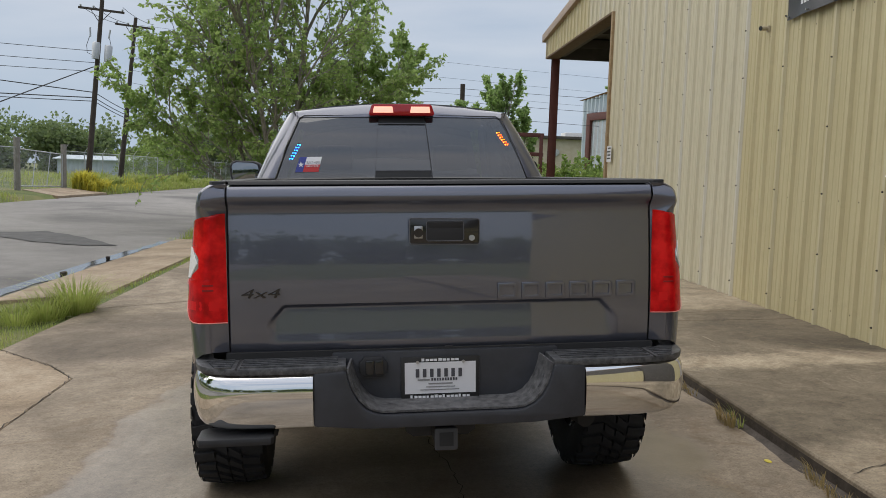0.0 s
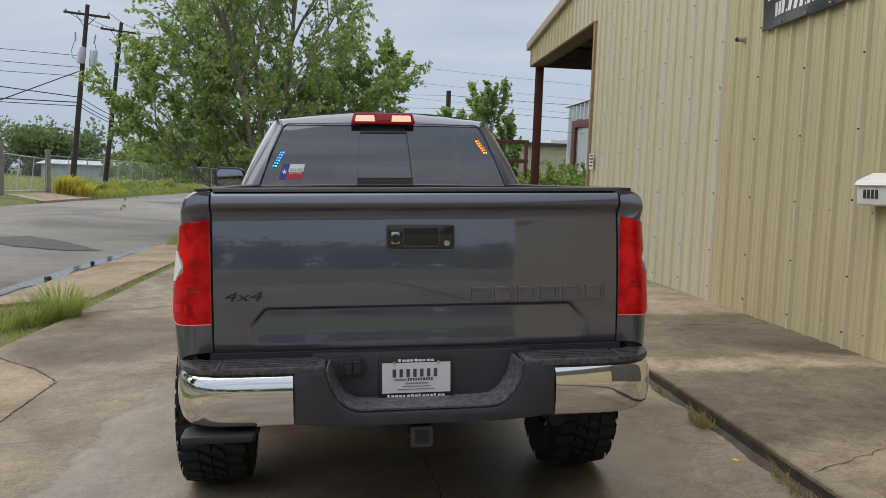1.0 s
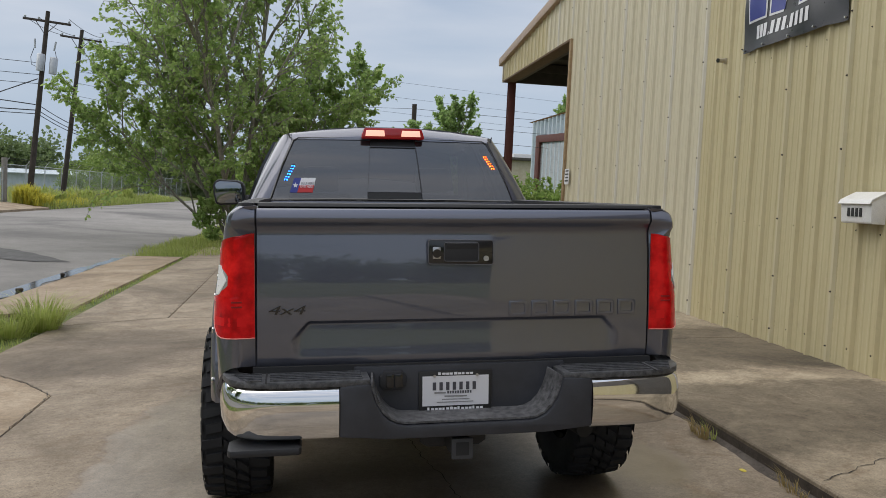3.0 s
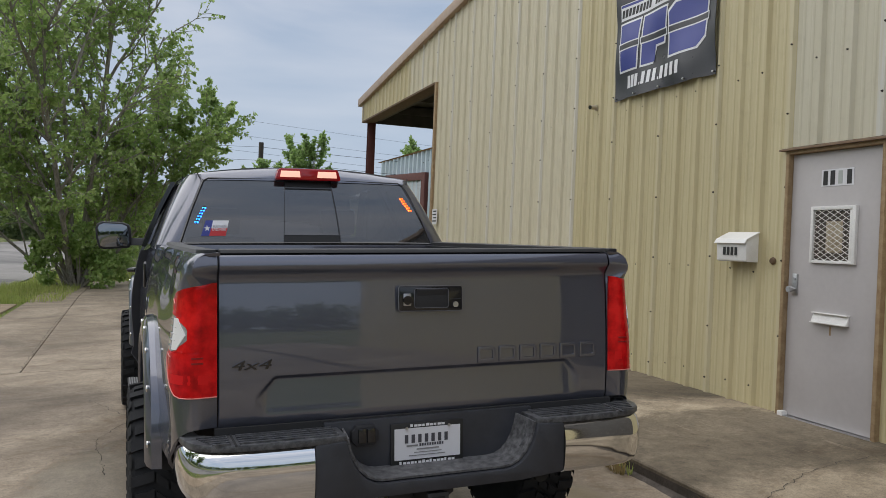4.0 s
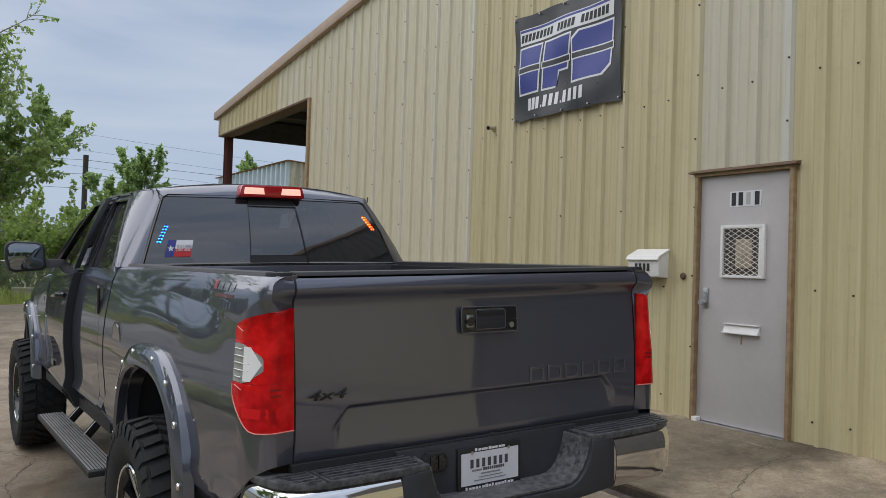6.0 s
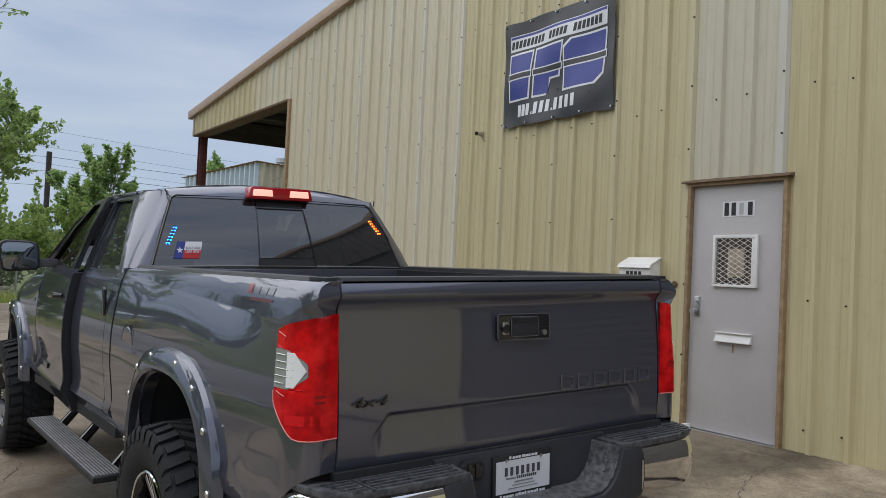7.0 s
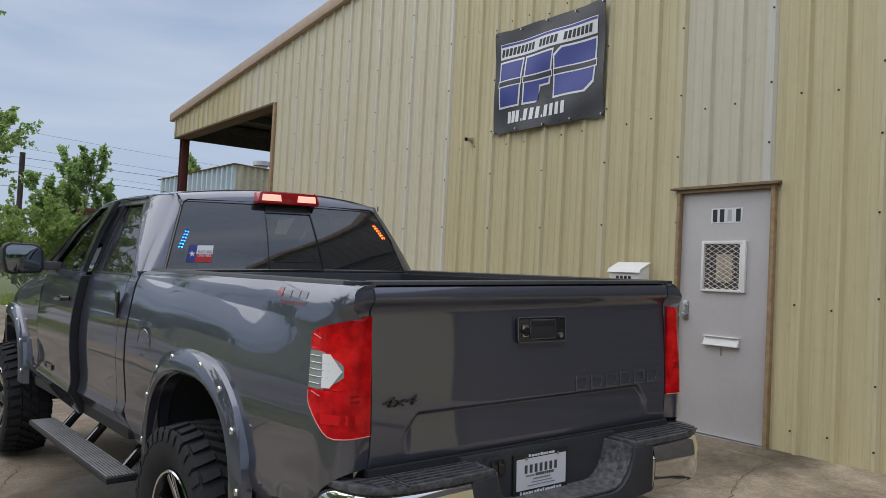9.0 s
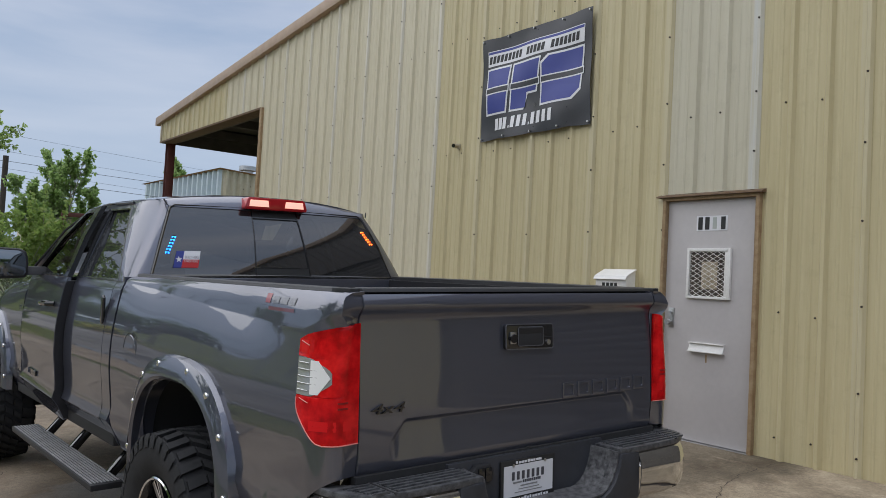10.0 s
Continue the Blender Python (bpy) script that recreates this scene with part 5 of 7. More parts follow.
def side_skin(y0, y1, zlow, ztop, n=12, fall=None, lean=0.0):
    rows = []
    for k in range(n + 1):
        yy = y0 + (y1 - y0) * k / n
        z0 = zlow(yy) if callable(zlow) else zlow
        zt = ztop(yy) if callable(ztop) else ztop
        nose = 0.0 if yy < 4.2 else 0.10 * ((yy - 4.2) / 1.2) ** 2
        low = [z0 + (1.14 - z0) * q / 12 for q in range(12)]
        high = [1.14 + (zt - 1.14) * q for q in (0, 0.2, 0.4, 0.6, 0.72, 0.80, 0.835, 0.86, 0.875, 0.89, 0.93, 1.0)]
        rows.append([(cab_w(z) - nose, yy, z) for z in low + high])
    return rows


def side_plate(pts, s, dx, thick, bev=0.0):
    """A flat plate on the greenhouse side with the outline pts (y, z)."""
    own = bmesh.new()
    outer = [own.verts.new((s * (green_x(z) + dx), yy, z)) for yy, z in pts]
    inner = [own.verts.new((s * (green_x(z) + dx - thick), yy, z)) for yy, z in pts]
    own.faces.new(outer)
    own.faces.new(inner[::-1])
    n = len(pts)
    for i in range(n):
        own.faces.new((outer[i], inner[i], inner[(i + 1) % n], outer[(i + 1) % n]))
    bmesh.ops.recalc_face_normals(own, faces=own.faces)
    return bevelled(own, bev, 2)


def ring_plate(outer, hole, s, dx, thick):
    """A window frame: outline and hole with as many points each."""
    own = bmesh.new()
    rings = []
    for pts, d in ((outer, dx), (hole, dx), (hole, dx - thick), (outer, dx - thick)):
        rings.append([own.verts.new((s * (green_x(z) + d), yy, z)) for yy, z in pts])
    n = len(outer)
    for a, b in zip(rings, rings[1:] + rings[:1]):
        for i in range(n):
            own.faces.new((a[i], a[(i + 1) % n], b[(i + 1) % n], b[i]))
    bmesh.ops.recalc_face_normals(own, faces=own.faces)
    return own


roof_pts = [2.245, 2.30, 2.45, 2.8, 3.1, 3.35, 3.5]
rows = []
for yy in roof_pts:
    half = lerp([(2.16, 0.655), (2.3, 0.685), (2.6, 0.70), (3.3, 0.69), (3.5, 0.66)], yy)
    mid = lerp([(2.16, 1.942), (2.25, 1.958), (2.6, 1.972), (3.1, 1.965), (3.5, 1.925)], yy)
    rim = lerp([(2.16, 1.895), (2.6, 1.912), (3.1, 1.905), (3.5, 1.86)], yy)
    rows.append([(half * q, yy, rim + (mid - rim) * (1 - abs(q) ** 2.6)) for q in [-1, -0.97, -0.9, -0.75, -0.5, -0.25, 0, 0.25, 0.5, 0.75, 0.9, 0.97, 1]])
roof_skin = shell(rows, 0.02)
cab = part("cab", roof_skin, M_paint, truck, "dark grey metallic cab")
# rear wall under the glass and the visor above it
rear_low = [[(x, CAB0 + 0.02 * (1 - (x / 0.9) ** 2) * -0.6, z) for x in [-0.90, -0.85, -0.7, -0.35, 0, 0.35, 0.7, 0.85, 0.90]] for z in (0.62, 1.0, 1.44, 1.475)]
part("rear_wall", shell(rear_low, 0.02), M_paint, cab)
vis = []
for q in [-1, -0.9, -0.6, -0.3, 0, 0.3, 0.6, 0.9, 1]:
    b = 1 - q * q
    vis.append([(0.63 * q, 2.164 - 0.004 * b, 1.862 + 0.006 * b), (0.645 * q, 2.180 - 0.006 * b, 1.886 + 0.019 * b), (0.658 * q, 2.212 - 0.012 * b, 1.898 + 0.037 * b), (0.672 * q, 2.262 - 0.016 * b, 1.904 + 0.052 * b)])
part("rear_header", shell(vis, 0.01), M_paint, cab)
for s in (-1, 1):
    # rear pillar, from glass edge round to the door
    rows = []
    for z, g0, y0 in ((1.46, 0.785, 2.018), (1.50, 0.770, 2.026), (1.60, 0.737, 2.056), (1.70, 0.702, 2.091), (1.80, 0.662, 2.135), (1.866, 0.632, 2.170), (1.895, 0.640, 2.180)):
        gx = green_x(z)
        ye = 2.085 + (z - 1.46) * 0.80
        rows.append([(s * (g0 + (gx - g0) * a), y0 + (ye - y0) * b - c, z) for a, b, c in ((0, 0, 0), (0.2, 0.03, 0.002), (0.4, 0.10, 0.003), (0.6, 0.22, 0.004), (0.78, 0.38, 0.004), (0.91, 0.58, 0.002), (0.98, 0.80, 0), (1.0, 1.0, 0))])
    part("rear_pillar", shell(rows, 0.012 * s), M_paint, cab)
    part("pillar_seam", rod([(s * 0.648, 2.146, 1.868), (s * 0.662, 2.165, 1.90)], 0.004, 6), M_under, cab)
    # cab corner below the belt, behind the rear door
    part("cab_corner", shell(mirrored(side_skin(CAB0 - 0.005, DOOR_R - 0.006, 0.615, 1.462, 4), s), 0.012 * s), M_paint, cab)
    # roof side rail
    rail = [[(s * green_x(z), yy, z) for z in (1.862, 1.88, 1.892, 1.902)] for yy in (2.42, 2.6, 2.95, 3.2)]
    part("roof_rail", shell(rail, 0.012 * s), M_paint, cab)
    part("drip_line", rod([(s * 0.722, 2.46, 1.888), (s * 0.722, 2.9, 1.896), (s * 0.722, 3.22, 1.88), (s * 0.80, 3.55, 1.75), (s * 0.90, 3.92, 1.50)], 0.008, 6), M_gloss, cab)
    # front pillar
    fp = [[(s * 0.69, 3.30, 1.895), (s * 0.72, 3.22, 1.885), (s * 0.735, 3.18, 1.862)], [(s * 0.76, 3.62, 1.74), (s * 0.80, 3.55, 1.735), (s * 0.815, 3.50, 1.72)], [(s * 0.86, 4.05, 1.47), (s * 0.905, 3.97, 1.47), (s * 0.925, 3.90, 1.46)]]
    part("front_pillar", shell(fp, 0.03), M_paint, cab)
    part("centre_pillar", side_plate([(2.80, 1.45), (2.98, 1.45), (3.0, 1.86), (2.86, 1.86)], s, -0.03, 0.03), M_gloss, cab)
    part("sill", box(s * 0.86, 2.06, 0.60, s * 0.925, 4.2, 0.70, 0.015), M_under, cab)
    # rear door
    rdoor = part("rear_door", shell(mirrored(side_skin(DOOR_R, DOOR_F, 0.605, 1.452, 14), s), 0.02 * s), M_paint, truck)
    outline = [(2.07, 1.45), (2.26, 1.70), (2.405, 1.882), (2.86, 1.887), (2.87, 1.70), (2.88, 1.45)]
    hole = [(2.135, 1.462), (2.315, 1.69), (2.46, 1.848), (2.80, 1.852), (2.81, 1.70), (2.82, 1.462)]
    part("window_frame", ring_plate(outline, hole, s, 0.004, 0.03), M_paint, rdoor)
    part("window_seal", ring_plate([(2.118, 1.455), (2.300, 1.694), (2.450, 1.857), (2.86, 1.862), (2.868, 1.70), (2.875, 1.455)], hole, s, 0.007, 0.01), M_gloss, rdoor)
    part("window_glass", side_plate(hole, s, -0.012, 0.004), M_tint, rdoor)
    part("door_post", side_plate([(2.70, 1.462), (2.86, 1.462), (2.86, 1.85), (2.78, 1.852)], s, -0.002, 0.01), M_gloss, rdoor)
    part("door_handle", prism([(2.185, 1.225), (2.205, 1.22), (2.225, 1.235), (2.215, 1.36), (2.195, 1.375), (2.178, 1.36)], "x", s * 0.945, s * 0.962, 0.006), M_gloss, rdoor)
    part("door_edge", shell([[(s * (cab_w(z) - 0.010), DOOR_F - 0.004, z), (s * (cab_w(z) - 0.06), DOOR_F + 0.006, z), (s * (cab_w(z) - 0.13), DOOR_F + 0.008, z)] for z in EDGE_Z], 0.004), M_rubber, rdoor)
    # front door, hung at its front edge; the left one stands ajar
    bm = shell(mirrored(side_skin(DOOR_F + 0.012, HINGE, 0.605, 1.452, 14), s), 0.02 * s)
    fdoor = part("front_door", bm, M_paint, truck, "front door standing slightly ajar" if s < 0 else "")
    out_f = [(2.90, 1.45), (2.905, 1.70), (2.915, 1.885), (3.19, 1.872), (3.52, 1.71), (3.92, 1.45)]
    hole_f = [(2.985, 1.462), (2.985, 1.70), (2.99, 1.85), (3.18, 1.845), (3.48, 1.695), (3.82, 1.462)]
    part("window_frame", ring_plate(out_f, hole_f, s, 0.004, 0.03), M_gloss, fdoor)
    part("window_glass", side_plate(hole_f, s, -0.012, 0.004), M_tint_light, fdoor)
    edge = [[(s * (cab_w(z) - 0.004), DOOR_F + 0.013, z), (s * (cab_w(z) - 0.05), DOOR_F + 0.016, z), (s * (cab_w(z) - 0.12), DOOR_F + 0.03, z)] for z in EDGE_Z]
    part("door_edge", shell(edge, 0.004), M_rubber, fdoor)
    hb = rod([(s * 0.945, 3.02, 1.285), (s * 0.985, 3.045, 1.285), (s * 0.99, 3.10, 1.285), (s * 0.99, 3.19, 1.28), (s * 0.975, 3.235, 1.28), (s * 0.945, 3.25, 1.28)], 0.015, 10)
    part("door_handle", hb, M_gloss, fdoor, "dark pull handle")
    part("door_badge", box(s * 0.955, 3.42, 0.80, s * 0.966, 3.66, 0.835, 0.003), M_gloss, fdoor, "dark plain name strip")
    # mirror
    shape = [(0.990, 1.452), (1.004, 1.424), (1.185, 1.414), (1.214, 1.428), (1.232, 1.50), (1.236, 1.575), (1.222, 1.608), (1.190, 1.622), (1.045, 1.616), (1.005, 1.598), (0.992, 1.56)]
    mir = part("side_mirror", prism([(s * x, z) for x, z in shape], "y", 3.625, 3.765, 0.022, None, 3), M_rubber, fdoor, "large black door mirror")
    part("mirror_glass", prism([(s * (1.113 + (x - 1.113) * 0.88), 1.519 + (z - 1.519) * 0.86) for x, z in shape], "y", 3.618, 3.63, 0.003), M_mirror, mir)
    part("mirror_arm", prism([(3.64, 1.442), (3.76, 1.442), (3.79, 1.49), (3.67, 1.50)], "x", s * 0.87, s * 1.01, 0.012), M_rubber, mir)
    if s < 0:
        pivot = Vector((s * 0.93, HINGE, 0))
        fdoor.matrix_basis = Matrix.Translation(pivot) @ Matrix.Rotation(radians(-2.7), 4, "Z") @ Matrix.Translation(-pivot)
    # front wing
    rows = []
    for yy in ys_with_arch(HINGE + 0.012, 5.42, AXLE_F, 0.50):
        z0 = max(lerp([(3.9, 0.62), (4.3, 0.60), (5.2, 0.62), (5.45, 0.70)], yy), arch(yy, AXLE_F, 0.47, 1.04, 0.60))
        zt = lerp([(3.95, 1.43), (4.3, 1.39), (4.9, 1.345), (5.42, 1.26)], yy)
        nose = 0.0 if yy < 4.6 else 0.14 * ((yy - 4.6) / 0.82) ** 2
        col = []
        for q in ZS:
            z = z0 + (zt - z0) * q
            top = max(0.0, (z - (zt - 0.16)) / 0.16)
            col.append((s * (cab_w(min(z, 1.24)) - nose - 0.10 * top ** 2), yy, z))
        rows.append(col)
    part("front_wing", shell(rows, 0.012 * s), M_paint, truck)
    part("wing_marker", box(s * 0.945, 4.03, 1.165, s * 0.958, 4.07, 1.225, 0.006), M_gloss, truck)
    part("head_light", box(s * 0.60, 5.27, 1.03, s * 0.835, 5.40, 1.23, 0.04), M_clear, truck, "clear headlight")
    # wheel-arch flares with bolts
    for axle in (AXLE_R, AXLE_F):
        path = []
        for k in range(31):
            a = math.pi * k / 30
            c, n = math.cos(a), math.sin(a)
            path.append((math.copysign(abs(c) ** 0.77, c), n ** 0.77))
        rows = []
        for c, n in path:
            yi, zi = axle + 0.475 * c, 0.62 + 0.445 * n
            yo, zo = axle + 0.552 * c, 0.60 + 0.568 * n
            w = 0.955
            nose = 0.0 if yo < 4.6 else 0.10 * ((yo - 4.6) / 0.82) ** 2
            mid = [(yi + (yo - yi) * q, zi + (zo - zi) * q) for q in (0, 0.0, 0.12, 0.6, 0.92, 1.0)]
            xo = [0.90, 0.998, 1.009, 1.001, 0.984, 0.945]
            rows.append([(s * (x - nose), p[0], p[1]) for x, p in zip(xo, mid)])
        flare = part("wheel_flare", shell(rows, 0.004), M_paint, truck, "bolt-on wheel flare")
        for c, n in [path[i] for i in (1, 5, 9, 13, 17, 21, 25, 29)]:
            yb, zb = axle + 0.525 * c, 0.605 + 0.524 * n
            bolt = part("bolt", lathe([(0.0005, 0.002), (0.013, 0.002), (0.015, -0.003), (0.012, -0.008), (0.0005, -0.010)], "x", 12), M_chrome, flare)
            bolt.matrix_basis = pose(s * (0.994 - (0 if yb < 4.6 else 0.10 * ((yb - 4.6) / 0.82) ** 2)), yb, zb, 0, 0, 0 if s < 0 else 180)
        # dark liner
        liner = [[(s * x, axle + 0.50 * c, 0.58 + 0.50 * n) for x in (0.55, 0.94)] for c, n in path]
        part("wheel_liner", shell(liner, 0.004), M_under, truck)
        part("liner_back", box(s * 0.54, axle - 0.5, 0.45, s * 0.56, axle + 0.5, 1.08), M_under, truck)
# fuel door on the left bed side
fd = lathe([(0.088, -0.001), (0.090, -0.002), (0.094, -0.001)], "x", 32)
part("fuel_door", fd, M_under, truck).matrix_basis = pose(-0.9625, 1.735, 1.12)
part("fuel_lid", lathe([(0.001, -0.003), (0.08, -0.003), (0.087, 0.002)], "x", 32), M_paint, truck).matrix_basis = pose(-0.961, 1.735, 1.12)
# faded side decal, plain shapes
for y0, y1, z0, z1, c in ((0.435, 0.475, 1.424, 1.458, (0.30, 0.045, 0.055)), (0.365, 0.42, 1.424, 1.450, (0.135, 0.142, 0.165)), (0.30, 0.352, 1.424, 1.450, (0.135, 0.142, 0.165)), (0.245, 0.29, 1.424, 1.450, (0.135, 0.142, 0.165)), (0.24, 0.44, 1.400, 1.412, (0.17, 0.055, 0.07))):
    d = grid([[(-(bed_x(yy, z) + 0.0015), yy, z) for yy in [y0 + (y1 - y0) * i / 6 for i in range(7)]] for z in [z0 + (z1 - z0) * j / 8 for j in range(9)]])
    part("decal", d, mat("faded_decal", c, 0.35, 0, 0.5), truck)

# rear window and what is on and behind it
def rear_glass_point(u, v):
    """u from -1 to 1 across, v from 0 to 1 up."""
    half = 0.770 + (0.630 - 0.770) * v
    b = 1 - u * u
    return half * u, 2.016 + 0.085 * v + 0.070 * v * v - 0.002 * b, 1.480 + 0.386 * v + 0.006 * b


def glass_patch(u0, u1, v0, v1, lift, n=12):
    rows = []
    for j in range(5):
        v = v0 + (v1 - v0) * j / 4
        row = []
        for i in range(n + 1):
            x, yy, z = rear_glass_point(u0 + (u1 - u0) * i / n, v)
            row.append((x, yy - lift, z))
        rows.append(row)
    return rows


rg = part("rear_window", grid(glass_patch(-1, 1, 0, 1, 0.0, 24)), M_tint, cab, "dark tinted rear window")
for u0, u1, v0, v1 in ((-0.228, -0.226, 0, 1), (0.226, 0.234, 0, 1), (-0.226, 0.226, 0.868, 0.888), (-0.226, 0.226, 0.12, 0.125)):
    part("slider_seal", shell(glass_patch(u0, u1, v0, v1, 0.008, 4), 0.005), M_gloss, rg)
part("slider_header", shell(glass_patch(-0.224, 0.224, 0.895, 0.995, 0.006, 4), 0.004), M_blackprint, rg)
part("slider_sill", shell(glass_patch(-0.224, 0.224, 0.015, 0.12, 0.006, 4), 0.004), M_blackprint, rg)
seal = [rear_glass_point(u, v) for u, v in [(-1, 0), (-0.5, 0), (0, 0), (0.5, 0), (1, 0), (1.005, 0.5), (0.99, 0.97), (0.95, 1.01), (0.5, 1.01), (0, 1.01), (-0.5, 1.01), (-0.95, 1.01), (-0.99, 0.97), (-1.005, 0.5), (-1, 0)]]
part("window_seal", rod(seal, 0.008, 6), M_gloss, rg)
sillbar = [[(x, 2.02 - 0.008 * (1 - (x / 0.8) ** 2), 1.445), (x, 2.0 - 0.008 * (1 - (x / 0.8) ** 2), 1.45), (x, 2.0 - 0.008 * (1 - (x / 0.8) ** 2), 1.480), (x, 2.025 - 0.008 * (1 - (x / 0.8) ** 2), 1.487)] for x in [-0.79 + 1.58 * k / 16 for k in range(17)]]
part("window_ledge", shell(sillbar, 0.006), M_gloss, cab)
# flag sticker
def on_glass(u, v, lift):
    x, yy, z = rear_glass_point(u, v)
    return x, yy - lift, z


flag = part("flag_sticker", grid(glass_patch(-0.867, -0.807, 0.115, 0.350, 0.0035, 4)), M_blueprint, rg, "small flag sticker in blue white red")
part("white_field", grid(glass_patch(-0.807, -0.682, 0.230, 0.350, 0.0035, 4)), M_whiteprint, flag)
part("red_field", grid(glass_patch(-0.807, -0.682, 0.115, 0.230, 0.0035, 4)), mat("red_print", (0.55, 0.03, 0.03), 0.4), flag)
star = bmesh.new()
cx, cy, cz = on_glass(-0.838, 0.230, 0.005)
hub = star.verts.new((cx, cy, cz))
tips = [star.verts.new((cx + r * math.sin(math.pi * k / 5), cy + 0.26 * r * math.cos(math.pi * k / 5), cz + r * math.cos(math.pi * k / 5))) for k in range(10) for r in [0.019 if k % 2 == 0 else 0.0076]]
for k in range(10):
    star.faces.new((hub, tips[k], tips[(k + 1) % 10]))
part("star", star, M_whiteprint, flag)
tilt = pose(0, 0, 0, 90 - 14, 0, 0)
px, py, pz = on_glass(-0.744, 0.260, 0.006)
lettering("sticker_words", "BUILT HERE", 0.021, mat("grey_words", (0.30, 0.28, 0.29), 0.6), flag, Matrix.Translation((px, py, pz)) @ tilt @ Matrix.Diagonal((0.72, 1, 1, 1)), 0.0004)
px, py, pz = on_glass(-0.744, 0.207, 0.006)
lettering("sticker_words", "LIVES HERE", 0.021, M_whiteprint, flag, Matrix.Translation((px, py, pz)) @ tilt @ Matrix.Diagonal((0.74, 1, 1, 1)), 0.0004)
# two warning light sticks behind the glass
for s, m, va, vb, ua, ub in ((-1, M_bluelight, 0.30, 0.56, -0.935, -0.905), (1, M_amberlight, 0.53, 0.76, 0.945, 0.905)):
    p0, p1 = Vector(on_glass(ua, va, -0.012)), Vector(on_glass(ub, vb, -0.012))
    stick = part("warning_light", rod([p0, p1], 0.014, 8), M_under, rg, "lit blue warning light" if s < 0 else "lit amber warning light")
    for k in range(6):
        p = p0.lerp(p1, (k + 0.5) / 6) + Vector((0, -0.011, 0))
        dd = box(p.x - 0.011, p.y - 0.002, p.z - 0.0055, p.x + 0.011, p.y + 0.002, p.z + 0.0055, 0.001)
        part("diode", dd, m, stick)
# high brake light
brk = part("brake_light", prism([(-0.198, 1.872), (0.198, 1.872), (0.204, 1.885), (0.188, 1.935), (0.175, 1.944), (-0.175, 1.944), (-0.188, 1.935), (-0.204, 1.885)], "y", 2.118, 2.21, 0.008), mat("dark_red_lens", (0.46, 0.014, 0.018), 0.12, 0, 0.4), cab, "lit high brake light")
for x in (-0.178, 0.052):
    part("lamp_lens", prism([(x, 1.890), (x + 0.126, 1.890), (x + 0.120, 1.928), (x + 0.006, 1.928)], "y", 2.1145, 2.120, 0.002), M_lamp, brk, "lit lamp window")

# windscreen, bonnet, nose
ws = [[(0.64 * q, 3.50 + 0.05 * (1 - q * q), 1.885 + 0.03 * (1 - q * q)) for q in (-1, -0.5, 0, 0.5, 1)], [(0.82 * q, 4.10 + 0.14 * (1 - q * q), 1.45) for q in (-1, -0.5, 0, 0.5, 1)]]
part("windscreen", grid(ws), M_tint_light, cab)
rows = []
for yy in (4.02, 4.2, 4.5, 4.9, 5.2, 5.36, 5.45):
    half = lerp([(4.02, 0.86), (4.6, 0.85), (5.2, 0.77), (5.45, 0.66)], yy)
    top = lerp([(4.02, 1.45), (4.5, 1.44), (5.0, 1.395), (5.36, 1.31), (5.45, 1.22)], yy)
    rows.append([(half * q, yy, top - 0.06 * abs(q) ** 3) for q in (-1, -0.9, -0.6, -0.3, 0, 0.3, 0.6, 0.9, 1)])
part("bonnet", shell(rows, 0.02), M_paint, truck)
part("grille", box(-0.70, 5.36, 0.78, 0.70, 5.47, 1.24, 0.04), M_chrome, truck)
part("front_bumper", box(-0.92, 5.32, 0.58, 0.92, 5.56, 0.82, 0.06), M_chrome, truck)
# chassis
part("frame_rail", box(-0.48, 0.75, 0.54, -0.38, 5.2, 0.68), M_under, truck)
part("frame_rail", box(0.38, 0.75, 0.54, 0.48, 5.2, 0.68), M_under, truck)
part("cab_floor", box(-0.90, 2.05, 0.62, 0.90, 5.2, 0.70), M_under, truck)
part("rear_axle", rod([(-0.75, AXLE_R, RAD), (0.75, AXLE_R, RAD)], 0.055, 12), M_under, truck)
part("front_axle", rod([(-0.75, AXLE_F, RAD), (0.75, AXLE_F, RAD)], 0.05, 12), M_under, truck)
part("differential", lathe([(0.001, -0.16), (0.10, -0.10), (0.15, 0.0), (0.10, 0.10), (0.001, 0.16)], "y", 16), M_under, truck).matrix_basis = pose(0.0, AXLE_R, RAD)
part("spare_wheel", lathe([(0.15, 0.60), (0.33, 0.58), (0.37, 0.66), (0.33, 0.74), (0.15, 0.74)], "z", 28), M_tyre, truck).matrix_basis = pose(0.0, 0.58, 0.0)
part("exhaust", rod([(0.52, 1.6, 0.52), (0.55, 0.7, 0.52), (0.62, 0.25, 0.50)], 0.04, 14), M_under, truck)
# seats and dash, seen dimly
for x in (-0.42, 0.42):
    seat = part("seat", box(x - 0.24, 3.0, 0.95, x + 0.24, 3.14, 1.52, 0.05), M_plastic, cab)
    part("head_rest", box(x - 0.13, 2.98, 1.53, x + 0.13, 3.08, 1.72, 0.04), M_plastic, seat)
part("rear_bench", box(-0.68, 2.18, 0.95, 0.68, 2.32, 1.44, 0.05), M_plastic, cab)
part("dashboard", box(-0.78, 3.75, 0.9, 0.78, 4.1, 1.40, 0.06), M_plastic, cab)
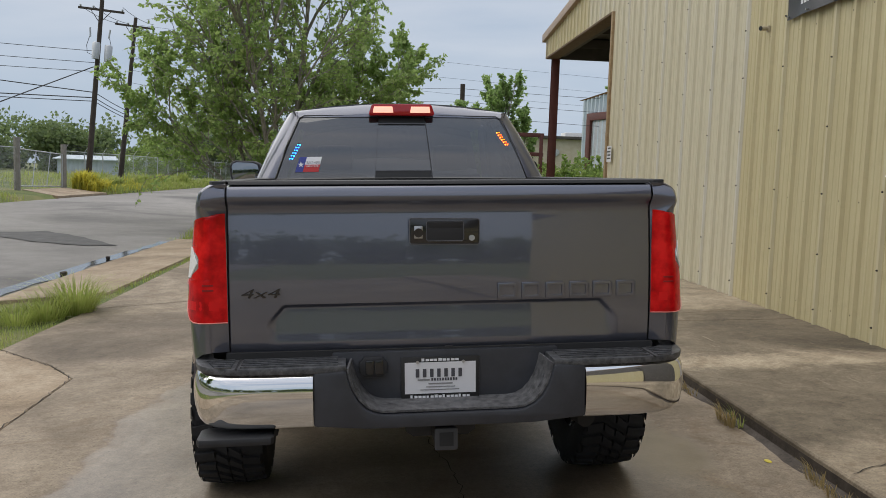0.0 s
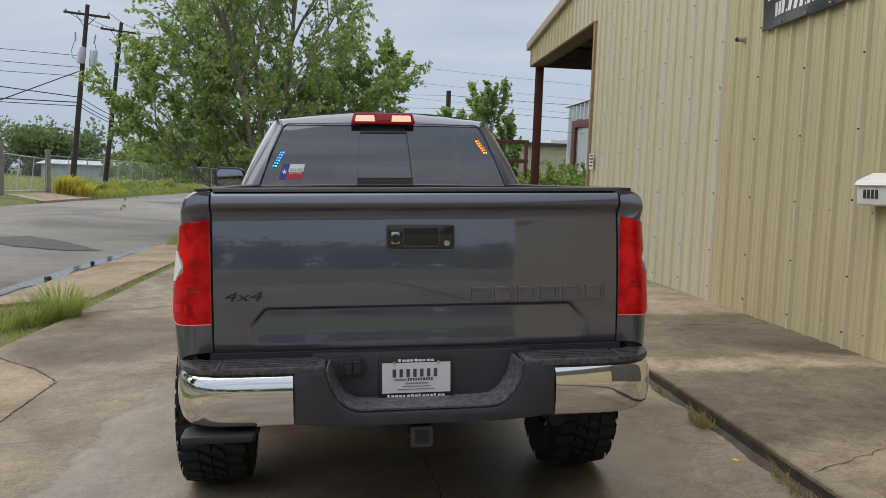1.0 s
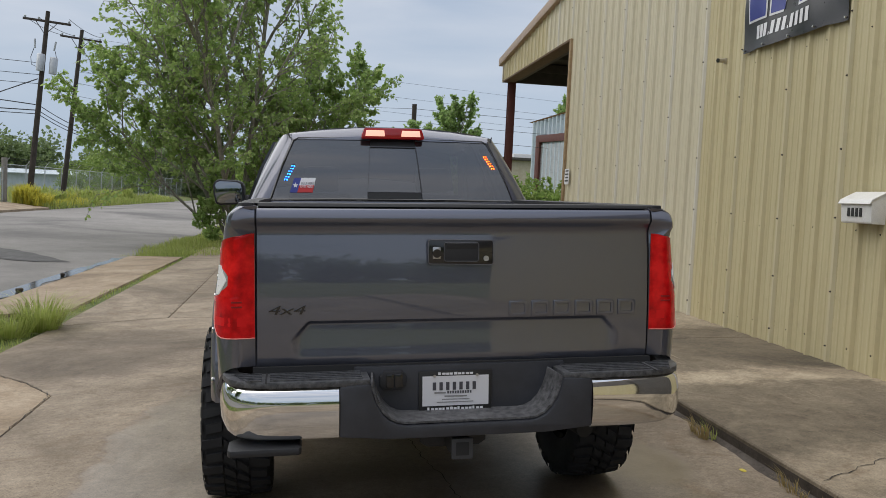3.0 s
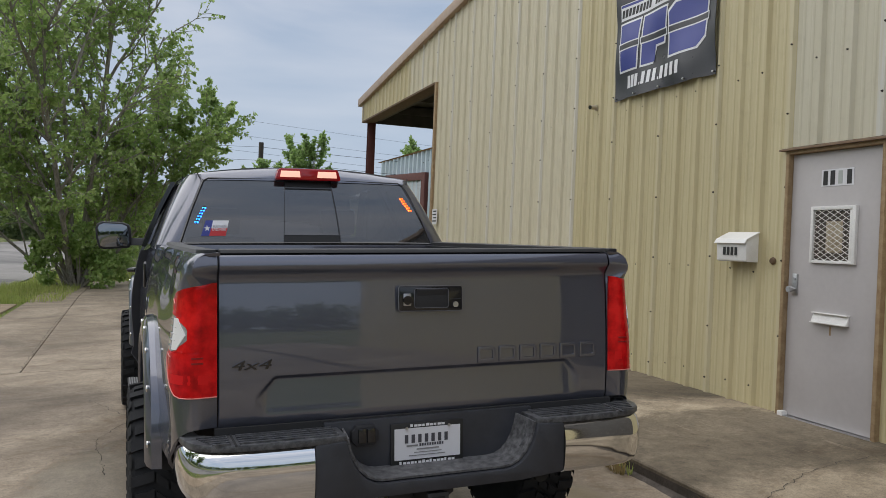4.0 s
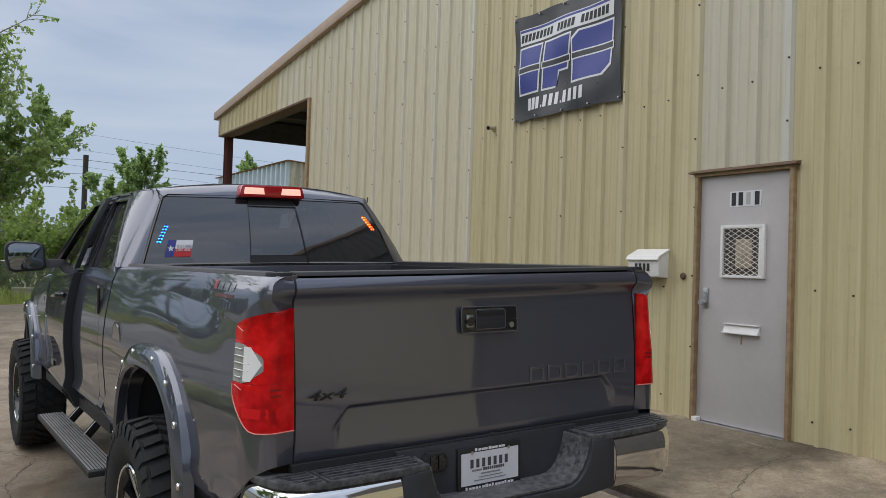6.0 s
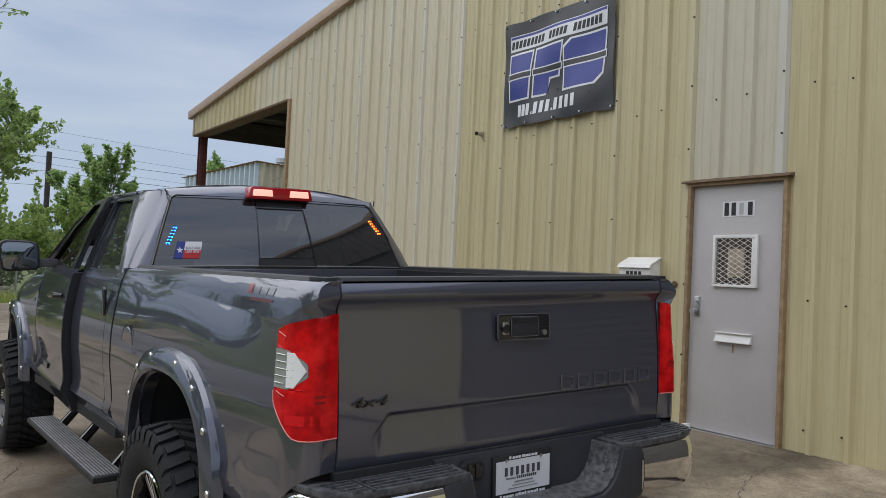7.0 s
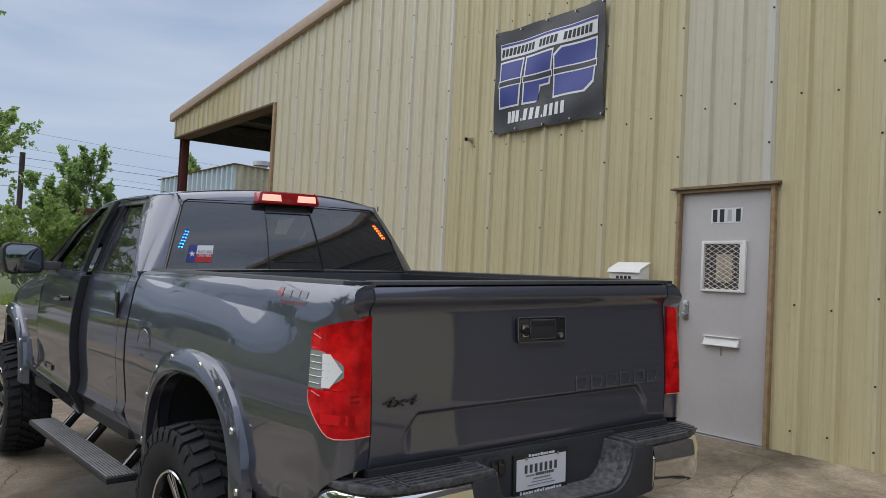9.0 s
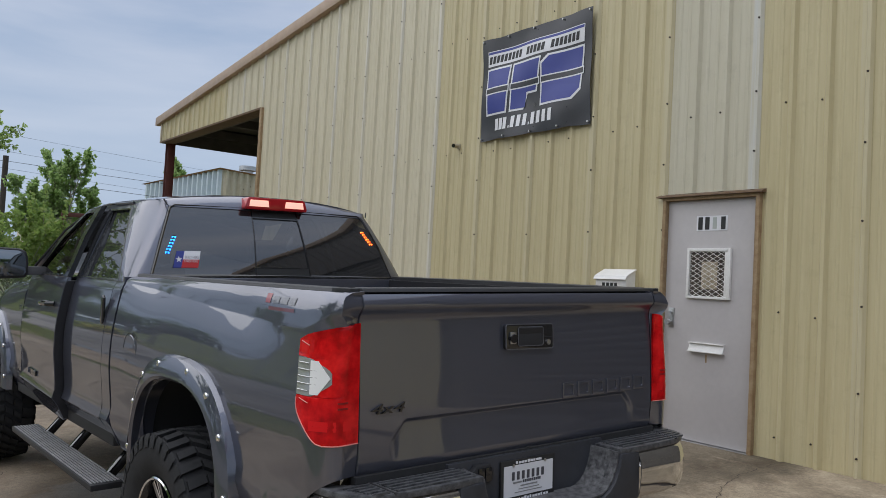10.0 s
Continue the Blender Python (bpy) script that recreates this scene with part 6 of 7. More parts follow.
# running boards
for s in (-1, 1):
    board = part("running_board", prism([(0.862 * s, 2.06), (1.028 * s, 2.06), (1.028 * s, 3.84), (0.862 * s, 3.84)], "z", 0.385, 0.418, 0.008), M_plastic, truck, "lowered ribbed running board")
    for k in range(9):
        x = 0.874 + k * 0.017
        part("tread_rib", box(s * x, 2.09, 0.4175, s * (x + 0.008), 3.81, 0.4225, 0.0), M_alu, board)
    for yy in (2.28, 3.0, 3.55):
        part("step_hinge", prism([(0.66, 0.60), (0.72, 0.60), (0.90, 0.40), (0.90, 0.385), (0.85, 0.385)] if s > 0 else [(-0.66, 0.60), (-0.72, 0.60), (-0.90, 0.40), (-0.90, 0.385), (-0.85, 0.385)], "y", yy - 0.022, yy + 0.022, 0.004), M_gloss, board)


# wheels: chunky mud tyres on dark rims
def wheel_parts(parent, s):
    tw = 0.16
    prof = [(0.225, -tw * 0.72), (0.25, -tw * 0.86), (0.30, -tw * 0.99), (0.36, -tw), (0.393, -tw * 0.95), (0.405, -tw * 0.86), (0.409, -tw * 0.5), (0.410, 0), (0.409, tw * 0.5), (0.405, tw * 0.86), (0.393, tw * 0.95), (0.36, tw), (0.30, tw * 0.99), (0.25, tw * 0.86), (0.225, tw * 0.72)]
    tyre = part("tyre", lathe(prof, "x", 64), M_tyre, parent, "chunky mud-terrain tyre")
    lugs = bmesh.new()
    n = 36
    for k in range(n):
        a0 = 2 * math.pi * k / n
        big = 0.150 if k % 2 else 0.132
        for off, x0, x1, skew, da in ((0.0, 0.062, big + 0.002, 0.6, 0.112), (0.5, -big - 0.002, -0.062, -0.6, 0.112), (0.22, 0.004, 0.054, 2.0, 0.10), (0.72, -0.054, -0.004, 2.0, 0.10)):
            a = a0 + off * 2 * math.pi / n
            out_edge = max(abs(x0), abs(x1)) > 0.1
            ring = []
            for rr in (0.398, 0.4290):
                for x, e in ((x0, -1), (x1, -1), (x1, 1), (x0, 1)):
                    aa = a + e * da / 2 * 0.9 + skew * (x - (x0 + x1) / 2) * 0.9
                    r2 = rr - (0.012 if abs(x) > 0.12 else 0.0)
                    ring.append(lugs.verts.new((x, r2 * math.cos(aa), r2 * math.sin(aa))))
            lo, hi = ring[:4], ring[4:]
            lugs.faces.new(hi)
            for i in range(4):
                lugs.faces.new((lo[i], lo[(i + 1) % 4], hi[(i + 1) % 4], hi[i]))
        # side biters
        for e in (-1, 1):
            a = a0 + (0.0 if e > 0 else 0.5) * 2 * math.pi / n
            vs = []
            for x, r2 in ((0.150, 0.418), (0.1585, 0.40), (0.163, 0.362), (0.158, 0.358)):
                for q in (-0.06, 0.06):
                    vs.append(lugs.verts.new((e * x, r2 * math.cos(a + q), r2 * math.sin(a + q))))
            for i in (0, 2, 4):
                lugs.faces.new((vs[i], vs[i + 1], vs[i + 3], vs[i + 2]))
    bmesh.ops.recalc_face_normals(lugs, faces=lugs.faces)
    part("tread_lug", lugs, M_tyre, tyre)
    o = s  # the outer side
    rimp = [(0.232, o * 0.128), (0.240, o * 0.136), (0.232, o * 0.140), (0.222, o * 0.128), (0.212, o * 0.05), (0.205, -o * 0.10), (0.23, -o * 0.12)]
    rim = part("rim", lathe(rimp, "x", 48), M_rim, parent, "black alloy rim with machined edges")
    part("rim_lip", lathe([(0.2335, o * 0.1365), (0.240, o * 0.1385), (0.2335, o * 0.1425), (0.227, o * 0.1385), (0.2335, o * 0.1365)], "x", 48), M_chrome, rim)
    disc = part("brake_disc", lathe([(0.001, -o * 0.01), (0.17, -o * 0.01), (0.17, -o * 0.03), (0.001, -o * 0.03)], "x", 32), M_under, rim)
    for k in range(6):
        a = 2 * math.pi * k / 6
        for q in (-0.13, 0.13):
            sp = bmesh.new()
            ring = []
            for r2, h, w in ((0.055, 0.085, 0.020), (0.14, 0.105, 0.017), (0.225, 0.122, 0.016)):
                for d, e in ((-w, 0.0), (w, 0.0), (w, -0.03), (-w, -0.03)):
                    aa = a + q
                    ring.append(sp.verts.new((o * (h + e), r2 * math.cos(aa) - d * math.sin(aa), r2 * math.sin(aa) + d * math.cos(aa))))
            for j in (0, 4):
                for i in range(4):
                    sp.faces.new((ring[j + i], ring[j + (i + 1) % 4], ring[j + 4 + (i + 1) % 4], ring[j + 4 + i]))
            bmesh.ops.recalc_face_normals(sp, faces=sp.faces)
            part("spoke", sp, M_rim, rim)
            c = bmesh.new()
            w = 0.0045
            side = -0.0135 if q > 0 else 0.0135
            vv = []
            for r2, h in ((0.07, 0.0905), (0.14, 0.1065), (0.22, 0.1225)):
                for d in (side - w, side + w):
                    vv.append(c.verts.new((o * h, r2 * math.cos(a + q) - d * math.sin(a + q), r2 * math.sin(a + q) + d * math.cos(a + q))))
            c.faces.new((vv[0], vv[1], vv[3], vv[2]))
            c.faces.new((vv[2], vv[3], vv[5], vv[4]))
            part("machined_edge", c, M_chrome, rim)
    part("hub_cap", lathe([(0.001, o * 0.125), (0.03, o * 0.125), (0.05, o * 0.115), (0.062, o * 0.08)], "x", 24), M_gloss, rim)


for s in (-1, 1):
    for axle in (AXLE_R, AXLE_F):
        wh = empty("wheel")
        wh.parent = truck
        wh.matrix_basis = pose(s * 0.905, axle, RAD, 11.0 * axle, 0, 0)
        wheel_parts(wh, s)

# ---- plants ----
class Heap:
    """Gathers many small faces into one mesh."""

    def __init__(self):
        self.v, self.f = [], []

    def tube(self, pts, r0, r1, sides):
        base = len(self.v)
        n = len(pts)
        for i, p in enumerate(pts):
            d = (pts[min(i + 1, n - 1)] - pts[max(i - 1, 0)]).normalized()
            u = d.orthogonal().normalized()
            w = d.cross(u)
            r = r0 + (r1 - r0) * i / (n - 1)
            for k in range(sides):
                a = 2 * math.pi * k / sides
                self.v.append(p + r * (u * math.cos(a) + w * math.sin(a)))
        for i in range(n - 1):
            for k in range(sides):
                a, b = base + i * sides + k, base + i * sides + (k + 1) % sides
                self.f.append((a, b, b + sides, a + sides))

    def leaf(self, p, d, size, rng, slim=0.42, fold=0.25):
        """A folded leaf from p along d."""
        side = d.cross(Vector((rng.uniform(-1, 1), rng.uniform(-1, 1), rng.uniform(-1, 1)))).normalized() * size * slim
        up = side.cross(d).normalized() * size * fold * 0.5
        mid = p + d * size * 0.45
        b = len(self.v)
        self.v += [p, mid + side + up, p + d * size, mid - side + up]
        self.f += [(b, b + 1, b + 2), (b, b + 2, b + 3)]

    def blade(self, p, h, lean, w):
        b = len(self.v)
        side = Vector((-lean.y, lean.x, 0)).normalized() * w
        m = p + Vector((lean.x * 0.35, lean.y * 0.35, h * 0.6))
        t = p + Vector((lean.x, lean.y, h * (1.0 - 0.25 * min(1, lean.length / h))))
        self.v += [p - side, p + side, m + side * 0.7, m - side * 0.7, t]
        self.f += [(b, b + 1, b + 2, b + 3), (b + 3, b + 2, b + 4)]

    def mesh(self, name, material):
        me = bpy.data.meshes.new(name)
        me.from_pydata([tuple(q) for q in self.v], [], self.f)
        me.materials.append(material)
        me.update()
        return me


def rand_dir(rng):
    while True:
        v = Vector((rng.uniform(-1, 1), rng.uniform(-1, 1), rng.uniform(-1, 1)))
        if 0.05 < v.length < 1:
            return v.normalized()


def bent(p, d, length, rng, steps, wander, lift):
    pts = [p.copy()]
    for _ in range(steps):
        d = (d + rand_dir(rng) * wander + Vector((0, 0, lift))).normalized()
        p = p + d * length / steps
        pts.append(p)
    return pts, d


def branching(wood, leaves, p, d, length, r, level, rng, size, spec):
    kids, ratio, spread, lift = spec[level]
    steps = 5 if level < 2 else 3
    pts, end = bent(p, d, length, rng, steps, 0.13 if level < 2 else 0.22, lift)
    wood.tube(pts, r, r * (0.45 if level < 3 else 0.3), (7, 5, 4, 3)[level])
    if level >= 2:
        for i in range(int(kids if level == 3 else kids * 0.8)):
            t = rng.uniform(0.15, 1.0) * steps
            k = min(int(t), steps - 1)
            q = pts[k].lerp(pts[k + 1], t - k)
            ld = (end * 0.35 + rand_dir(rng) * 0.8 + Vector((0, 0, -0.35))).normalized()
            leaves.leaf(q, ld, size * rng.uniform(0.6, 1.25), rng, 0.36)
    if level == 3:
        return
    for i in range(kids):
        t = (0.22 + 0.78 * (i + rng.random()) / kids) * steps if level else (0.16 + 0.84 * (i + rng.random()) / kids) * steps
        k = min(int(t), steps - 1)
        q = pts[k].lerp(pts[k + 1], t - k)
        axis = (pts[k + 1] - pts[k]).normalized()
        out = (axis.cross(rand_dir(rng))).normalized()
        nd2 = (axis + out * spread * rng.uniform(0.6, 1.3)).normalized()
        branching(wood, leaves, q, nd2, length * ratio * rng.uniform(0.65, 1.2) * (1.15 - 0.35 * t / steps), r * 0.5, level + 1, rng, size, spec)


def tree(name, at, stems, seed, size, spec, label, category, leaf_mat):
    rng = random.Random(seed)
    top = tagged(empty(name, Matrix.Translation(at)), label, category)
    wood, leaves = Heap(), Heap()
    for d, length, r in stems:
        off = Vector((d[0], d[1], 0)) * 0.22
        branching(wood, leaves, Vector((0, 0, -0.15)) + off, Vector(d).normalized(), length, r, 0, rng, size, spec)
    for nm, heap, m in (("trunk", wood, M_bark), ("crown", leaves, leaf_mat)):
        ob = new(nm, heap.mesh(nm, m))
        ob.parent = top
    return top


TREE = {0: (9, 0.48, 0.75, 0.05), 1: (7, 0.55, 0.85, 0.10), 2: (9, 0.36, 0.9, 0.02), 3: (9, 0, 0, -0.06)}
tree("street_tree", (-2.95, 25.2, -0.12), [((0.05, 0.0, 1), 8.8, 0.09), ((-0.36, 0.2, 1), 7.6, 0.08), ((0.20, -0.1, 1), 8.2, 0.10), ((-0.12, -0.4, 1), 7.0, 0.09), ((0.92, 0.02, 0.98), 5.6, 0.05), ((0.60, 0.15, 1.0), 5.2, 0.06), ((-0.95, -0.1, 0.9), 5.0, 0.05), ((0.2, 0.6, 1), 4.6, 0.08), ((-0.62, 0.1, 1.1), 5.6, 0.06)], 23, 0.14, TREE, "leafy green tree with several pale trunks", "tree", M_leaf)
# tall trees across the street, mirrored in the truck's flank and side windows
BROAD = {0: (8, 0.50, 0.8, 0.04), 1: (6, 0.55, 0.9, 0.06), 2: (7, 0.36, 0.9, 0.0), 3: (7, 0, 0, -0.05)}
for x, y, h, seed in ((-20.5, 17.0, 9.5, 41), (-19.0, 8.5, 11.0, 42), (-20.5, -1.0, 9.0, 43)):
    tree("shade_tree", (x, y, ground_z(x, y)), [((0.05, 0.0, 1), h, 0.2), ((-0.4, 0.25, 1), h * 0.85, 0.15), ((0.45, -0.2, 1), h * 0.9, 0.16), ((0.1, 0.55, 1), h * 0.8, 0.14)], seed, 0.42, BROAD, "broad green shade tree across the street", "tree", M_sapling)


def bush(name, at, rx, ry, h, seed, size, count, label, material, shoots=14):
    """A rounded uneven shrub: stems, and leaves in lumps round them."""
    rng = random.Random(seed)
    top = tagged(empty(name, Matrix.Translation(at)), label, "bush")
    wood, leaves = Heap(), Heap()
    lumps = []
    for k in range(26):
        a, q = rng.uniform(0, 6.283), math.sqrt(rng.random())
        z = rng.uniform(0.12, 0.82)
        w = math.sqrt(max(0.05, 1 - (z - 0.35) ** 2 * 1.6))
        lumps.append((Vector((rx * q * w * math.cos(a), ry * q * w * math.sin(a), h * z)), rng.uniform(0.16, 0.34) * min(rx, h)))
        wood.tube([Vector((0, 0, -0.1)), lumps[-1][0] * 0.5 + Vector((0, 0, 0.1)), lumps[-1][0]], 0.03, 0.008, 4)
    for k in range(count):
        c, r = lumps[k % len(lumps)]
        d = rand_dir(rng)
        p = c + d * r * rng.uniform(0.55, 1.08) * (0.8 + 0.4 * noise.noise(d * 2.5 + c))
        if p.z > 0.02:
            leaves.leaf(p, (d * 0.6 + rand_dir(rng)).normalized(), size * rng.uniform(0.7, 1.3), rng)
    for k in range(shoots):
        c, r = lumps[rng.randrange(len(lumps))]
        d = Vector((rng.uniform(-0.6, 0.6), rng.uniform(-0.6, 0.6), 1)).normalized()
        pts, _ = bent(c, d, r * 1.2 + h * 0.22, rng, 4, 0.15, 0.05)
        wood.tube(pts, 0.012, 0.004, 3)
        for j in range(34):
            t = rng.uniform(0.35, 1) * 4
            i = min(int(t), 3)
            leaves.leaf(pts[i].lerp(pts[i + 1], t - i), (d * 0.5 + rand_dir(rng)).normalized(), size * rng.uniform(0.8, 1.3), rng)
    for nm, heap, m in (("stem", wood, M_bark), ("foliage", leaves, material)):
        ob = new(nm, heap.mesh(nm, m))
        ob.parent = top
    return top


for x, y, rx, h, seed in ((-1.8, 32.0, 2.0, 3.0, 2), (1.0, 32.5, 2.1, 3.3, 3), (3.2, 33.5, 1.9, 3.7, 4), (7.6, 33.5, 2.0, 2.35, 6), (10.2, 33.0, 2.0, 2.2, 7), (-0.4, 36.5, 2.4, 4.2, 8), (-19.6, 75.0, 2.6, 4.5, 12), (-23.0, 83.0, 2.8, 4.0, 13)):
    bush("bush", (x, y, 0.0 if x > -10 else ground_z(x, y)), rx, rx * 0.8, h, seed, 0.16, 4200, "dense overgrown green bush by the fence", M_bush)
bush("bush", (-2.8, 24.9, -0.15), 1.25, 1.1, 2.1, 31, 0.13, 3600, "leafy suckers round the foot of the street tree", M_leaf, 10)
SPIKE = {0: (9, 0.36, 0.55, 0.1), 1: (6, 0.5, 0.6, 0.14), 2: (7, 0.5, 0.6, 0.15), 3: (10, 0, 0, 0.15)}
tree("sapling", (5.2, 38.0, 0.1), [((0.14, 0, 1), 5.0, 0.06), ((0.32, 0, 1), 4.9, 0.05), ((-0.22, 0.1, 1), 4.3, 0.05), ((0.5, 0.1, 0.9), 4.2, 0.05), ((-0.3, 0, 0.9), 2.9, 0.04)], 5, 0.17, SPIKE, "slender green tree with upright shoots", "tree", M_sapling)
tree("sapling", (16.9, 60.5, 0.2), [((0.05, 0, 1), 7.2, 0.09), ((0.25, 0, 1), 6.6, 0.07), ((-0.2, 0.1, 1), 6.0, 0.06)], 9, 0.26, SPIKE, "slender green tree behind the pale shed", "tree", M_sapling)


def woods():
    """Far belt of trees closing the horizon."""
    rng = random.Random(21)
    heap = Heap()
    for k in range(270):
        if k < 60:
            x, y = -58 + k * 0.85 + rng.uniform(-2, 2), 112 + rng.uniform(-10, 16)
            h = rng.choice((3.6, 4.6, 5.4, 6.4, 8.4)) * rng.uniform(0.85, 1.1)
        elif k < 120:
            x, y = -18 + (k - 60) * 2.2 + rng.uniform(-2, 2), 150 + rng.uniform(-10, 20)
            h = rng.uniform(5, 9)
        else:
            a = radians(150 + (k - 120) * 1.4 + rng.uniform(-2, 2))
            x, y = 85 * math.cos(a) + rng.uniform(-6, 6), 85 * math.sin(a)
            h = rng.uniform(6, 10)
        w = h * rng.uniform(0.32, 0.5)
        for j in range(13):
            c = Vector((x + rng.uniform(-w, w) * 0.8, y + rng.uniform(-w, w) * 0.6, h * rng.uniform(0.10, 0.86)))
            r = w * rng.uniform(0.3, 0.55)
            for i in range(70 if k < 60 else 30):
                d = rand_dir(rng)
                heap.leaf(c + d * r * rng.uniform(0.5, 1.15), (d + rand_dir(rng)).normalized(), rng.uniform(0.28, 0.6) if k < 60 else rng.uniform(0.5, 1.0), rng, 0.5)
    return tagged(new("far_woods", heap.mesh("far_woods", M_farleaf)), "distant belt of dark green trees beyond the street", "woods", "", "stuff")


woods()


def grass(name, spots, seed, material, label, kind="stuff"):
    """spots: (count, x0, x1, y0, y1, height, zfunction)."""
    rng = random.Random(seed)
    heap = Heap()
    for count, x0, x1, y0, y1, h, z in spots:
        for _ in range(count):
            x, y = rng.uniform(x0, x1), rng.uniform(y0, y1)
            k = 0.45 + 0.9 * max(0.0, 0.5 + noise.noise(Vector((x * 0.7, y * 0.7, 3.0))))
            a = rng.uniform(0, 6.283)
            hh = h * k * rng.uniform(0.5, 1.2)
            heap.blade(Vector((x, y, z(x, y) - 0.01)), hh, Vector((math.cos(a), math.sin(a), 0)) * hh * rng.uniform(0.1, 0.7), max(0.003, hh * 0.018) * (1 + max(0, y - 8) * 0.05))
    return tagged(new(name, heap.mesh(name, material)), label, "grass", "", kind)


gz = ground_z
grass("verge_grass", [
    (5200, -4.65, -3.30, 2.0, 9.9, 0.085, lambda x, y: drive_z(x) - 0.02),
    (900, -3.56, -3.36, 9.6, 19.5, 0.07, lambda x, y: drive_z(x) - 0.03),
    (5200, -5.0, -2.7, 19.6, 27.5, 0.22, gz),
    (1400, -4.9, -3.3, 19.8, 25.0, 0.12, gz),
], 3, M_grass, "patchy green and straw-coloured roadside grass")
grass("lawn_grass", [
    (6500, -4.4, 12.0, 27.3, 31.5, 0.45, gz),
    (1900, -17.2, -15.3, 22.0, 37.0, 0.32, gz),
    (5500, -17.2, -15.3, 47.2, 85.0, 0.42, gz),
    (900, -17.2, -16.2, 49.0, 53.5, 1.1, gz),
    (1500, -17.3, -16.4, 56.0, 74.0, 0.9, gz),
    (2500, -30.0, -17.3, 30.0, 80.0, 0.5, gz),
], 4, M_grass, "long rough grass and weeds along street and fence")
grass("yellow_weeds", [(1500, -17.0, -15.7, 46.6, 49.2, 0.85, gz), (500, -16.9, -15.5, 49.0, 56.0, 0.5, gz)], 9, M_yellowweed, "yellow flowering weeds round the foot of the pole")
for at, n, h, sd in (((-3.36, 9.35), 520, 0.47, 1), ((-3.75, 8.75), 240, 0.26, 2), ((-3.55, 9.0), 260, 0.34, 5)):
    rng = random.Random(sd)
    heap = Heap()
    for _ in range(n):
        a, q = rng.uniform(0, 6.283), 0.20 * math.sqrt(rng.random())
        hh = h * rng.uniform(0.5, 1.15)
        heap.blade(Vector((at[0] + q * math.cos(a), at[1] + q * math.sin(a), drive_z(at[0]) - 0.02)), hh, Vector((math.cos(a), math.sin(a), 0)) * hh * rng.uniform(0.35, 1.45), 0.0042)
    tagged(new("grass_tuft", heap.mesh("grass_tuft", M_grass)), "tall bright green grass tuft beside the driveway", "grass tuft", "driveway tufts")
for at, n, h, m in (((2.17, 5.40), 34, 0.09, M_dry), ((2.13, 4.72), 70, 0.14, M_dry), ((2.18, 4.66), 26, 0.13, M_grass), ((2.16, 3.72), 44, 0.12, M_dry), ((2.14, 3.50), 40, 0.11, M_dry), ((2.12, 3.22), 34, 0.12, M_dry)):
    rng = random.Random(int(at[1] * 100))
    heap = Heap()
    for _ in range(n):
        a, q = rng.uniform(1.6, 4.7), 0.07 * math.sqrt(rng.random())
        hh = h * rng.uniform(0.4, 1.15)
        heap.blade(Vector((at[0] + q * math.cos(a) * 0.6, at[1] + q * math.sin(a) * 1.6, drive_z(at[0]) - 0.005)), hh, Vector((math.cos(a), math.sin(a), 0)) * hh * rng.uniform(0.3, 1.0), 0.0026)
    tagged(new("weed", heap.mesh("weed", m)), "small straggly weed growing at the kerb joint", "weed", "kerb weeds")
leaf_ob = tagged(mesh_ob("fallen_leaf", lathe([(0.001, 0.012), (0.018, 0.012), (0.026, 0.006), (0.02, 0.0), (0.001, 0.0)], "z", 14), mat("yellow_scrap", (0.62, 0.50, 0.06), 0.5)), "small yellow scrap lying by the kerb", "litter")
leaf_ob.matrix_basis = pose(2.06, 4.06, drive_z(2.06)) @ Matrix.Diagonal((0.7, 1.0, 0.6, 1))
for x, y in ((-4.62, 12.9), (-4.7, 15.2)):
    st = box(-0.035, -0.05, 0, 0.035, 0.05, 0.06, 0.02)
    so = tagged(mesh_ob("stone", st, M_kerbface), "small dark lump in the gutter", "stone", "gutter stones")
    so.matrix_basis = pose(x - 0.2, y, -0.20, 4, 6, 25 * y)


# cracks across the concrete
def crack(name, pts, width, seed, z, parent):
    rng = random.Random(seed)
    fine = []
    for (x0, y0), (x1, y1) in zip(pts, pts[1:]):
        n = max(2, int(math.hypot(x1 - x0, y1 - y0) / 0.05))
        for i in range(n):
            t = i / n
            fine.append((x0 + (x1 - x0) * t + rng.uniform(-0.018, 0.018), y0 + (y1 - y0) * t + rng.uniform(-0.018, 0.018)))
    rows = []
    for i, (x, y) in enumerate(fine):
        a, b = fine[max(0, i - 1)], fine[min(len(fine) - 1, i + 1)]
        dx, dy = b[0] - a[0], b[1] - a[1]
        ln = math.hypot(dx, dy) or 1
        w = width * rng.uniform(0.35, 1.0)
        rows.append([(x - dy / ln * w, y + dx / ln * w, z(x) + 0.004), (x + dy / ln * w, y - dx / ln * w, z(x) + 0.004)])
    ob = mesh_ob(name, grid(rows), M_crack)
    ob.parent = parent
    return ob


crack("crack", [(-3.3, 7.345), (-2.96, 7.015), (-2.63, 6.71), (-2.28, 6.23), (-2.25, 5.0), (-2.25, 1.7)], 0.005, 1, drive_z, drive)
crack("crack", [(-1.3, 8.2), (-0.9, 7.3), (-1.15, 6.6), (-1.0, 5.6)], 0.003, 2, drive_z, drive)
crack("crack", [(0.5, 2.2), (0.35, 3.0), (0.42, 3.9), (0.2, 5.2)], 0.003, 3, drive_z, drive)
crack("crack", [(2.25, 3.62), (2.62, 3.80), (3.0, 4.02), (3.45, 4.16), (4.08, 4.22)], 0.0032, 4, walk_z, walkway)
crack("crack", [(-2.27, 6.24), (-1.75, 6.27), (-1.0, 6.24), (-0.6, 6.28)], 0.0016, 8, drive_z, drive)
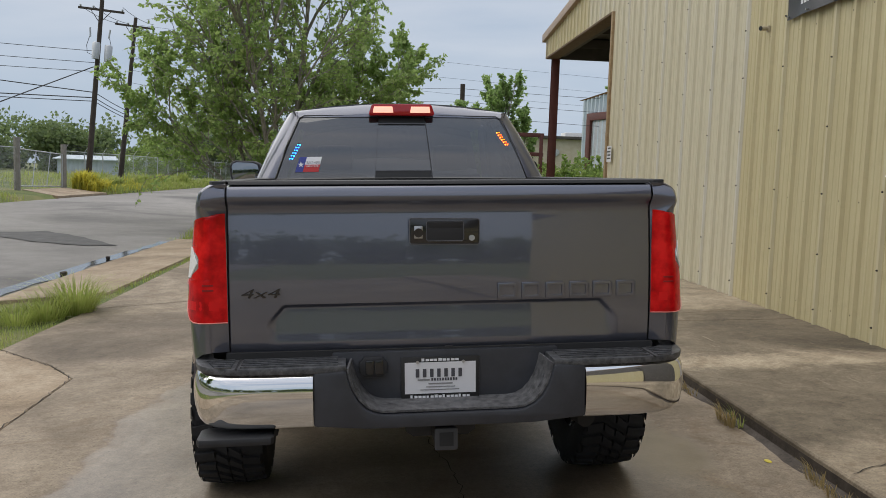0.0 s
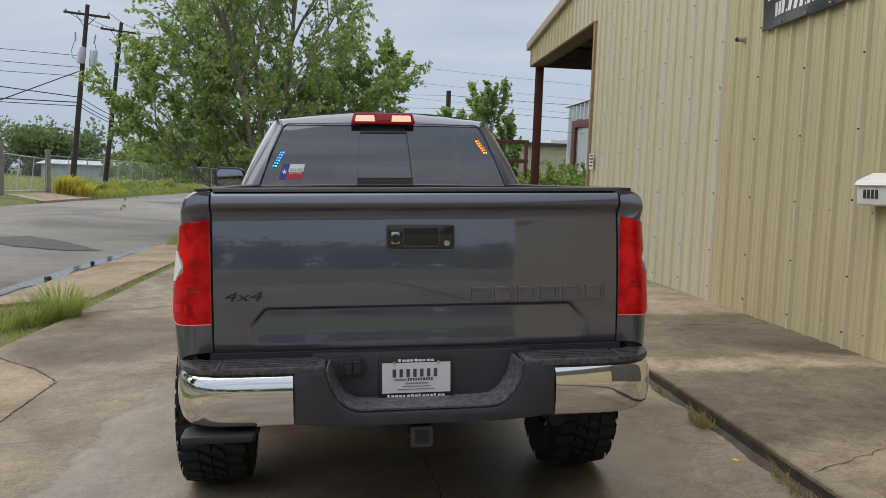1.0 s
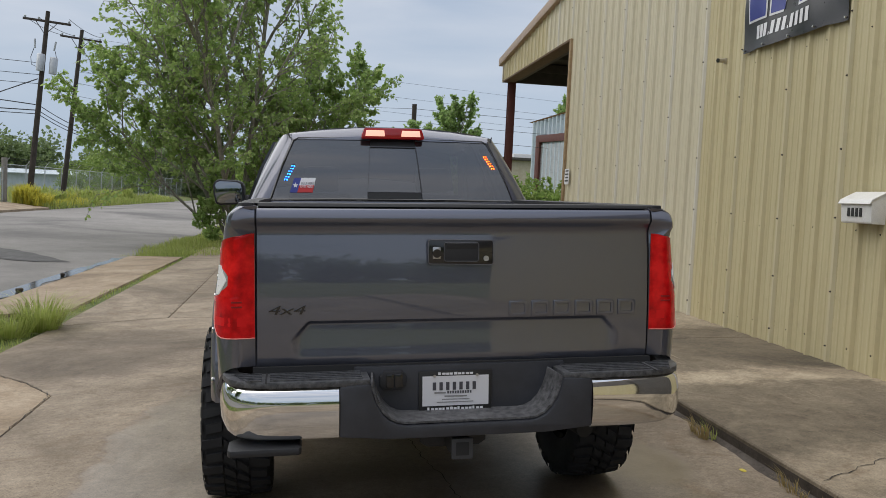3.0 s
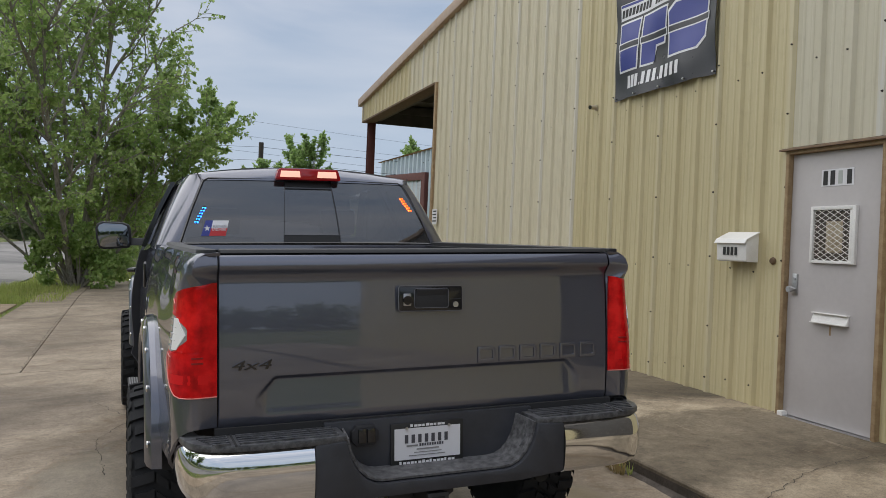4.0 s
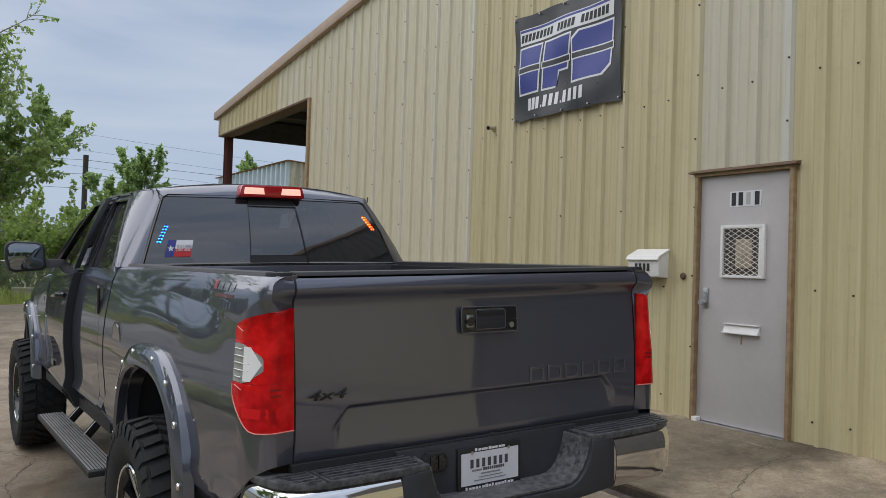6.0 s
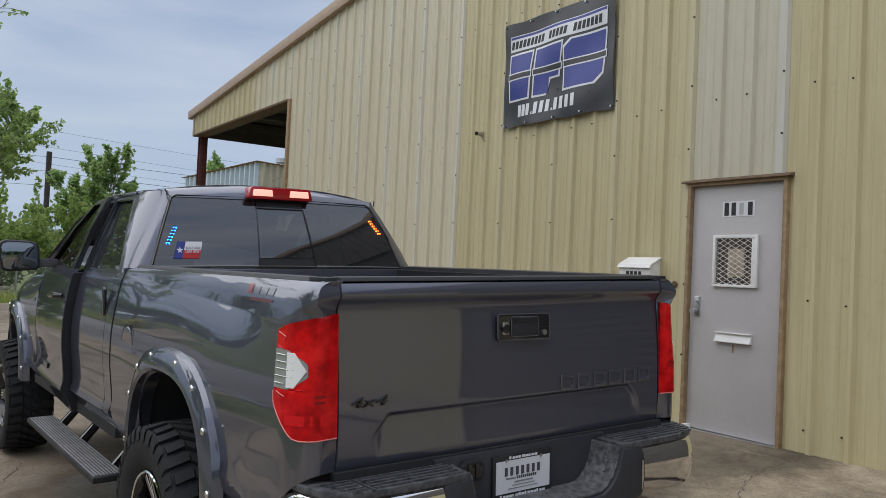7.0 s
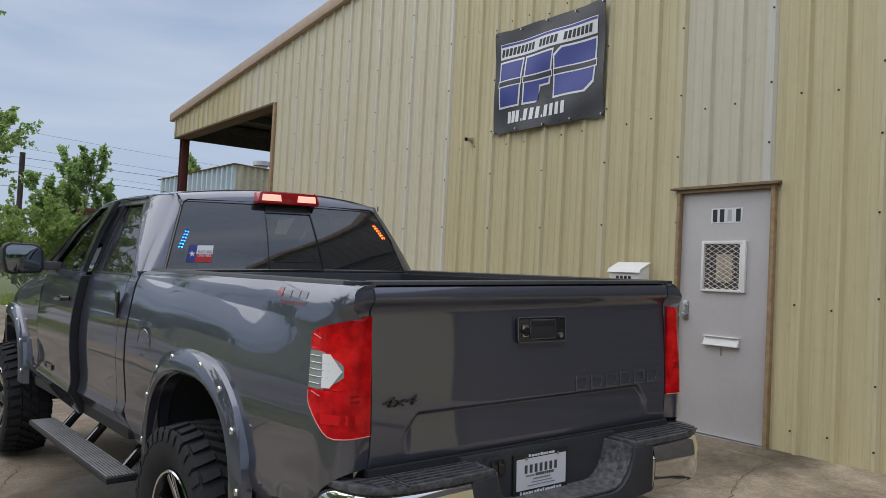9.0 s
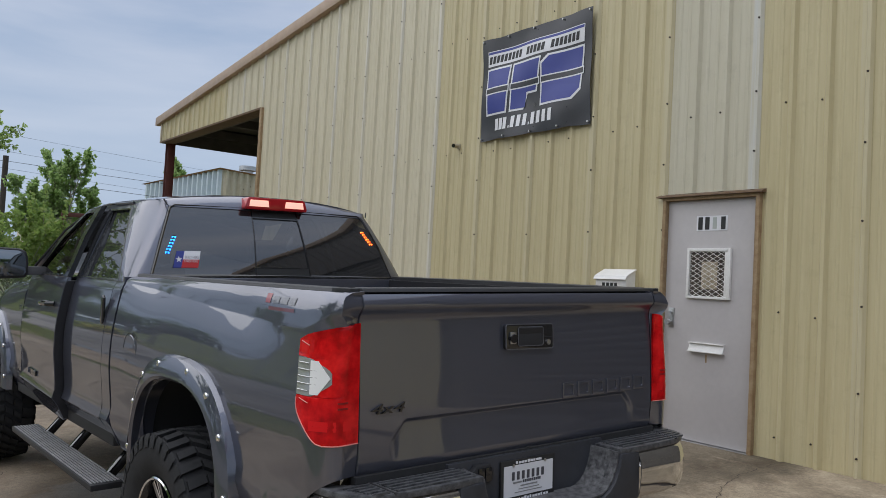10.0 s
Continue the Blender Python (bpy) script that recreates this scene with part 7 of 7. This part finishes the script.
crack("crack", [(-2.14, 10.03), (-2.3, 14), (-2.48, 21.2), (-2.53, 27)], 0.003, 5, drive_z, drive)
crack("crack", [(-3.25, 9.52), (-2.14, 10.03), (-0.6, 10.0), (2.2, 9.99)], 0.003, 6, drive_z, drive)


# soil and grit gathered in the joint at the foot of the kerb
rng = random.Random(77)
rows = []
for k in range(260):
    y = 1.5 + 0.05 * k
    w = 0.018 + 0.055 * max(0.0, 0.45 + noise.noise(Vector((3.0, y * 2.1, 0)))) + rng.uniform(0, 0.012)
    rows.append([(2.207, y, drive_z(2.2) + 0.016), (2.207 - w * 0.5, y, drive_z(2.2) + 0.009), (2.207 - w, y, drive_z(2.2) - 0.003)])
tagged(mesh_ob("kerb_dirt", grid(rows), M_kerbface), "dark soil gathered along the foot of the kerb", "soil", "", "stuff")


# ---- the street side: poles, wires, fences, sheds ----
def crossarm(parent, z, half):
    part("crossarm", box(-half, -0.06, z - 0.06, half, 0.06, z + 0.06, 0.01), M_pole, parent)
    for x in (-half + 0.1, -half * 0.35, half - 0.1):
        part("insulator", lathe([(0.001, z + 0.2), (0.05, z + 0.18), (0.06, z + 0.12), (0.03, z + 0.06)], "z", 10), M_galv, parent).matrix_basis = pose(x, 0, 0)
    for s in (-1, 1):
        part("brace", rod([(s * half * 0.45, -0.07, z - 0.05), (0, -0.12, z - 0.75)], 0.02, 5), M_pole, parent)


def utility_pole(x, y, h, cans, lean):
    p = tagged(empty("utility_pole", pose(x, y, ground_z(x, y), 0, lean, 0)), "dark timber power pole with crossarm" + (" and two transformers" if cans else ""), "power pole", "street poles")
    part("pole", rod([(0, 0, -0.3), (0, 0, h * 0.5), (0, 0, h)], 0.17, 12, None, 0.65), M_pole, p)
    crossarm(p, h - 0.55, 1.25)
    if cans:
        for s, z in ((-1, h - 2.85), (1, h - 2.95)):
            part("transformer", lathe([(0.001, -0.45), (0.2, -0.45), (0.21, 0.40), (0.17, 0.47), (0.001, 0.5)], "z", 16), M_galv, p).matrix_basis = pose(s * 0.34 + 0.30, -0.25, z)
        part("switch", rod([(-0.5, -0.1, h - 1.6), (-0.45, -0.1, h - 2.1)], 0.05, 8), M_galv, p)
        part("switch", rod([(0.6, -0.1, h - 1.6), (0.55, -0.1, h - 2.1)], 0.05, 8), M_galv, p)
        part("lead", rod([(-0.5, -0.1, h - 2.1), (-0.62, -0.1, h - 2.6), (-0.55, -0.1, h - 3.0), (-0.25, -0.2, h - 3.1)], 0.016, 5), M_wire, p)
        part("lead", rod([(0.6, -0.1, h - 2.1), (0.78, -0.1, h - 2.7), (0.72, -0.1, h - 3.0), (0.5, -0.2, h - 3.15)], 0.016, 5), M_wire, p)
    return p


P1, P2 = (-16.6, 48.0), (-16.95, 55.0)
H1, H2 = 10.65, 10.95
LEAN1, LEAN2 = 4.6, 5.3
utility_pole(*P1, H1, True, LEAN1)
utility_pole(*P2, H2, False, LEAN2)


def on_pole(k, z, dx=0.0):
    """A point on a leaning pole at height z."""
    x, y = (P1, P2)[k]
    return (x + dx + math.tan(radians((LEAN1, LEAN2)[k])) * z, y, z)



mid = tagged(empty("utility_pole", Matrix.Translation((4.94, 50.0, 0.1))), "plain dark timber pole behind the bushes", "power pole", "street poles")
part("pole", rod([(0, 0, -0.3), (0, 0, 7.07)], 0.15, 10), M_pole, mid)


def cable(a, b, sag, r=0.022):
    a, b = Vector(a), Vector(b)
    pts = [a.lerp(b, k / 16) - Vector((0, 0, sag * 4 * (k / 16) * (1 - k / 16))) for k in range(17)]
    return tagged(mesh_ob("power_cable", rod(pts, r, 5), M_wire), "thin dark overhead power cable", "cable", "overhead cables")


for dx in (-1.15, -0.44, 1.15):
    cable(on_pole(0, H1 - 0.30, dx), on_pole(1, H2 - 0.30, dx), 0.15, 0.015)
for z0, z1, r in ((9.4, 7.87, 0.016), (8.5, 7.23, 0.016), (7.7, 6.74, 0.016), (8.6, 5.57, 0.028), (5.9, 5.28, 0.03), (5.7, 5.08, 0.022)):
    cable((-45, 47.6, z0), on_pole(0, z1), 0.12, r)
for z in (5.57, 5.28, 5.08):
    cable(on_pole(0, z), on_pole(1, z - 0.5), 0.05, 0.022)
    cable(on_pole(1, z - 0.5), (-15.5, 112, z - 0.2), 0.9, 0.025)
cable(on_pole(0, 7.0, -0.2), (-20.5, 28, 0.05), 0.0, 0.03)
for k, z in enumerate((6.9, 6.1, 5.3)):
    cable(on_pole(1, z + 1.6), (4.94, 50.05, z), 0.5, 0.010)
    cable((4.94, 50.05, z), (46, 47, z + 0.1 - 0.2 * k), 0.5, 0.012)
for k, z in enumerate((9.6, 8.5, 7.4)):
    cable(on_pole(1, z + 1.0), (60, 70, z), 0.8, 0.008)


def chain_sheet():
    m = bpy.data.materials.new("chain_link")
    m.use_nodes = True
    t = m.node_tree
    b = t.nodes["Principled BSDF"]
    b.inputs["Base Color"].default_value = (0.42, 0.44, 0.45, 1)
    b.inputs["Roughness"].default_value = 0.5
    b.inputs["Metallic"].default_value = 0.4
    tc = t.nodes.new("ShaderNodeNewGeometry")
    mp = t.nodes.new("ShaderNodeSeparateXYZ")
    t.links.new(tc.outputs["Position"], mp.inputs[0])
    run = maths(m, "ADD", mp.outputs[0], mp.outputs[1])
    wires = []
    for op in ("ADD", "SUBTRACT"):
        d = maths(m, "FRACT", maths(m, "MULTIPLY", maths(m, op, run, mp.outputs[2]), 12.0))
        wires.append(maths(m, "LESS_THAN", d, 0.11))
    fac = maths(m, "MAXIMUM", wires[0], wires[1])
    tr, mx = t.nodes.new("ShaderNodeBsdfTransparent"), t.nodes.new("ShaderNodeMixShader")
    t.links.new(fac, mx.inputs[0])
    t.links.new(tr.outputs[0], mx.inputs[1])
    t.links.new(b.outputs[0], mx.inputs[2])
    t.links.new(mx.outputs[0], t.nodes["Material Output"].inputs[0])
    return m


M_chain = chain_sheet()


def chain_fence(pts, h, every, label, barbs=False):
    """Chain-link fence along a line of (x, y)."""
    f = tagged(empty("chain_fence"), label, "fence")
    for (x0, y0), (x1, y1) in zip(pts, pts[1:]):
        n = max(1, round(math.hypot(x1 - x0, y1 - y0) / every))
        z0, z1 = ground_z(x0, y0), ground_z(x1, y1)
        part("mesh_panel", grid([[(x0, y0, z0 + 0.05), (x1, y1, z1 + 0.05)], [(x0, y0, z0 + h), (x1, y1, z1 + h)]]), M_chain, f, "chain-link mesh")
        part("top_rail", rod([(x0, y0, z0 + h), (x1, y1, z1 + h)], 0.022, 6), M_galv, f)
        for k in range(n + 1):
            x, y = x0 + (x1 - x0) * k / n, y0 + (y1 - y0) * k / n
            g0 = ground_z(x, y)
            part("fence_post", rod([(x, y, g0 - 0.1), (x, y, g0 + h + 0.05)], 0.032, 8), M_galv, f)
            if barbs:
                part("barb_arm", rod([(x, y, g0 + h), (x + 0.25, y, g0 + h + 0.35)], 0.018, 5), M_galv, f)
        if barbs:
            for q in (0.12, 0.24, 0.34):
                part("barbed_wire", rod([(x0 + q * 0.7, y0, z0 + h + q), (x1 + q * 0.7, y1, z1 + h + q)], 0.012, 4), M_wire, f)
    return f


chain_fence([(-17.3, 18.0), (-17.3, 40.6)], 2.05, 3.2, "tall chain-link fence along the far side of the street")
chain_fence([(-17.3, 46.4), (-17.3, 110.0)], 2.05, 3.2, "tall chain-link fence with barbed wire along the street", True)
chain_fence([(-3.2, 29.6), (3.8, 29.9)], 1.35, 2.6, "low chain-link fence behind the driveway")


def gate():
    g0 = ground_z(-17.3, 43)
    gt = tagged(empty("metal_gate", Matrix.Translation((-17.3, 43.5, g0))), "sagging chain-link drive gate between timber posts", "gate")
    for y, h in ((-2.9, 2.55), (2.9, 2.4)):
        part("gate_post", rod([(0, y, -0.2), (0, y, h)], 0.15, 10), weathered("grey_timber", (0.20, 0.18, 0.16), (0.30, 0.28, 0.25), 0.9), gt)
    fr = rod([(0, -2.7, 0.2), (0, 2.7, 0.1), (0, 2.7, 1.85), (0, -2.7, 2.0), (0, -2.7, 0.2)], 0.03, 6)
    part("gate_frame", fr, M_galv, gt)
    for y in (-1.2, 0.6):
        part("gate_bar", rod([(0, y, 0.18), (0, y + 0.5, 1.95)], 0.022, 6), M_galv, gt)
    part("gate_mesh", grid([[(0, -2.7, 0.2), (0, 2.7, 0.12)], [(0, -2.7, 1.98), (0, 2.7, 1.84)]]), M_chain, gt)
    return gt


gate()
slab([(-17.2, 40.9), (-15.25, 40.2), (-15.25, 47.2), (-17.2, 46.2)], lambda x: lerp([(-17.3, 0.20), (-15.6, 0.04), (-15.2, -0.06)], x), 0.15, M_apron, apron)


def ribbed(p0, p1, z0, z1a, z1b, pitch=0.3, depth=0.07):
    """Ribbed sheeting between two plan points, its top running from z1a to z1b."""
    n = int(math.hypot(p1[0] - p0[0], p1[1] - p0[1]) / pitch) * 4
    nx, ny = (p1[1] - p0[1]), -(p1[0] - p0[0])
    ln = math.hypot(nx, ny)
    rows = [[], []]
    for i in range(n + 1):
        t = i / n
        d = depth if i % 4 in (1, 2) else 0.0
        x, y = p0[0] + (p1[0] - p0[0]) * t - nx / ln * d, p0[1] + (p1[1] - p0[1]) * t - ny / ln * d
        rows[0].append((x, y, z0))
        rows[1].append((x, y, z1a + (z1b - z1a) * t))
    return grid(rows)


def pale_shed():
    s = tagged(empty("metal_shed"), "pale blue ribbed metal shed with roller door", "shed")
    a, b, c, d = (12.9, 51.6), (14.9, 44.4), (27, 47.6), (25, 54.8)
    mx, my = (a[0] + b[0]) / 2, (a[1] + b[1]) / 2
    zt = lambda t: 6.62 + 0.62 * t
    part("wall", ribbed(b, a, 0, zt(1), zt(0), 0.46, 0.16), M_blueshed, s)
    part("wall", ribbed(c, b, 0, 7.0, 7.24, 0.46, 0.14), M_shedtan, s)
    part("wall", ribbed(a, d, 0, 6.6, 6.4, 0.6), M_blueshed, s)
    rf = bmesh.new()
    lo = [rf.verts.new(p) for p in ((a[0] - 0.25, a[1] + 0.2, 6.66), (b[0] - 0.25, b[1] - 0.3, 7.30), (c[0], c[1] - 0.3, 7.1), (d[0], d[1], 6.5))]
    f0 = rf.faces.new(lo)
    bmesh.ops.solidify(rf, geom=[f0], thickness=0.16)
    part("roof", rf, M_rust, s, "rusty roof edge")
    vx, vy = b[0] + 2.4, b[1] + 2.2
    part("vent", lathe([(0.001, 7.9), (0.5, 7.85), (0.5, 7.6), (0.34, 7.55), (0.34, 7.2)], "z", 18), M_galv, s).matrix_basis = pose(vx, vy, 0.05)
    # roller door in a dark red frame on the long side
    ux, uy = (b[0] - a[0]) / 7.47, (b[1] - a[1]) / 7.47
    ang = math.degrees(math.atan2(uy, ux))
    door = part("roller_door", box(1.4, -0.12, 0, 5.2, -0.04, 5.3, 0.01), M_galv, s, "grey roller door")
    door.matrix_basis = pose(a[0], a[1], 0, 0, 0, ang)
    fr = prism([(0.95, 0), (0.95, 5.75), (5.6, 5.75), (5.6, 0), (5.2, 0), (5.2, 5.3), (1.4, 5.3), (1.4, 0)], "y", -0.3, 0.0, 0.01)
    part("door_frame", fr, M_redsteel, s).matrix_basis = pose(a[0], a[1], 0, 0, 0, ang)
    for k in range(26):
        part("door_slat", box(1.4, -0.15, k * 0.2, 5.2, -0.118, k * 0.2 + 0.17, 0.0), M_galv, door)
    return s


pale_shed()


def long_shed():
    s = tagged(empty("warehouse"), "low cream warehouse in the distance", "warehouse")
    part("wall", box(12.0, 75, 0, 40, 90, 5.35), M_shedtan, s)
    part("roof", box(11.6, 74.6, 5.35, 40.3, 90.3, 5.62, 0.03), M_darkmetal, s)
    part("roof_unit", box(18.3, 80, 5.6, 20.3, 82, 6.3, 0.05), M_white, s)
    part("wall_lamp", lathe([(0.001, 0.0), (0.32, 0.02), (0.36, 0.12), (0.001, 0.2)], "y", 16), M_galv, s).matrix_basis = pose(16.3, 74.75, 4.1)
    part("door", box(12.6, 74.9, 0, 14.2, 75.0, 4.3), M_darkmetal, s)
    return s


long_shed()


def rusty_rack():
    r = tagged(empty("steel_rack", Matrix.Translation((4.6, 33.0, 0.05))), "rusty brown steel frame standing among the bushes", "steel frame")
    for x in (0.0, 1.95):
        part("upright", box(x - 0.07, -0.07, 0, x + 0.07, 0.07, 3.35, 0.01), M_redsteel, r)
    for z in (3.2, 2.42):
        part("rail", box(-0.1, -0.06, z, 2.05, 0.06, z + 0.16, 0.01), M_redsteel, r)
    return r


rusty_rack()
# low clutter behind the fence
for x, y, w, h in ((-1.2, 30.6, 1.5, 0.55), (0.9, 30.9, 1.1, 0.4)):
    t = tagged(empty("timber_stack", Matrix.Translation((x, y, 0.0))), "weathered grey timber lying behind the fence", "timber stack", "timber stacks")
    for k in range(4):
        part("board", box(-w / 2, -0.2 + k * 0.01, k * h / 4, w / 2, 0.2, k * h / 4 + h / 5, 0.01), M_shedtan, t)
barn = tagged(empty("low_barn"), "low pale grey metal shed beyond the fence", "shed")
part("wall", ribbed((-35, 92), (-25.5, 92), 0, 1.95, 1.95, 0.5), M_blueshed, barn)
part("wall", ribbed((-25.5, 92), (-25.5, 98), 0, 1.95, 1.95, 0.5), M_blueshed, barn)
part("roof", prism([(91.6, 1.95), (91.6, 2.05), (95, 2.5), (98.4, 2.05), (98.4, 1.95)], "x", -35.4, -25.1, 0.02), M_blueshed, barn)
